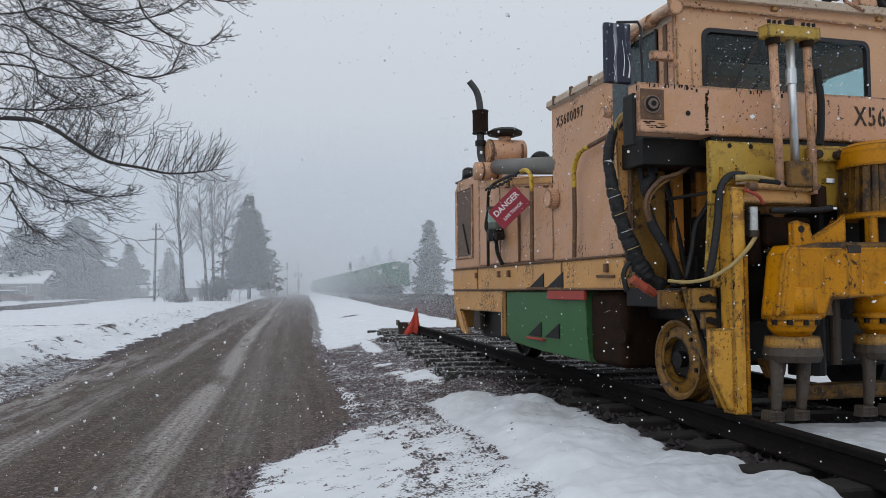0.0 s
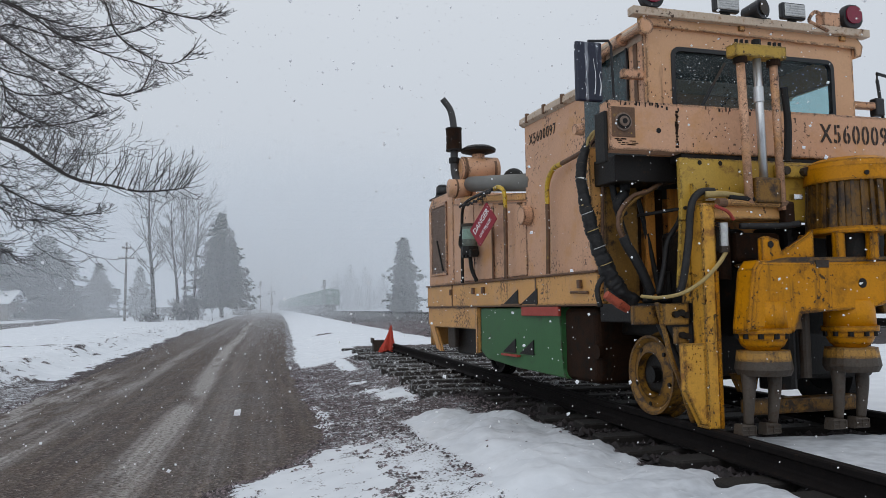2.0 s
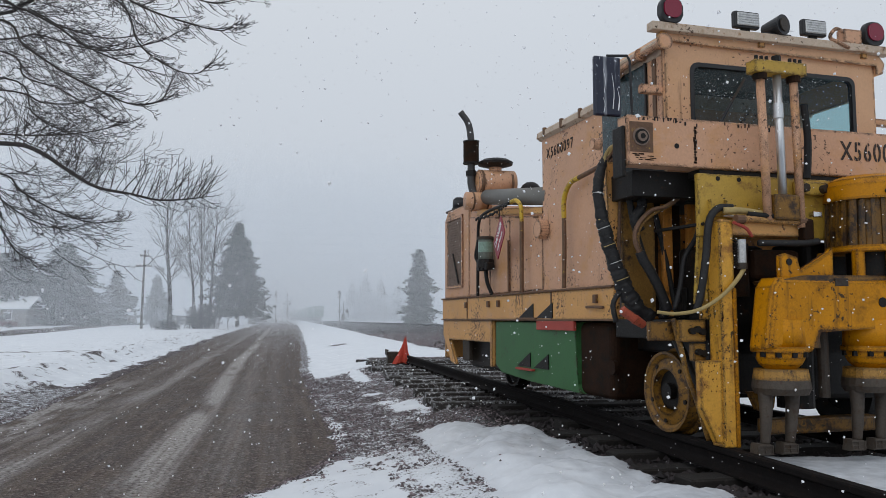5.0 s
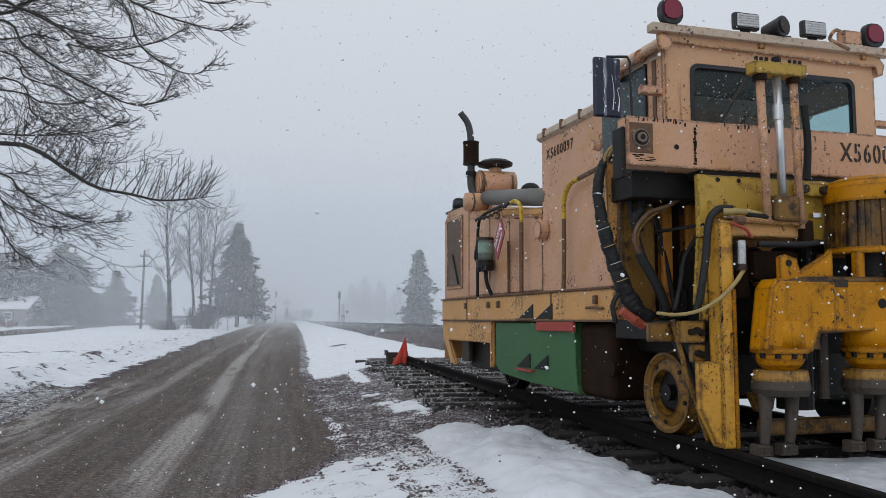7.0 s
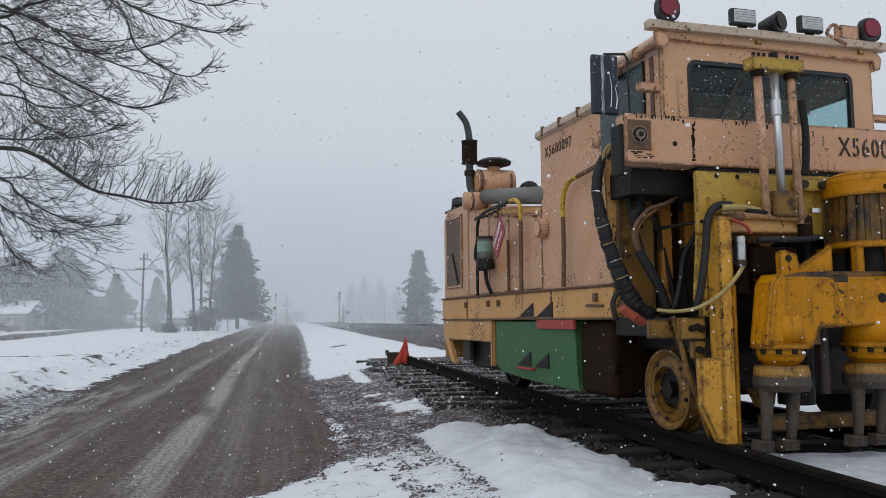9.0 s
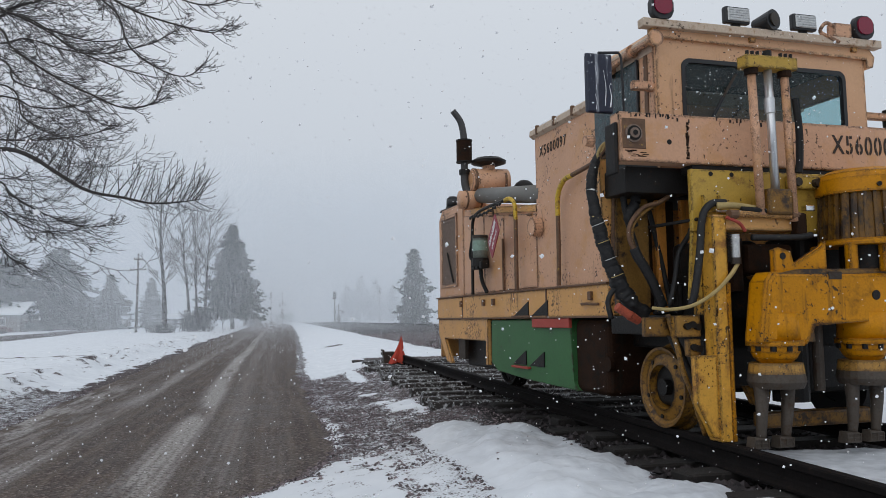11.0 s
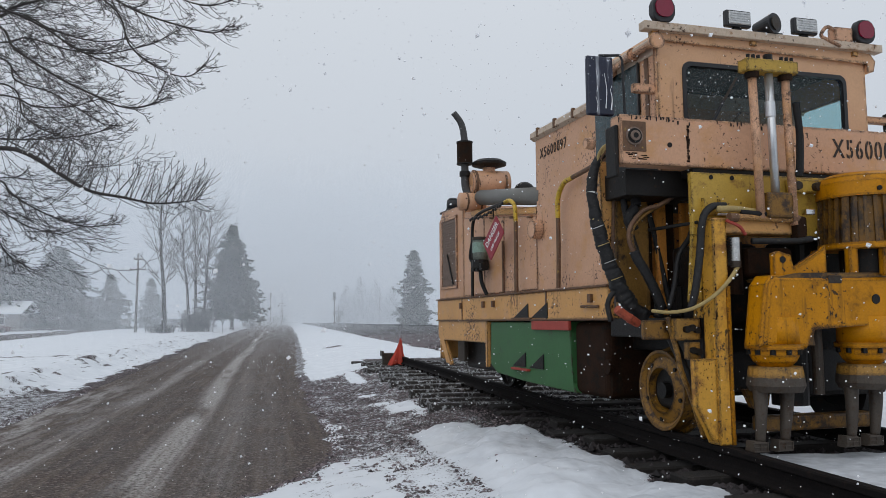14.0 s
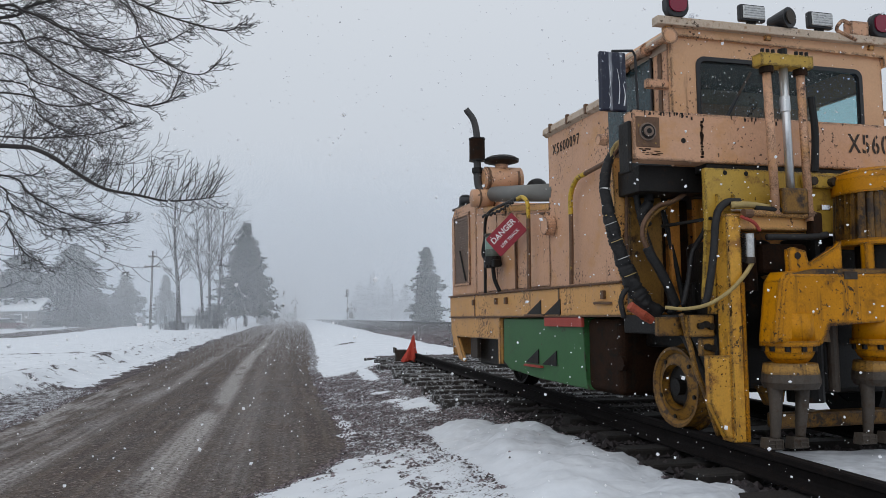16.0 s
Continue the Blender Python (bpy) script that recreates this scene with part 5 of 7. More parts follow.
def wrapped_loom(line, r0, r1, seed):
    """Hoses bound in torn wrapping: an uneven skin with slack folds."""
    rr, bm, rings = random.Random(seed), bmesh.new(), []
    pts = glide(line, 16)
    for i, p in enumerate(pts):
        d = (pts[min(i + 1, len(pts) - 1)] - pts[max(i - 1, 0)]).normalized()
        x = d.cross(Vector((0, 1, 0))).normalized()
        y = d.cross(x)
        q = i / len(pts)
        r = (r0 + (r1 - r0) * q) * (1 + 0.05 * math.sin(i * 0.47 + 2.0 * math.sin(i * 0.31)) + rr.uniform(-0.06, 0.06))
        rings.append([bm.verts.new(p + r * (1 + 0.16 * math.sin(3 * a + i * 0.35) * q + rr.uniform(-0.09, 0.09)) * (math.cos(a) * x + math.sin(a) * y)) for a in (k * math.tau / 14 for k in range(14))])
    for a, b in zip(rings, rings[1:]):
        for k in range(14):
            bm.faces.new((a[k], a[(k + 1) % 14], b[(k + 1) % 14], b[k]))
    bm.faces.new(rings[0][::-1])
    bm.faces.new(rings[-1])
    return bm


M_LOOM = mat("torn_hose_wrapping", (0.016, 0.016, 0.017), 0.55, spec=0.3, vary=0.5, scale=9, second=(0.10, 0.085, 0.06), amount=0.24, bump=0.6, fine=40, sharp=0.06)
loom = mpart("main_hose", wrapped_loom(LOOM, 0.026, 0.062, 12), M_LOOM, None, "thick wrapped bundle of black hydraulic hoses", True)
for u, w, r in ((-0.676, 1.65, 0.038), (-0.648, 1.46, 0.041)):
    mpart("hose_band", rod((u, -0.22, w), (u + 0.003, -0.22, w + 0.010), r, sides=14), M_LAMPGLASS if w > 1.6 else M_CREAM, loom)
for k, (du, dw) in enumerate(((0.0, 0.0), (0.012, -0.03), (0.03, 0.015))):
    mpart("breakout_wire", hose([(-0.53 + du, -0.23, 1.985 + dw), (-0.58 + du, -0.24, 1.985 + dw), (-0.625 + du, -0.24, 1.93 + dw), (-0.64 + du * 0.5, -0.235, 1.86)], 0.011), (M_CREAM, M_RUSTRAIL, M_CREAM)[k], loom)
for k in range(4):
    u, w = -0.66 + 0.045 * k, 1.40 - 0.115 * k
    mpart("tie_end", hose([(u - 0.05, -0.265, w), (u - 0.02, -0.285, w + 0.012), (u + 0.03, -0.28, w + 0.03)], 0.003, sides=5), M_CREAM if k % 2 else M_LAMPGLASS, loom)
HOSES = (
    (((-0.448, -0.35, 1.25), (-0.42, -0.35, 1.19), (-0.376, -0.35, 1.127), (-0.295, -0.34, 0.994), (-0.225, -0.32, 0.86)), 0.032, M_LOOM),
    (((-0.142, -0.35, 1.626), (-0.25, -0.35, 1.565), (-0.362, -0.35, 1.53), (-0.459, -0.35, 1.431), (-0.483, -0.35, 1.335), (-0.448, -0.35, 1.24), (-0.40, -0.35, 1.16)), 0.015, M_RUSTRAIL),
    (((-0.16, -0.33, 1.60), (-0.27, -0.33, 1.545), (-0.35, -0.33, 1.50), (-0.43, -0.33, 1.42), (-0.45, -0.33, 1.335), (-0.42, -0.33, 1.24), (-0.37, -0.34, 1.15)), 0.013, M_OLIVE),
    (((-0.36, -0.25, 1.64), (-0.38, -0.27, 1.56), (-0.44, -0.28, 1.48), (-0.40, -0.28, 1.40)), 0.035, M_LOOM),
    (((-0.44, -0.2, 1.72), (-0.42, -0.22, 1.5), (-0.36, -0.24, 1.25), (-0.26, -0.26, 1.0), (-0.20, -0.26, 0.82)), 0.022, M_LOOM),
    (((-0.02, -0.40, 1.46), (-0.05, -0.40, 1.35), (-0.139, -0.40, 1.22), (-0.176, -0.40, 1.04), (-0.225, -0.40, 0.86)), 0.018, M_LOOM),
    (((0.03, -0.68, 1.525), (-0.06, -0.68, 1.52), (-0.125, -0.68, 1.47), (-0.154, -0.68, 1.38), (-0.17, -0.68, 1.235), (-0.195, -0.68, 1.08), (-0.22, -0.67, 0.93), (-0.24, -0.66, 0.86)), 0.024, M_LOOM),
    (((-0.05, -0.70, 1.50), (0.08, -0.72, 1.50), (0.22, -0.72, 1.485), (0.34, -0.73, 1.475)), 0.022, M_CREAM),
    (((0.10, -0.74, 1.475), (0.28, -0.76, 1.465), (0.44, -0.76, 1.47)), 0.02, M_RUBBER),
    (((0.16, -0.76, 1.29), (0.32, -0.78, 1.29), (0.50, -0.78, 1.295), (0.60, -0.78, 1.31)), 0.022, M_LOOM),
    (((-0.34, -0.2, 0.84), (-0.42, -0.22, 0.94), (-0.52, -0.22, 0.98), (-0.58, -0.22, 0.90), (-0.56, -0.22, 0.78)), 0.018, M_LOOM),
    (((-0.22, -0.35, 0.80), (-0.20, -0.36, 0.68), (-0.15, -0.38, 0.55), (-0.12, -0.42, 0.42), (-0.06, -0.46, 0.28), (0.0, -0.5, 0.15)), 0.030, M_LOOM),
    (((-0.327, -0.53, 0.804), (-0.300, -0.53, 0.70), (-0.265, -0.53, 0.58), (-0.235, -0.53, 0.45), (-0.172, -0.53, 0.291), (-0.125, -0.53, 0.14), (-0.085, -0.53, 0.02)), 0.017, M_OLDPOST),
    (((-0.30, -0.08, 1.62), (-0.26, -0.08, 1.40), (-0.20, -0.09, 1.15), (-0.12, -0.12, 0.9)), 0.024, M_RUSTRAIL),
    (((-0.18, -0.1, 1.60), (-0.12, -0.1, 1.35), (-0.08, -0.12, 1.1), (-0.05, -0.15, 0.85)), 0.018, M_LOOM),
)
for pts, r, m in HOSES:
    mpart("hydraulic_hose", hose(pts, r, sides=8, ribs=0.04), m, None, "", True)
mpart("hose_coupling", rod((-0.555, -0.29, 0.862), (-0.46, -0.29, 0.80), 0.030, sides=14), M_ORANGEHOSE, None, "orange hose coupling")
mpart("hose_coupling", rod((-0.46, -0.29, 0.80), (-0.39, -0.28, 0.762), 0.034, 0.028, sides=12), M_ORANGEHOSE)
mpart("foot_hook", hose([(-0.06, -0.62, 0.24), (-0.07, -0.63, 0.12), (-0.04, -0.64, 0.04), (0.02, -0.64, 0.06), (0.03, -0.64, 0.16)], 0.014), M_GREASE)

# ---------- tamping workhead ----------
head = mpart("workhead_housing", slab([(0.105, 1.0), (0.15, 1.06), (1.15, 1.06), (1.17, 0.82), (1.11, 0.765), (1.0, 0.75), (0.42, 0.75), (0.40, 0.70), (0.39, 0.60), (0.05, 0.62)], -0.95, -0.76, bevel=0.03), M_YELLOW, None, "oily yellow tamping workhead housing")
mpart("housing_flange", slab([(0.14, 1.04), (0.35, 1.075), (1.16, 1.085), (1.17, 1.06), (0.16, 1.02)], -0.945, -0.70, bevel=0.006), M_DULLYEL, head)
mpart("lifting_ear", slab([(0.20, 1.02), (0.20, 1.20), (0.245, 1.215), (0.33, 1.19), (0.345, 1.10), (0.56, 1.22), (0.60, 1.26), (0.60, 1.08)], -0.90, -0.86, bevel=0.005), M_YELLOW, head)
mpart("ear_hole", rod((0.265, -0.905, 1.16), (0.265, -0.895, 1.16), 0.022, sides=10), M_GREASE, head)
mpart("lifting_ear", slab([(1.20, 1.06), (1.20, 1.16), (1.30, 1.18), (1.33, 1.12), (1.32, 1.02)], -0.90, -0.86, bevel=0.005), M_YELLOW, head)
mpart("name_tab", box((0.56, -0.955, 1.01), (0.66, -0.942, 1.06), 0.004), M_STEEL, head)
mpart("drain_plug", rod((0.92, -0.93, 0.91), (0.92, -0.955, 0.91), 0.032, sides=12), M_GREASE, head)
mpart("round_boss", rod((0.76, -0.93, 0.92), (0.76, -0.938, 0.92), 0.045, sides=18), M_YELLOW, head)
for u, w in ((0.4, 1.0), (0.5, 0.94), (0.9, 1.02), (1.0, 1.015)):
    mpart("scrape", box((u, -0.933, w), (u + 0.07, -0.929, w + 0.012)), M_DULLYEL, head)

motor = mpart("vibrator_motor", rod((1.03, -0.78, 1.27), (1.03, -0.78, 1.60), 0.262, 0.245, 36), M_DULLYEL, None, "ribbed greasy yellow vibrator motor")
for k in range(30):
    a = k * math.tau / 30
    d, e = Vector((math.cos(a), math.sin(a), 0)), Vector((-math.sin(a), math.cos(a), 0))
    c = Vector((1.03, -0.78, 0))
    wide = 0.022 if k % 5 == 2 else 0.011
    bm = bmesh.new()
    lo = [c + d * rr + e * s for rr, s in ((0.25, -wide), (0.285, -wide), (0.285, wide), (0.25, wide))]
    a0 = [bm.verts.new((*p.xy, 1.28)) for p in lo]
    b0 = [bm.verts.new((*(c + (p - c) * 0.95).xy, 1.595)) for p in lo]
    bm.faces.new(a0[::-1])
    bm.faces.new(b0)
    for i in range(4):
        bm.faces.new((a0[i], a0[(i + 1) % 4], b0[(i + 1) % 4], b0[i]))
    mpart("rib", bm, M_DULLYEL, motor)
bm = bmesh.new()
for w0, w1, a, b in ((1.58, 1.68, 0.285, 0.28), (1.68, 1.72, 0.28, 0.262), (1.72, 1.745, 0.262, 0.215), (1.745, 1.752, 0.215, 0.09)):
    rod((1.03, -0.78, w0), (1.03, -0.78, w1), a, b, 64, bm)
mpart("motor_cap", bm, M_YELLOW, motor, "glossy yellow motor cap", False)
for a in (-115, -55, -75):
    x, y = 1.03 + 0.284 * math.cos(radians(a)), -0.78 + 0.284 * math.sin(radians(a))
    mpart("cap_screw", rod((x, y, 1.62), (1.03 + 0.296 * math.cos(radians(a)), -0.78 + 0.296 * math.sin(radians(a)), 1.62), 0.016, sides=8), M_GREASE, motor)
mpart("motor_base", rod((1.03, -0.78, 1.24), (1.03, -0.78, 1.28), 0.285, sides=30), M_YELLOW, motor)
for u, v in ((0.79, -0.93), (0.99, -1.0), (1.22, -0.93), (0.8, -0.62), (1.2, -0.62)):
    mpart("motor_leg", box((u - 0.035, v, 1.06), (u + 0.035, v + 0.05, 1.25), 0.01), M_YELLOW, motor)
mpart("coupling", rod((1.03, -0.78, 1.06), (1.03, -0.78, 1.25), 0.16, sides=18), M_GREASE, motor)
mpart("side_box", box((1.32, -0.70, 1.42), (1.5, -0.6, 1.60), 0.01), M_PINK)
mpart("hose_white", hose([(1.27, -0.99, 1.13), (1.30, -1.0, 1.08), (1.31, -1.0, 0.96), (1.26, -1.0, 0.85), (1.1, -0.99, 0.78)], 0.012), M_CREAM)


def tamping_leg(u, v, splay):
    """One spindle with its pair of tamping tools."""
    leg = mpart("tamping_leg", rod((u, v, 0.80), (u, v, 0.63), 0.150, 0.158, 28), M_YELLOW, None, "", True)
    mpart("leg_rim", rod((u, v, 0.632), (u, v, 0.598), 0.172, 0.172, 28), M_YELLOW, leg)
    bm = bmesh.new()
    for w0, w1, r0, r1 in ((0.600, 0.560, 0.150, 0.146), (0.560, 0.520, 0.146, 0.126), (0.520, 0.485, 0.126, 0.085)):
        rod((u, v, w0), (u, v, w1), r0, r1, 28, bm)
    mpart("leg_cup", bm, M_YELLOW, leg)
    for k in range(10):
        a = k * math.tau / 10 + 0.2
        x, y = u + 0.148 * math.cos(a), v + 0.148 * math.sin(a)
        mpart("rim_bolt", rod((x, y, 0.598), (x, y, 0.566), 0.019, sides=6), M_GREASE, leg)
    mpart("tool_holder", rod((u, v, 0.492), (u, v, 0.425), 0.158, 0.168, 24), M_OLDPOST, leg)
    bm = bmesh.new()
    for w0, w1, r0, r1 in ((0.425, 0.375, 0.168, 0.176), (0.375, 0.335, 0.176, 0.158)):
        rod((u, v, w0), (u, v, w1), r0, r1, 24, bm)
    mpart("holder_block", bm, M_TOOL, leg, "bare scoured steel tool holder")
    mpart("holder_web", slab([(u - 0.09, 0.34), (u + 0.01, 0.34), (u - 0.01, 0.24), (u - 0.07, 0.25)], v + 0.06, v + 0.09), M_OLDPOST, leg)
    for du, lean in ((-0.118, -0.030), (0.078, -0.045)):
        bm = bmesh.new()
        line = [(u + du, v, 0.36), (u + du + lean * 0.2, v - 0.01, 0.26), (u + du + lean * 0.7, v - 0.02, 0.14), (u + du + lean, v - 0.02, 0.03)]
        tool = mpart("tamping_tool", hose(line, 0.047, bm, 12, 5, 0.028), M_TOOL, leg, "worn steel tamping tool", True)
        c = u + du + lean - 0.03
        mpart("tool_foot", slab([(c - 0.058, -0.03), (c + 0.058, -0.03), (c + 0.050, 0.035), (c - 0.045, 0.042)], v - 0.06, v + 0.02, bevel=0.010), M_TOOL, tool)
        for w in (-0.022, 0.004, 0.028):
            mpart("foot_ridge", box((c - 0.055, v - 0.067, w - 0.003), (c + 0.055, v - 0.058, w + 0.004), 0.002, segs=1), M_TOOL, tool)
        for e in (-0.05, 0.0, 0.05):
            mpart("foot_ridge", box((c + e - 0.004, v - 0.068, -0.022), (c + e + 0.004, v - 0.059, 0.030), 0.002, segs=1), M_TOOL, tool)


tamping_leg(0.24, -0.82, 0)
tamping_leg(0.93, -0.82, 0)
mpart("inner_strut", slab([(0.28, 0.62), (0.48, 0.62), (0.46, 0.78), (0.26, 0.78)], -0.9, -0.7), M_DULLYEL)
mpart("inner_web", slab([(0.10, 0.34), (0.24, 0.34), (0.26, 0.20), (0.16, 0.22)], -0.7, -0.66), M_DULLYEL)
mpart("center_rod", rod((0.60, -0.78, 0.78), (0.60, -0.78, 0.30), 0.035, sides=12), M_STEEL)
mpart("center_drum", rod((0.66, -0.45, 0.2), (0.66, -0.45, 0.6), 0.12, sides=16), M_GREASE)
mpart("clamp_bar", box((0.30, -0.62, 0.05), (1.2, -0.50, 0.15), 0.015), M_DULLYEL)
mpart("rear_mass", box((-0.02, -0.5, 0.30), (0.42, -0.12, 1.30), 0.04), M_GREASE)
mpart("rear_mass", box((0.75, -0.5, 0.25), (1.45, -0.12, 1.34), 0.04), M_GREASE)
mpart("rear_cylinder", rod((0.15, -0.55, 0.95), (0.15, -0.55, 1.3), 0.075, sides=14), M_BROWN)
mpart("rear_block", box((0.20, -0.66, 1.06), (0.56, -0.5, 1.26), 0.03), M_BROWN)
mpart("far_frame", box((1.45, -0.6, 0.70), (2.0, -0.3, 0.85), 0.02), M_DULLYEL)
mpart("far_bracket", box((1.5, -0.45, 1.0), (1.9, -0.2, 1.75), 0.02), M_GREASE)

# warning board hung on the handrail; it twists in the wind
SIGN_AT = ORIGIN + LAY.to_3x3() @ Vector((-0.34, 2.48, 1.625))
sign = tagged(new("danger_sign"), "red danger board hanging from a chain on the hood handrail", "warning sign")
sign.location = SIGN_AT
turned = Matrix.Rotation(radians(-42), 4, "Y")
bm = slab(rounded(-0.195, -0.125, 0.195, 0.125, 0.015, 3), -0.004, 0.004)
bm.transform(turned)
part("plate", bm, M_SIGN, sign)
flat = turned @ Matrix(((1, 0, 0, 0), (0, 0, 1, -0.006), (0, 1, 0, 0), (0, 0, 0, 1)))
letters("DANGER", 0.088, M_WHITE, flat @ Matrix.Translation((-0.165, 0.02, 0)) @ Matrix.Diagonal((0.93, 1, 1, 1)), sign, "letter", "white letter")
letters("LIVE TRACK", 0.047, M_WHITE, flat @ Matrix.Translation((-0.12, -0.07, 0)), sign, "letter", "small white letter")
part("hanger", rod((0.0, 0, 0.215), (0.0, 0, 0.30), 0.007, sides=6), M_GREASE, sign)
# ---------- main line and passing freight train ----------
MAIN_DIR = Vector((-math.sin(MAIN_TURN), math.cos(MAIN_TURN), 0))
MAIN_SIDE = Vector((math.cos(MAIN_TURN), math.sin(MAIN_TURN), 0))
MAIN_TOP = 0.70
main = tagged(new("main_track"), "main line rails on a dark stone embankment", "railway track")
main.matrix_world = Matrix.Translation(MAIN_SIDE * MAIN_OFF) @ pose(0, 0, 0, 0, 0, math.degrees(MAIN_TURN))
for x in (-0.75, 0.75):
    rail_bar(x, -60, 700, MAIN_TOP, M_RAIL, main)
bm = bmesh.new()
for k in range(330):
    y = -20 + k * 0.62
    box((-1.3, y, 0.44), (1.3, y + 0.23, 0.55), 0, bm)
tagged(part("ties", bm, M_TIE, main), kind="stuff")

M_HOPPER = mat("faded_green_car_paint", (0.012, 0.125, 0.060), 0.6, vary=0.25, scale=0.5, second=(0.025, 0.085, 0.055), amount=0.35, fine=8)
M_PATCH = mat("pale_lettering_paint", (0.45, 0.50, 0.47), 0.6, vary=0.2, scale=2)
M_UNDER = mat("dark_car_underframe", (0.02, 0.019, 0.018), 0.7, vary=0.3)


def build_car():
    """Covered hopper wagon: ribbed body, sloped hoppers, end ladder and bogies. Its origin is at the rear end on the rail."""
    car = tagged(new("hopper_car"), "dark green covered hopper car rolling away on the main line", "freight car", "freight train")
    top = [(-1.55, 1.1), (-1.6, 1.2), (-1.6, 3.75), (-1.4, 4.0), (-0.5, 4.12), (0.5, 4.12), (1.4, 4.0), (1.6, 3.75), (1.6, 1.2), (1.55, 1.1)]
    part("body", slab(top, 0.9, 15.6, bevel=0.03), M_HOPPER, car)
    part("roof_walk", box((-0.4, 0.6, 4.13), (0.4, 15.9, 4.20), 0.01), M_UNDER, car)
    part("side_sill", box((-1.63, 0.2, 0.95), (1.63, 16.3, 1.15), 0.02), M_UNDER, car)
    for k in range(16):
        y = 1.0 + k * 0.96
        for s in (-1, 1):
            part("rib", box((s * 1.6 - 0.04, y, 1.2), (s * 1.6 + 0.04, y + 0.12, 3.75), 0.01, segs=1), M_HOPPER, car)
    for y in (2.2, 6.4, 10.6):
        part("hopper", slab([(y, 1.1), (y + 3.8, 1.1), (y + 2.3, 0.4), (y + 1.5, 0.4)], -1.0, 1.0, plane="yz"), M_UNDER, car)
    for x in (-1.3, 1.3):
        ladder = part("ladder", box((x - 0.22, 0.82, 0.9), (x - 0.18, 0.90, 4.2), 0.005, segs=1), M_UNDER, car)
        for k in range(9):
            part("rung", box((x - 0.2, 0.82, 1.1 + k * 0.34), (x + 0.2, 0.86, 1.14 + k * 0.34)), M_UNDER, ladder)
    part("brake_wheel", rod((0.5, 0.72, 2.2), (0.5, 0.80, 2.2), 0.28, sides=16), M_UNDER, car)
    part("end_platform", box((-1.5, 0.0, 0.95), (1.5, 0.9, 1.02), 0.01), M_UNDER, car)
    for x in (-1.5, 1.5):
        part("end_rail", rod((x, 0.05, 1.0), (x, 0.05, 2.3), 0.03, sides=6), M_UNDER, car)
    part("coupler", box((-0.15, -0.5, 0.75), (0.15, 0.3, 1.0), 0.03), M_UNDER, car)
    part("lettering_patch", box((-1.652, 3.4, 2.6), (-1.642, 7.2, 3.2)), M_PATCH, car, "pale lettering bars")
    part("lettering_patch", box((-1.652, 10.0, 2.9), (-1.642, 11.4, 3.6)), M_PATCH, car, "pale emblem patch")
    part("end_patch", box((-0.7, 0.885, 3.2), (0.2, 0.895, 3.6)), M_PATCH, car, "pale lettering bars")
    for y in (2.0, 14.4):
        bogie = part("bogie", box((-1.0, y - 1.0, 0.35), (1.0, y + 1.0, 0.7), 0.08), M_UNDER, car)
        for dy in (-0.85, 0.85):
            part("wheelset", rod((-0.8, y + dy, 0.42), (0.8, y + dy, 0.42), 0.42, sides=18), M_UNDER, bogie)
    return car


REAR_START, TRAIN_SPEED, CAR_STEP = 101.0, 24.5, 17.0


def car_pose(k, t):
    at = MAIN_SIDE * MAIN_OFF + MAIN_DIR * (REAR_START + k * CAR_STEP + TRAIN_SPEED * t)
    return Matrix.Translation((at.x, at.y, MAIN_TOP)) @ pose(0, 0, 0, 0, 0, math.degrees(MAIN_TURN))


cars = [build_car()]
cars[0].matrix_basis = car_pose(0, 0)
for k in range(1, 12):
    cars.append(copy_thing(cars[0], car_pose(k, 0)))


# ---------- trees ----------
class Tubes:
    """Many thin tapered tubes gathered into one mesh."""

    def __init__(self, sides=4):
        self.co, self.faces, self.sides = [], [], sides

    def add(self, line, r0, r1):
        n, s = len(line), self.sides
        base = len(self.co)
        for i, p in enumerate(line):
            d = (line[min(i + 1, n - 1)] - line[max(i - 1, 0)])
            x = d.cross(Vector((0.3, 0.2, 0.93)))
            if x.length < 1e-6:
                x = Vector((1, 0, 0))
            x.normalize()
            y = d.cross(x).normalized()
            r = r0 + (r1 - r0) * i / max(1, n - 1)
            for k in range(s):
                a = k * math.tau / s
                self.co.append(p + r * (math.cos(a) * x + math.sin(a) * y))
        for i in range(n - 1):
            for k in range(s):
                a, b = base + i * s, base + (i + 1) * s
                self.faces.append((a + k, a + (k + 1) % s, b + (k + 1) % s, b + k))

    def make(self, name, material, parent, label="", kind=""):
        me = bpy.data.meshes.new(name)
        me.from_pydata([tuple(c) for c in self.co], [], self.faces)
        me.materials.append(material)
        ob = new(name, me)
        ob.parent = parent
        return tagged(ob, label, kind=kind)


M_BARK = mat("dark_wet_bark", (0.036, 0.032, 0.031), 0.8, vary=0.35, scale=8, bump=0.4)
M_TWIG = mat("thin_dark_twigs", (0.044, 0.041, 0.042), 0.8, vary=0.3, scale=5, bump=0)
M_NEEDLE = mat("dull_green_needles", (0.022, 0.036, 0.028), 0.9, vary=0.35, scale=1.2, bump=0, fine=10, spec=0.1)


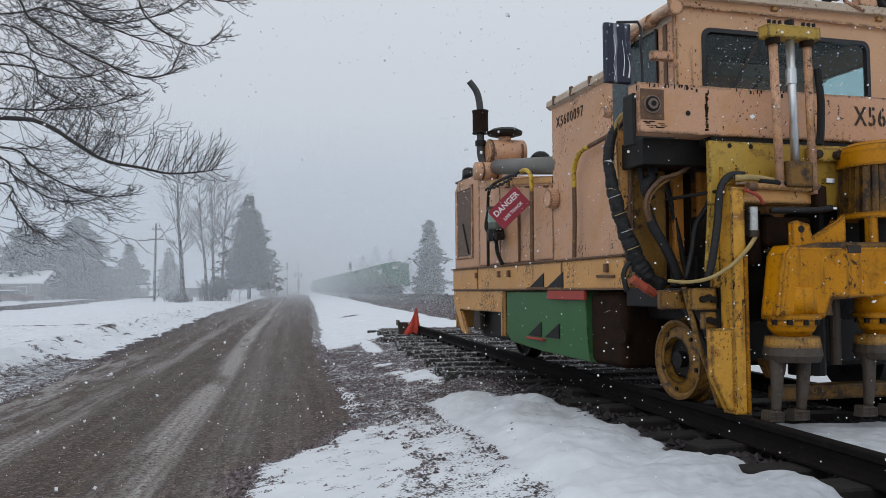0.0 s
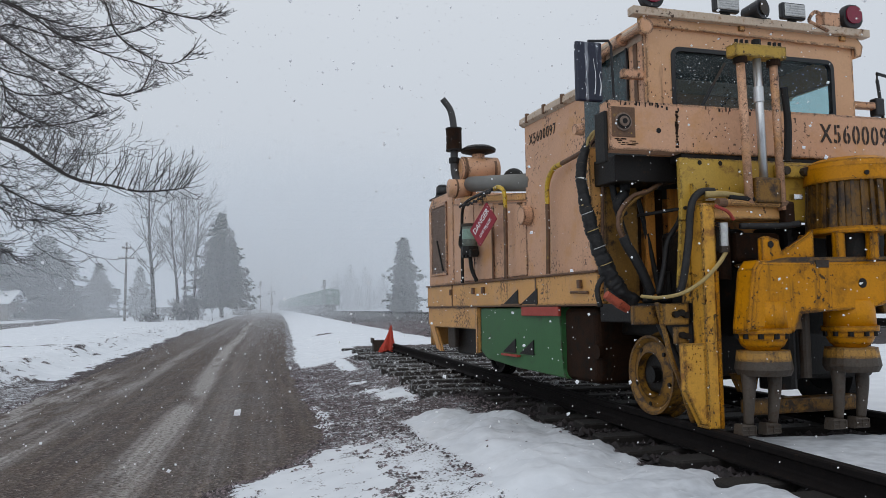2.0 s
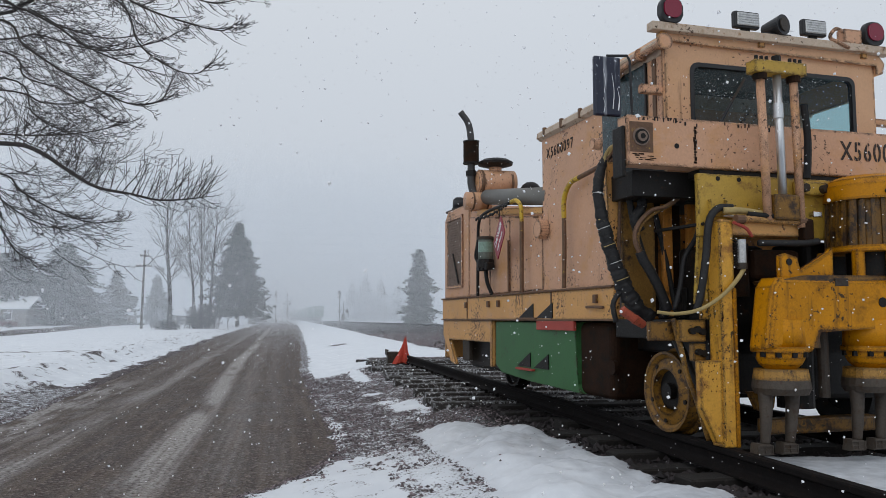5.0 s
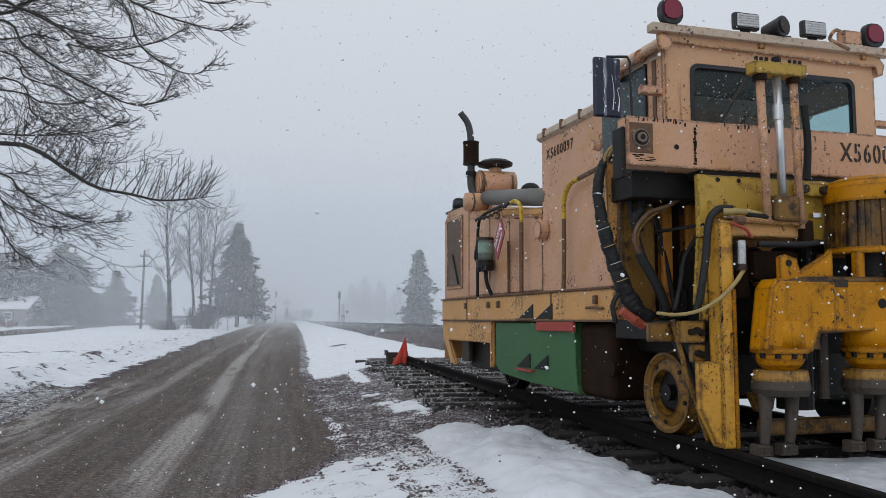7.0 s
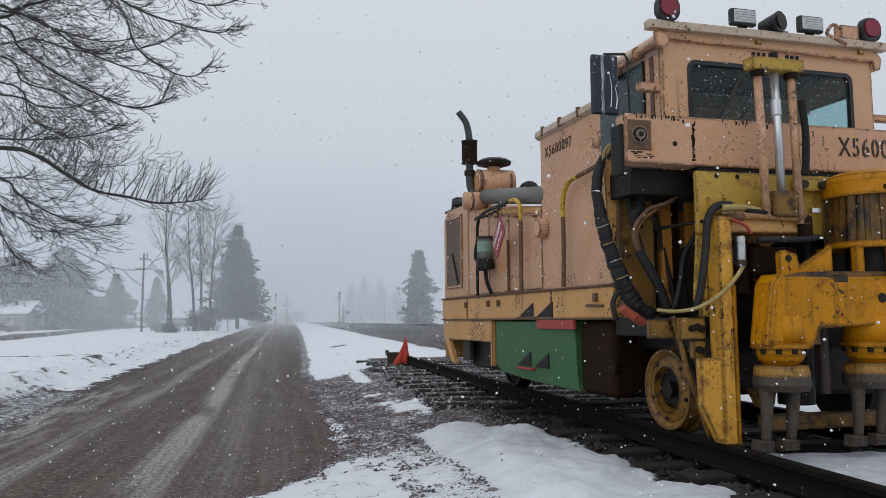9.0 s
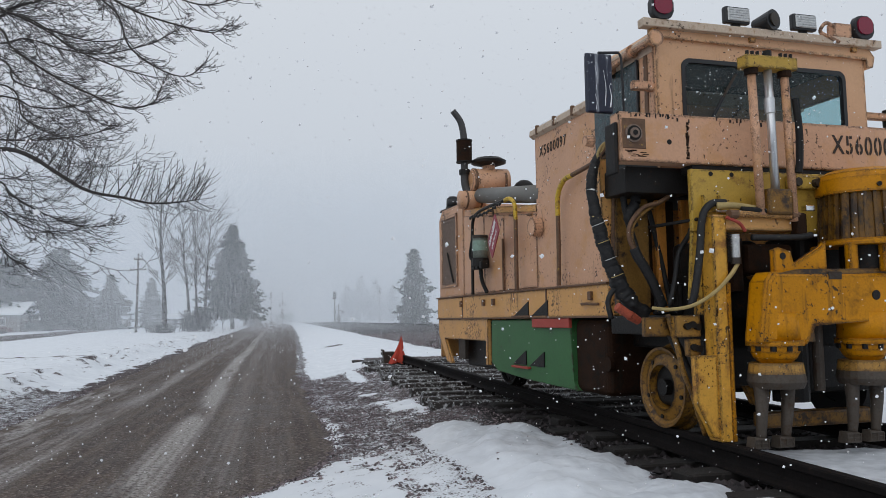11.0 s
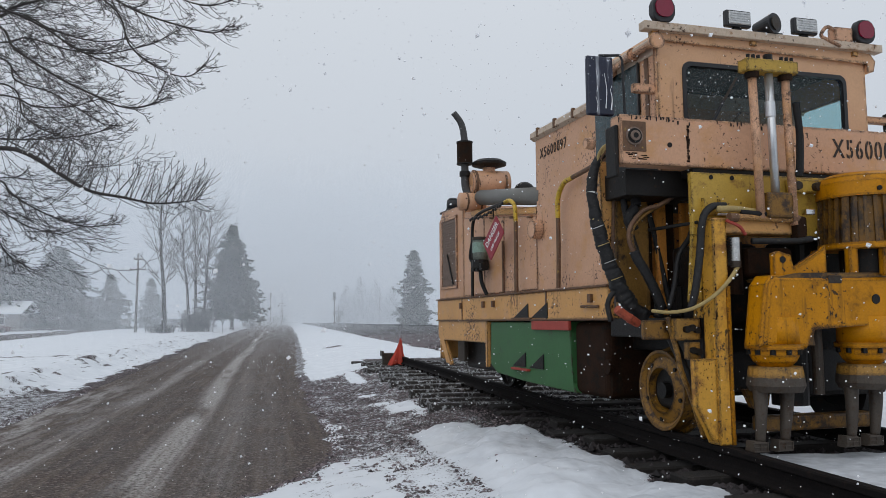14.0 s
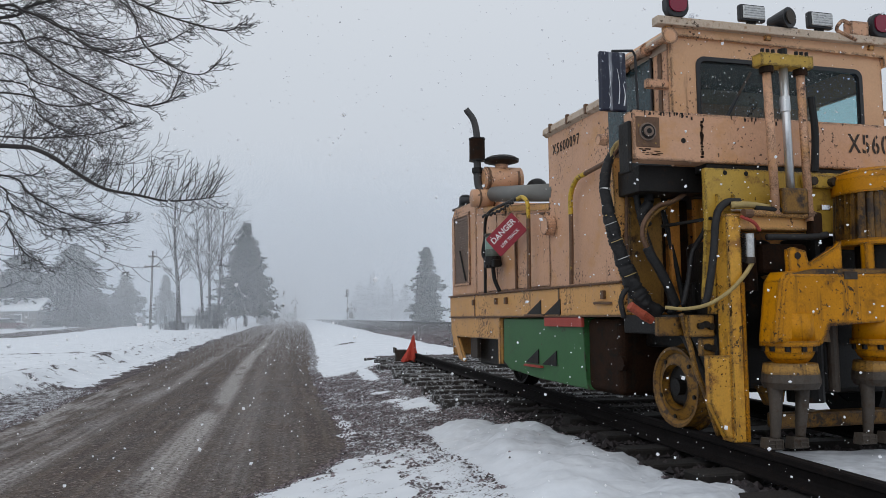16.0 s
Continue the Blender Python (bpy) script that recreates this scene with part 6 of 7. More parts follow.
def sprig(tubes, rr, start, way, length, r, depth, curl, fork=3):
    """A twig that bends towards the light and forks."""
    line, p, d = [start], start.copy(), way.normalized()
    n = 5
    for i in range(n):
        d = (d + Vector((0, 0, curl)) + Vector([rr.uniform(-0.16, 0.16) for _ in range(3)])).normalized()
        p = p + d * (length / n)
        line.append(p.copy())
    tubes.add(line, r, r * 0.4)
    if depth:
        for k in range(fork):
            i = rr.randint(1, n - 1)
            e = (line[i + 1] - line[i - 1]).normalized()
            side = Vector([rr.uniform(-1, 1) for _ in range(3)])
            sprig(tubes, rr, line[i], e * 0.9 + side * 0.75, length * rr.uniform(0.35, 0.6), r * 0.6, depth - 1, curl, fork)


def bough(tubes, rr, start, way, length, r, depth, lift):
    """A long twig that swings down and curves up to its tip, set with side twigs and short bud spurs."""
    n = max(5, int(length / 0.075))
    line, p, d = [start], start.copy(), way.normalized()
    for i in range(n):
        d = (d + Vector((0.012, 0, lift * (1.7 * i / n - 0.25) * 9 / max(9, n))) + Vector([rr.uniform(-0.055, 0.055) for _ in range(3)])).normalized()
        p = p + d * (length / n)
        line.append(p.copy())
    tubes.add(line, r, max(0.0026, r * 0.40))
    flip = rr.choice((-1, 1))
    for i in range(1, n):
        e = (line[i + 1] - line[i - 1]).normalized()
        flip = -flip
        across = Vector((-e.z, rr.uniform(-0.7, 0.7), e.x)) * flip
        if depth and rr.random() < (0.36 if depth > 1 else 0.26):
            bough(tubes, rr, line[i], e + across * rr.uniform(0.35, 0.8), length * (1.05 - 0.75 * i / n) * rr.uniform(0.4, 0.8), max(0.0034, r * 0.66), depth - 1, lift * 1.25)
        elif rr.random() < 0.5:
            bud = line[i] + (e * 0.7 + across * 0.8).normalized() * rr.uniform(0.015, 0.04)
            tubes.add([line[i], bud], 0.0024, 0.0034)


def near_tree():
    """The big bare tree beside the road, of which the outer limbs hang into view."""
    tree = tagged(new("bare_tree"), "large bare deciduous tree with drooping budded branches beside the road", "tree")
    rr = random.Random(21)
    foot = Vector((-7.6, 11.5, 0.1))
    top = [foot, foot + Vector((0.05, 0, 1.5)), foot + Vector((0.1, 0.1, 3.5)), foot + Vector((0.0, 0.1, 6.5)), foot + Vector((0.2, 0.0, 9.5))]
    part("trunk", hose(top, 0.34, sides=14, r2=0.12), M_BARK, tree, "", True)
    roots = bmesh.new()
    for k in range(6):
        a = k * math.tau / 6
        hose([foot + Vector((0.2 * math.cos(a), 0.2 * math.sin(a), 0.5)), foot + Vector((0.42 * math.cos(a), 0.42 * math.sin(a), 0.08)), foot + Vector((0.75 * math.cos(a), 0.75 * math.sin(a), -0.1))], 0.14, roots, r2=0.05)
    part("root_flare", roots, M_BARK, tree)
    fine = Tubes(3)
    # limbs: start height on the trunk, then across, depth, height
    limbs = (
        (3.0, 0.075, ((-3.75, 11.2, 3.50), (-3.2, 11.0, 3.40), (-2.75, 10.9, 3.12), (-2.38, 10.8, 2.90), (-1.92, 10.7, 2.80), (-1.58, 10.7, 2.735), (-1.22, 10.7, 2.76), (-0.98, 10.7, 2.80)), 0.9, 1.0),
        (2.6, 0.05, ((-3.85, 11.4, 3.15), (-3.4, 11.2, 2.88), (-2.95, 11.0, 2.62), (-2.50, 11.0, 2.46), (-2.12, 11.0, 2.48)), 0.2, 0.7),
        (4.0, 0.06, ((-3.8, 11.0, 5.1), (-3.3, 10.8, 4.7), (-2.75, 10.7, 4.33), (-2.3, 10.6, 4.1), (-1.95, 10.6, 3.96), (-1.6, 10.6, 4.02), (-1.45, 10.6, 4.3)), 0.25, 0.8),
        (5.0, 0.07, ((-3.6, 11.0, 6.2), (-2.5, 10.8, 5.72), (-2.1, 10.7, 5.42), (-1.75, 10.6, 5.22), (-1.3, 10.5, 5.06), (-0.85, 10.5, 4.98), (-0.65, 10.5, 5.1)), 0.3, 0.9),
        (4.6, 0.05, ((-3.4, 11.3, 6.0), (-2.25, 11.1, 5.5), (-1.95, 11.0, 4.9), (-1.55, 10.9, 4.58), (-1.2, 10.9, 4.5), (-0.95, 10.9, 4.7)), 0.3, 0.8),
        (3.6, 0.07, ((-3.85, 10.9, 5.25), (-3.4, 10.8, 5.20), (-2.95, 10.8, 5.0), (-2.55, 10.7, 4.72), (-2.0, 10.6, 4.48), (-1.6, 10.5, 4.35)), 0.2, 0.9),
        (5.6, 0.05, ((-3.0, 10.9, 6.4), (-1.75, 10.8, 5.8), (-1.3, 10.7, 5.5), (-0.85, 10.6, 5.4), (-0.3, 10.6, 5.65)), 0.3, 0.9),
        (4.2, 0.09, ((-3.9, 11.4, 5.3), (-3.5, 11.3, 5.45), (-2.9, 11.2, 5.62), (-2.2, 11.2, 5.8), (-1.5, 11.1, 6.1)), 0.3, 1.0),
        (3.1, 0.05, ((-3.8, 11.8, 3.75), (-3.2, 11.6, 3.72), (-2.6, 11.5, 3.78), (-2.15, 11.4, 3.90)), 0.5, 0.9),
        (3.8, 0.045, ((-3.8, 11.5, 5.0), (-3.3, 11.2, 5.0), (-2.8, 11.1, 4.85), (-2.3, 11.0, 4.78), (-1.7, 11.0, 4.95), (-1.3, 11.0, 5.2)), 0.3, 0.8),
        (3.3, 0.05, ((-3.9, 12.0, 4.6), (-3.5, 11.9, 4.1), (-3.1, 11.8, 3.85), (-2.7, 11.7, 3.75)), 0.3, 0.9),
        (2.4, 0.04, ((-3.95, 11.6, 2.7), (-3.7, 11.4, 2.45), (-3.45, 11.3, 2.1), (-3.2, 11.2, 1.95)), 0.2, 0.6),
        (2.8, 0.045, ((-3.9, 11.2, 3.0), (-3.55, 11.0, 2.72), (-3.15, 10.9, 2.45), (-2.8, 10.9, 2.35)), 0.2, 0.6),
        (3.5, 0.05, ((-3.9, 11.9, 4.4), (-3.3, 11.7, 4.2), (-2.8, 11.6, 4.2), (-2.3, 11.5, 4.35)), 0.3, 0.8),
        (4.4, 0.05, ((-3.9, 11.7, 4.9), (-3.5, 11.5, 4.5), (-3.0, 11.3, 4.3), (-2.6, 11.2, 4.05), (-2.2, 11.2, 3.8)), 0.25, 0.8),
        (4.9, 0.06, ((-3.8, 11.9, 5.6), (-3.1, 11.7, 5.3), (-2.5, 11.6, 5.15), (-2.0, 11.5, 5.2)), 0.25, 0.9),
    )
    for h, r, pts, curl, size in limbs:
        line = glide([foot + Vector((0.1, 0, h)), foot + Vector((1.6, 0, h + 0.5 * (pts[0][2] - h) + 0.2)), *pts], 7)
        part("limb", hose(line, r * (0.52 if curl > 0.6 else 0.36), sides=7, r2=0.006, straight=True), M_BARK, tree, "", True)
        n = len(line)
        for i in range(9, n - 1):
            q = i / n
            e = (line[i + 1] - line[i - 1]).normalized()
            at = line[i].lerp(line[i + 1], rr.random())
            if curl > 0.6:
                # upright candelabra twigs along the low limb
                for k in range(1 + i % 2):
                    way = Vector((rr.uniform(0.0, 0.6), rr.uniform(-0.4, 0.4), rr.uniform(0.7, 1.1)))
                    bough(fine, rr, at, way, rr.uniform(0.34, 0.80) * (1.1 - 0.30 * q), 0.0070, 1, 0.17)
                if i % 3 == 0:
                    bough(fine, rr, at, Vector((0.8, rr.uniform(-0.4, 0.4), -0.45)), rr.uniform(0.25, 0.5), 0.006, 1, 0.16)
            else:
                side = rr.choice((-1, 1)) * rr.uniform(0.3, 0.8)
                way = e + Vector((-e.z, rr.uniform(-0.7, 0.7), e.x)) * side + Vector((0.15, 0, -0.25))
                bough(fine, rr, at, way, size * rr.uniform(0.55, 1.0) * (1.2 - 0.85 * q), 0.0066, 2, 0.20)
        bough(fine, rr, line[-1], line[-1] - line[-2], 0.22, 0.006, 1, 0.2)
    for k in range(75):
        p = Vector((rr.uniform(-4.6, -2.9), rr.uniform(11.0, 13.2), 0))
        p.z = rr.uniform(2.2, 6.2)
        bough(fine, rr, p, Vector((rr.uniform(0.3, 1), rr.uniform(-0.5, 0.5), rr.uniform(-0.9, 0.1))), rr.uniform(0.8, 1.5), 0.0060, 2, 0.16)
    fine.make("twig_crown", M_TWIG, tree, "dense thin dark twigs", "stuff")


near_tree()


def bare_tree(x, y, z, height, spread, seed, stems=1, label="tall bare deciduous tree in the haze"):
    """Distant leafless tree: stems, limbs and fine twigs."""
    tree = tagged(new("bare_tree"), label, "tree", "distant bare trees")
    rr = random.Random(seed)
    twigs = Tubes(3)
    for s in range(stems):
        ox = (s - (stems - 1) / 2) * 0.7
        lean = rr.uniform(-0.04, 0.04) + ox * 0.05
        line = glide([Vector((x + ox, y, z - 0.2)), Vector((x + ox + lean * height * 0.3, y, z + height * 0.33)), Vector((x + ox + lean * height * 0.7 + rr.uniform(-.2, .2), y, z + height * 0.66)), Vector((x + ox + lean * height, y, z + height))], 6)
        part("trunk", hose(line, 0.27 if stems == 1 else 0.19, sides=8, r2=0.03, straight=True), M_BARK, tree, "", True)
        for i in range(6, len(line) - 1):
            for k in range(2):
                a = rr.uniform(0, math.tau)
                way = Vector((math.cos(a), math.sin(a) * 0.6, rr.uniform(0.7, 1.7)))
                length = spread * rr.uniform(0.6, 1.25) * (0.75 + 0.5 * math.sin(math.pi * i / len(line)))
                sprig(twigs, rr, line[i].copy(), way, length, 0.055 * (1.1 - 0.7 * i / len(line)), 3, 0.06, 3)
    twigs.make("crown", M_TWIG, tree, "", "stuff")


def conifer(x, y, z, height, width, seed, label, bare=0.06, gaps=0.1, count=46, blunt=0.8, ragged=0.22):
    """Spruce or pine: trunk and whorls of drooping branches set with needle clumps."""
    tree = tagged(new("conifer"), label, "tree", "distant conifers")
    rr = random.Random(seed)
    part("trunk", rod((x, y, z - 0.2), (x, y, z + height), 0.02 * height, 0.02, 8), M_BARK, tree)
    co, faces = [], []
    for level in range(count):
        q = bare + (1 - bare) * level / count
        reach = width * (1 - q) ** blunt * (1 + rr.uniform(-1.2, 0.9) * ragged) + 0.12
        lobe = rr.uniform(0, math.tau)
        for b in range(rr.randint(8, 12)):
            if rr.random() < gaps:
                continue
            a = rr.uniform(0, math.tau)
            long = reach * rr.uniform(0.70, 1.10) * (1 + ragged * math.cos(a * 2 + lobe))
            m = max(3, int(long / 0.26))
            for i in range(m):
                f = (i + 0.6) / m
                sag = -0.28 * long * f ** 1.5 + 0.10 * long * f ** 4
                c = Vector((x + math.cos(a) * long * f, y + math.sin(a) * long * f, z + height * q + sag + rr.uniform(-0.02, 0.02) * height))
                for k in range(2):
                    s = rr.uniform(0.20, 0.42) * (0.75 + 0.05 * height / 3)
                    base = len(co)
                    for j in range(3):
                        t = rr.uniform(0, math.tau)
                        co.append((c.x + s * math.cos(t) * 1.1 + rr.uniform(-.08, .08), c.y + s * math.sin(t), c.z + rr.uniform(-0.75, 0.35) * s))
                    co.append((c.x + rr.uniform(-.1, .1), c.y + rr.uniform(-.1, .1), c.z + s * 0.45))
                    faces += [(base, base + 1, base + 2), (base, base + 1, base + 3), (base + 1, base + 2, base + 3)]
    me = bpy.data.meshes.new("crown")
    me.from_pydata(co, [], faces)
    me.materials.append(M_NEEDLE)
    new("crown", me).parent = tree


bare_tree(-10.2, 78, 0.1, 12.5, 3.2, 31)
bare_tree(-8.3, 88, 0.1, 12.6, 3.0, 32, 3, "clump of slender bare trees in the haze")
conifer(-5.9, 112, 0.2, 14.2, 4.9, 41, "dense dark spruce with snow-flecked drooping branches", 0.15, 0.05, 60, 0.72, 0.20)
conifer(20.4, 118, 0.3, 11.4, 3.1, 42, "ragged dark pine beyond the main line", 0.06, 0.15, 44, 0.55, 0.30)
conifer(-31.0, 124, 0.1, 12.2, 6.6, 43, "broad dark conifer beside a house", 0.0, 0.02, 44, 0.5, 0.15)
conifer(-36.0, 118, 0.1, 10.6, 6.2, 44, "broad dark conifer beside a house", 0.0, 0.02, 40, 0.45, 0.15)
conifer(-27.0, 140, 0.1, 9.2, 4.6, 45, "low dark conifer in the haze", 0.0, 0.04, 30)
conifer(-30.5, 160, 0.2, 7.6, 3.6, 46, "pointed conifer far off in the haze", 0.0, 0.05, 30)
conifer(-22.0, 150, 0.2, 9.0, 3.4, 51, "pointed conifer far off in the haze", 0.0, 0.05, 30)
for k, (x, y, h, w) in enumerate(((27.0, 312, 15, 6.5), (33.0, 318, 19, 7.5), (40.0, 325, 18, 7.0), (46.0, 318, 15, 7.0))):
    conifer(x, y, 0.2, h, w, 60 + k, "pale distant tree almost lost in the haze", 0.0, 0.05, 30)


def thicket(x, y, w, h, seed):
    bush = tagged(new("bush"), "low leafless thicket at the foot of the trees", "bush")
    rr = random.Random(seed)
    twigs = Tubes(3)
    for k in range(90):
        p = Vector((x + rr.gauss(0, w * 0.4), y + rr.uniform(-1, 1), 0.05))
        sprig(twigs, rr, p, Vector((rr.uniform(-0.5, 0.5), rr.uniform(-0.4, 0.4), 1)), h * rr.uniform(0.5, 1.0), 0.035, 2, 0.05, 4)
    twigs.make("stem", M_TWIG, bush, "", "stuff")


thicket(-8.0, 85, 2.0, 2.2, 71)
thicket(-10.6, 79, 1.2, 0.9, 72)


# ---------- poles and signals ----------
M_POLE = mat("grey_weathered_pole", (0.11, 0.10, 0.09), 0.8, vary=0.25, scale=2)


def utility_pole(x, y, h, lean, label):
    pole = tagged(new("utility_pole"), label, "utility pole")
    part("post", rod((x, y, -0.1), (x + lean, y, h), 0.14, 0.09, 10), M_POLE, pole)
    for f, w in ((0.80, 0.78), (0.925, 0.42)):
        c = x + lean * f
        arm = part("cross_arm", box((c - w, y - 0.06, h * f - 0.06), (c + w, y + 0.06, h * f + 0.06), 0.01), M_POLE, pole)
        for dx in (-0.9, -0.5, 0.5, 0.9):
            part("insulator", rod((c + dx * w, y, h * f + 0.06), (c + dx * w, y, h * f + 0.2), 0.035, sides=6), M_POLE, arm)


utility_pole(-13.9, 85, 8.2, 0.12, "leaning wooden utility pole with two cross arms")
utility_pole(28.1, 220, 10.4, 0.1, "faint wooden utility pole far off")


def rail_signal(x, y, h, crossing, label):
    sig = tagged(new("rail_signal"), label, "rail signal", "line-side signals")
    part("mast", rod((x, y, 0), (x, y, h), 0.11, 0.09, 10), M_POLE, sig)
    if crossing:
        part("cross_arm", box((x - 0.9, y - 0.05, h * 0.68), (x + 0.9, y + 0.05, h * 0.71), 0.01), M_POLE, sig)
        for s in (-1, 1):
            part("lamp", rod((x + s * 0.75, y - 0.12, h * 0.62), (x + s * 0.75, y + 0.12, h * 0.62), 0.3, sides=14), M_BLACK, sig)
        part("control_box", box((x - 0.35, y - 0.25, h * 0.25), (x + 0.35, y + 0.25, h * 0.5), 0.03), M_POLE, sig)
    else:
        head = part("signal_head", box((x - 0.28, y - 0.2, h - 1.3), (x + 0.28, y + 0.2, h + 0.1), 0.1, segs=3), M_BLACK, sig)
        for k in range(3):
            part("lamp_hood", rod((x, y - 0.35, h - 0.15 - k * 0.42), (x, y - 0.2, h - 0.15 - k * 0.42), 0.15, sides=12), M_BLACK, head)
        part("bracket", box((x - 0.5, y - 0.06, h * 0.80), (x, y + 0.06, h * 0.83), 0.01), M_POLE, sig)
        part("base_cabinet", box((x - 0.25, y - 0.25, 0), (x + 0.25, y + 0.25, 0.9), 0.03), M_POLE, sig)


rail_signal(-1.4, 210, 8.4, False, "tall line-side signal mast with dark head")
rail_signal(1.5, 215, 8.4, True, "crossing signal with two round lamps")
rail_signal(10.7, 150, 6.4, False, "line-side signal mast beside the main track")
rail_signal(11.6, 152, 4.2, True, "low crossing signal beside the main track")

# ---------- buildings and a parked car ----------
M_SIDING = mat("weathered_house_siding", (0.20, 0.19, 0.18), 0.8, vary=0.2, scale=1.0)
M_DOORPAINT = mat("dark_window_glass", (0.03, 0.035, 0.04), 0.3, vary=0.2)


def cottage(x, y, w, d, eave, ridge, label):
    """Gabled house with snow on the roof, chimney, door and windows."""
    home = tagged(new("house"), label, "house", "houses over the fields")
    part("wall", slab([(x - w / 2, -0.1), (x + w / 2, -0.1), (x + w / 2, eave), (x - w / 2, eave)], y, y + d), M_SIDING, home)
    for yy in (y + 0.02, y + d - 0.22):
        part("gable", slab([(yy, eave), (yy + 0.2, eave), (yy + 0.2, eave + 0.02), (yy, eave + 0.02)], x - w / 2, x + w / 2, plane="yz"), M_SIDING, home)
    roof = part("roof", slab([(y - 0.5, eave - 0.1), (y + d / 2, ridge), (y + d + 0.5, eave - 0.1), (y + d + 0.5, eave + 0.1), (y + d / 2, ridge + 0.22), (y - 0.5, eave + 0.1)], x - w / 2 - 0.4, x + w / 2 + 0.4, plane="yz"), M_SNOW, home, "snow-covered pitched roof")
    part("chimney", box((x + w * 0.2, y + d * 0.5, ridge - 0.3), (x + w * 0.2 + 0.5, y + d * 0.5 + 0.5, ridge + 0.8), 0.02), M_SIDING, roof)
    for fx in (-0.3, 0.28):
        win = part("window", box((x + fx * w - 0.5, y - 0.03, eave * 0.4), (x + fx * w + 0.5, y + 0.02, eave * 0.82), 0.01), M_WHITE, home)
        part("pane", box((x + fx * w - 0.42, y - 0.04, eave * 0.44), (x + fx * w + 0.42, y - 0.028, eave * 0.78)), M_DOORPAINT, win)
    part("door", box((x - 0.45, y - 0.04, 0), (x + 0.45, y + 0.02, 2.0 if eave > 2.1 else eave * 0.85), 0.01), M_DOORPAINT, home)


cottage(-37.5, 112, 10.0, 8, 2.5, 4.0, "low grey house with a snowy roof among conifers")
cottage(-5.0, 172, 3.8, 5, 1.9, 2.6, "small grey shed at the road's end")
cottage(-26.8, 140, 4.6, 5, 1.9, 2.7, "low house with snowy roof far over the fields")
cottage(-18.0, 150, 7.0, 5, 1.9, 2.6, "low house with snowy roof far over the fields")


M_CARPAINT = mat("dull_maroon_car_paint", (0.10, 0.028, 0.028), 0.4, vary=0.2, second=(0.4, 0.4, 0.42), amount=0.3)


def parked_car(x, y, turn):
    car = tagged(new("parked_car"), "dull red parked car dusted with snow", "car")
    car.matrix_basis = pose(x, y, 0.02, 0, 0, turn)
    part("body", slab([(-2.1, 0.35), (2.1, 0.35), (2.15, 0.75), (1.2, 0.92), (-2.0, 0.95), (-2.15, 0.7)], -0.85, 0.85, bevel=0.06), M_CARPAINT, car)
    part("cabin", slab([(-1.7, 0.92), (0.95, 0.9), (0.35, 1.42), (-1.25, 1.42)], -0.74, 0.74, bevel=0.06), M_DOORPAINT, car)
    part("roof_snow", slab([(-1.25, 1.40), (0.35, 1.40), (0.25, 1.50), (-1.15, 1.50)], -0.72, 0.72, bevel=0.03), M_SNOW, car)
    for wx in (-1.35, 1.35):
        for wy in (-0.86, 0.66):
            wheel = part("wheel", rod((wx, wy, 0.32), (wx, wy + 0.2, 0.32), 0.32, sides=18), M_RUBBER, car)
            part("rim", rod((wx, wy - 0.01, 0.32), (wx, wy + 0.21, 0.32), 0.19, sides=14), M_STEEL, wheel)


parked_car(-31.5, 98, 12)


# ---------- loose stones ----------
def scatter(name, count, seed, spot, size, material, label):
    rr = np.random.RandomState(seed)
    co, faces = [], []
    octa = np.array([(1, 0, 0), (-1, 0, 0), (0, 1, 0), (0, -1, 0), (0, 0, 1), (0, 0, -1)], float)
    tri = np.array([(0, 2, 4), (2, 1, 4), (1, 3, 4), (3, 0, 4), (2, 0, 5), (1, 2, 5), (3, 1, 5), (0, 3, 5)])
    xy = spot(rr, count)
    z = lie(xy[:, 0], xy[:, 1])[0]
    n = len(xy)
    s = size[0] + (size[1] - size[0]) * rr.rand(n, 1) ** 2.2
    ang = rr.rand(n) * 6.28
    v = octa[None] * (0.7 + 0.6 * rr.rand(n, 6, 3)) * s[:, :, None] * np.array([1.1, 1.0, 0.75]) + rr.uniform(-0.25, 0.25, (n, 6, 3)) * s[:, :, None]
    c, q = np.cos(ang)[:, None], np.sin(ang)[:, None]
    v = np.stack([v[..., 0] * c - v[..., 1] * q, v[..., 0] * q + v[..., 1] * c, v[..., 2]], -1)
    v += np.concatenate([xy, (z + s[:, 0] * 0.25)[:, None]], 1)[:, None]
    f = (tri[None] + 6 * np.arange(n)[:, None, None]).reshape(-1, 3)
    me = bpy.data.meshes.new(name)
    me.from_pydata(v.reshape(-1, 3).tolist(), [], f.tolist())
    me.materials.append(material)
    tagged(new(name, me), label, "gravel", kind="stuff")


def island_stone(name, base):
    m = mat(name, base, 0.8, vary=0.3, scale=20, bump=0.2)
    n, l = m.node_tree.nodes, m.node_tree.links
    b = n["Principled BSDF"]
    old = b.inputs["Base Color"].links[0].from_socket
    geo = n.new("ShaderNodeNewGeometry")
    ramp = n.new("ShaderNodeValToRGB")
    ramp.color_ramp.elements[0].color, ramp.color_ramp.elements[1].color = (0.30, 0.29, 0.30, 1), (1.5, 1.46, 1.5, 1)
    l.new(geo.outputs["Random Per Island"], ramp.inputs["Fac"])
    mul = n.new("ShaderNodeMix")
    mul.data_type, mul.blend_type = "RGBA", "MULTIPLY"
    mul.inputs["Factor"].default_value = 1.0
    l.new(old, mul.inputs["A"])
    l.new(ramp.outputs["Color"], mul.inputs["B"])
    l.new(mul.outputs["Result"], b.inputs["Base Color"])
    return m


M_STONE = island_stone("dark_crushed_stone", (0.175, 0.148, 0.152))
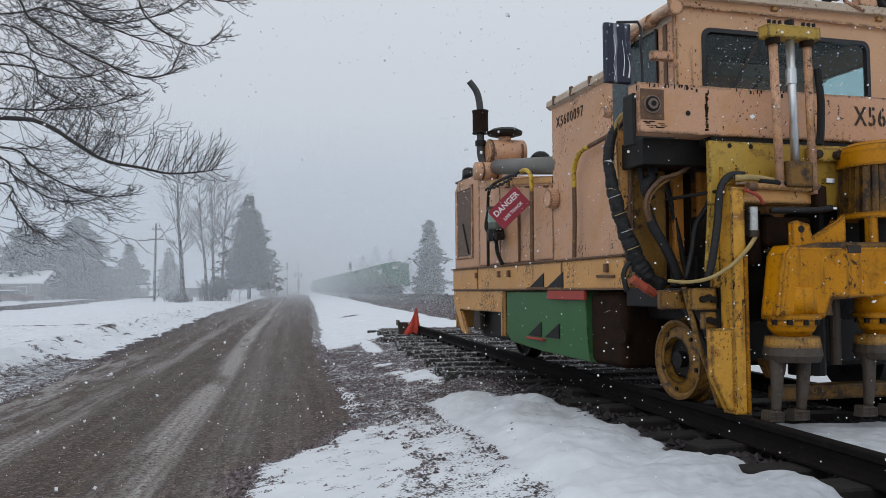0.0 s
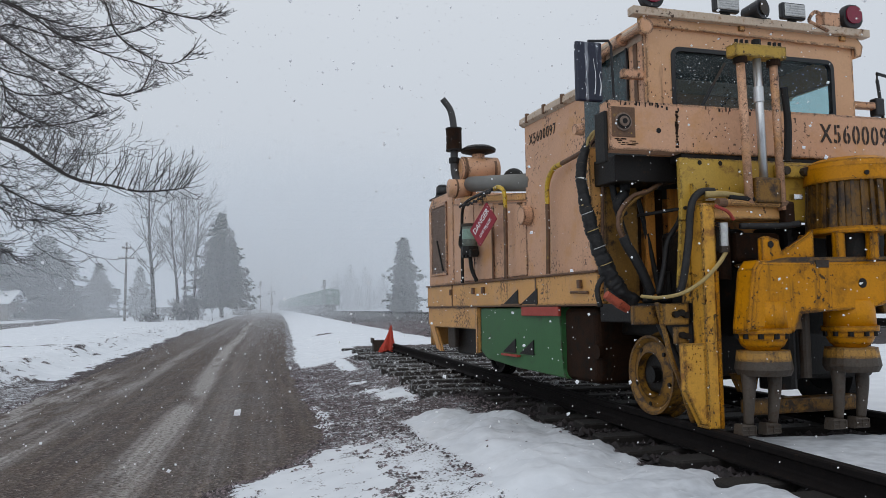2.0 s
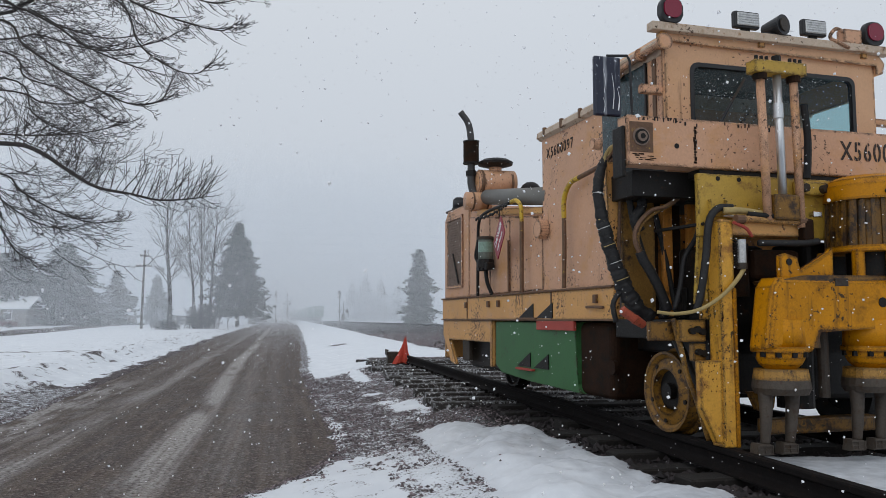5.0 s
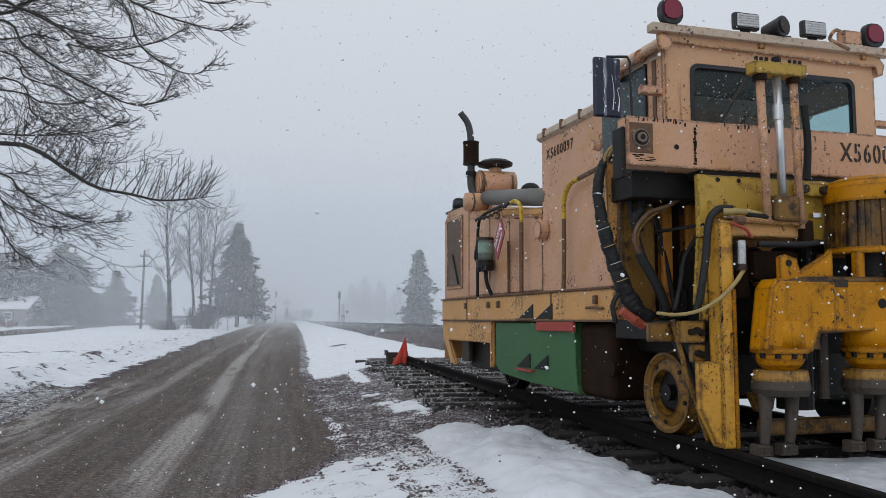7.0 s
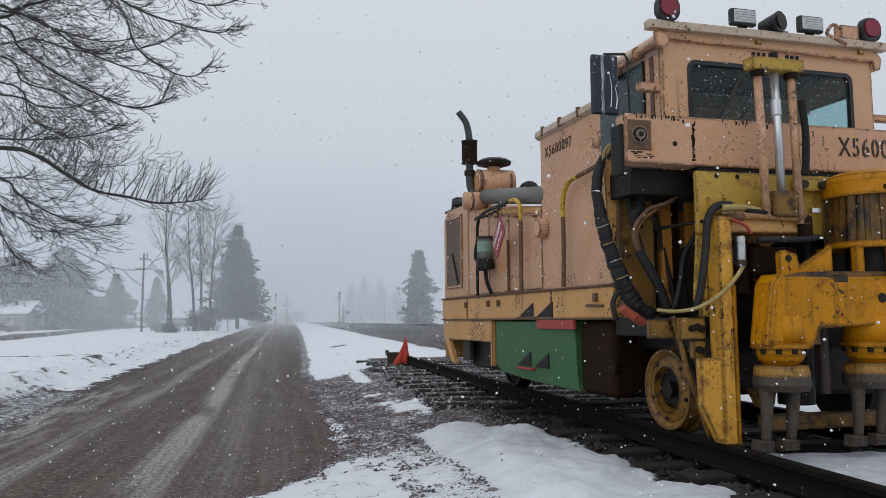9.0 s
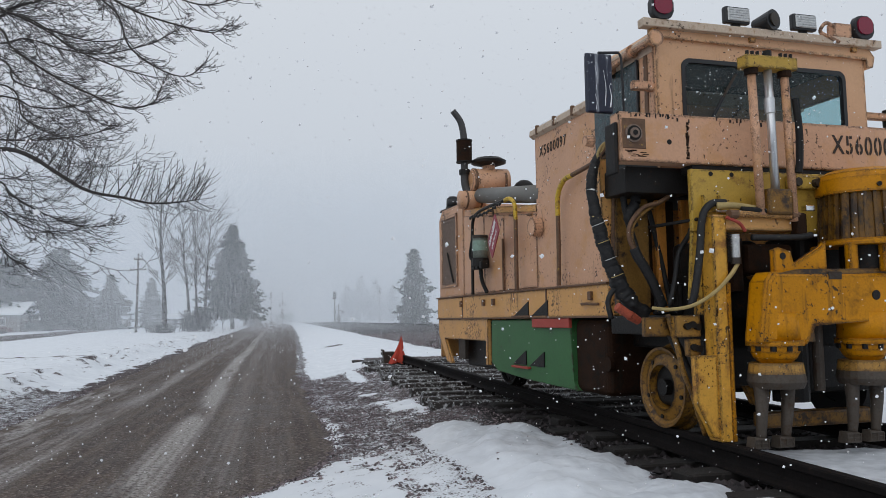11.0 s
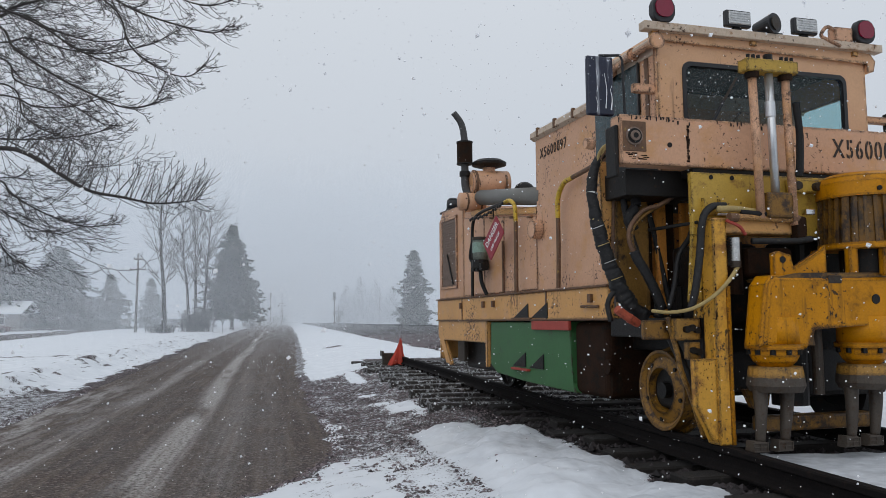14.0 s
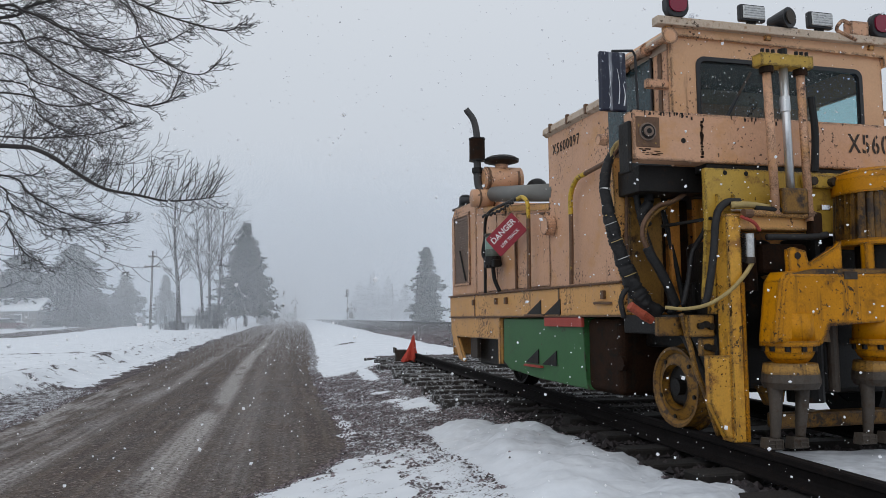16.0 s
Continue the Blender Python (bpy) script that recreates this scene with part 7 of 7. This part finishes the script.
# ballast is M_STONE's grey taken down to paint the shade under the machine
M_BALLAST = island_stone("shade_darkened_ballast", (0.030, 0.025, 0.026))


def verge_spot(rr, n):
    y = 4.6 + 13.5 * rr.rand(n) ** 1.5
    x = road_right(y) - 0.25 + rr.rand(n) * (2.55 - road_right(y))
    _, s = lie(x, y)
    ok = (s < 0.42) | ((s < 0.6) & (rr.rand(n) < 0.5)) | (rr.rand(n) < 0.003)
    return np.stack([x, y], 1)[ok]


def bed_spot(rr, n):
    y = 3.5 + 15 * rr.rand(n) ** 1.3
    x = 2.15 + rr.rand(n) * 2.7
    _, s = lie(x, y)
    return np.stack([x, y], 1)[s < 0.5]


def road_spot(rr, n):
    y = 5.0 + 11 * rr.rand(n) ** 1.6
    x = road_left(y) + rr.rand(n) * (road_right(y) - road_left(y))
    return np.stack([x, y], 1)


def bank_spot(rr, n):
    y = 16 + 34 * rr.rand(n)
    x = 5.2 + 9 * rr.rand(n) ** 1.5
    return np.stack([x, y], 1)


scatter("gravel", 22000, 1, verge_spot, (0.005, 0.018), M_STONE, "loose dark gravel between road and siding")
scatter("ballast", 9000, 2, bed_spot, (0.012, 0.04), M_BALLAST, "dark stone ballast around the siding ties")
scatter("road_grit", 34000, 3, road_spot, (0.004, 0.020), M_STONE, "scattered grit on the gravel road")
scatter("embankment_stone", 9000, 4, bank_spot, (0.02, 0.06), M_STONE, "dark crushed stone of the main line bank")

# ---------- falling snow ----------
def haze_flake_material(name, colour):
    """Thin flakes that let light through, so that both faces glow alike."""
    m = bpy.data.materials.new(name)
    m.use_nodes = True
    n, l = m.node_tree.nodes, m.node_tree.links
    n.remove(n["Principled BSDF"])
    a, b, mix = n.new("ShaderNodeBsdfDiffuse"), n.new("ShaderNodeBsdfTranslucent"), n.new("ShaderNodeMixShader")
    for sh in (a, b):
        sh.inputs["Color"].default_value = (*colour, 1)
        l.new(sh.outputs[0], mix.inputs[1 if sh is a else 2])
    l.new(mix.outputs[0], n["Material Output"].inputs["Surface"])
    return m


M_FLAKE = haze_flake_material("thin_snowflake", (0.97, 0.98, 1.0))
# colour of the added haze streaks, dimmed to the tone of the hazy horizon
M_VEIL = haze_flake_material("haze_streak", (0.86, 0.90, 0.945))


def flakes(name, count, seed, lo, hi, size, label):
    """Loose clumps of crystals, rounded and uneven."""
    rr = np.random.RandomState(seed)
    octa = np.array([(1, 0, 0), (-1, 0, 0), (0, 1, 0), (0, -1, 0), (0, 0, 1), (0, 0, -1)], float)
    tri = np.array([(0, 2, 4), (2, 1, 4), (1, 3, 4), (3, 0, 4), (2, 0, 5), (1, 2, 5), (3, 1, 5), (0, 3, 5)])
    turn = np.linalg.qr(rr.randn(count, 3, 3))[0]
    c = np.array(lo) + rr.rand(count, 3) * (np.array(hi) - np.array(lo))
    s = size[0] + (size[1] - size[0]) * rr.rand(count, 1, 1) ** 3
    v = np.matmul(octa[None] * (0.75 + 0.5 * rr.rand(count, 6, 1)), turn) * s + c[:, None]
    f = (tri[None] + 6 * np.arange(count)[:, None, None]).reshape(-1, 3)
    me = bpy.data.meshes.new(name)
    me.from_pydata(v.reshape(-1, 3).tolist(), [], f.tolist())
    me.materials.append(M_FLAKE)
    return tagged(new(name, me), label, "snowfall", kind="stuff")


snow_layers = [
    (flakes("falling_snow", 70000, 5, (-14, 2.2, 0), (9, 9, 24), (0.0022, 0.0086), "falling snowflakes near the road"), Vector((0.42, -0.05, -1.15))),
    (flakes("falling_snow", 22000, 6, (-16, 7, 0), (14, 18, 26), (0.004, 0.012), "falling snowflakes around the machine"), Vector((0.30, 0.04, -1.30))),
    (flakes("falling_snow", 20000, 7, (-9, 1.1, 0), (2.6, 4.4, 22), (0.0014, 0.0062), "large snowflakes close by"), Vector((0.35, 0.0, -1.0))),
]


def snow_haze():
    """Haze built as shape: row behind row of thin slanting streaks, thinner towards their tops."""
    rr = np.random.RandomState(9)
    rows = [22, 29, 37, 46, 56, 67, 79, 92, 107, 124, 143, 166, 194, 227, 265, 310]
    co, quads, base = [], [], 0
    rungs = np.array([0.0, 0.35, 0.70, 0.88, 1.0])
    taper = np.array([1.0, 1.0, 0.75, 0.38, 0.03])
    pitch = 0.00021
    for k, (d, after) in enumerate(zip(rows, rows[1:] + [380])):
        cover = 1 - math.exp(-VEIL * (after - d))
        # evenly spaced bearings from the eye, uneven depth; each row drifts at its own slant
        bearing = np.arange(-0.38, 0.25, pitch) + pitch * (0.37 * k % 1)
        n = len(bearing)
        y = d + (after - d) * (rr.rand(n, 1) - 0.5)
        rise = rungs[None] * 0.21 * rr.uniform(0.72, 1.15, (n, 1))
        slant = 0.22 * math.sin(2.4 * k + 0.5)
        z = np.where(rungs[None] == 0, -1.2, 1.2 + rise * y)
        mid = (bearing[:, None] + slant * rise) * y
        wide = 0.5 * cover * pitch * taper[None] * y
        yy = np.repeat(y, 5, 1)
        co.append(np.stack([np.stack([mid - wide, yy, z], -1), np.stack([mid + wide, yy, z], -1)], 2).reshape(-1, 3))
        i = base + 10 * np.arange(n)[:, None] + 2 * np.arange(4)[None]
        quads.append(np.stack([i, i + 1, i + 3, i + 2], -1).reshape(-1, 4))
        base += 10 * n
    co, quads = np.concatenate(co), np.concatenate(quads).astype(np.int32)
    me = bpy.data.meshes.new("snow_haze")
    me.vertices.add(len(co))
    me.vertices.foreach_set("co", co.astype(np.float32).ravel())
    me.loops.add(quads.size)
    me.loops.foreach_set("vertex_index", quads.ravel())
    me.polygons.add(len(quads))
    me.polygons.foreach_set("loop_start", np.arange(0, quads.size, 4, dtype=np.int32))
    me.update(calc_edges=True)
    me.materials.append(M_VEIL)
    return tagged(new("snow_haze", me), "pale streaks added to stand for the snowfall haze over the distance", "snowfall", kind="stuff")


VEIL = 0.0064      # share of the view that the haze streaks take in each metre
veil = snow_haze()

# ---------- motion of things ----------
SIGN_FACE = 15.6
SIGN_TURNS = ((0.0, 17), (0.4, 24), (0.8, 31), (1.2, 40), (1.6, 45), (2.0, 53), (2.4, 61), (2.8, 67), (3.2, 73), (3.6, 76), (4.2, 75), (6.4, 76), (9.2, 73), (11.4, 75), (13.0, 71), (13.4, 70), (13.8, 65), (14.2, 60), (14.6, 57), (15.0, 50), (15.4, 39), (15.7, 33), (16.0, 22))


BEATS = (0.0, 0.2, 1.0, 4.0, 8.0, 12.0, 15.0, 15.8, 16.0)


def motions():
    for k, car in enumerate(cars):
        walk(car, [(t, car_pose(k, t)) for t in BEATS])
    walk(sign, [(t, Matrix.Translation(SIGN_AT) @ pose(0, 0, 0, 0, 0, -SIGN_FACE - a)) for t, a in SIGN_TURNS])
    for ob, way in snow_layers:
        walk(ob, [(t, Matrix.Translation(way * t)) for t in BEATS])
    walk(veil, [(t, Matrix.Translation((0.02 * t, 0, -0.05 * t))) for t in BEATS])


motions()
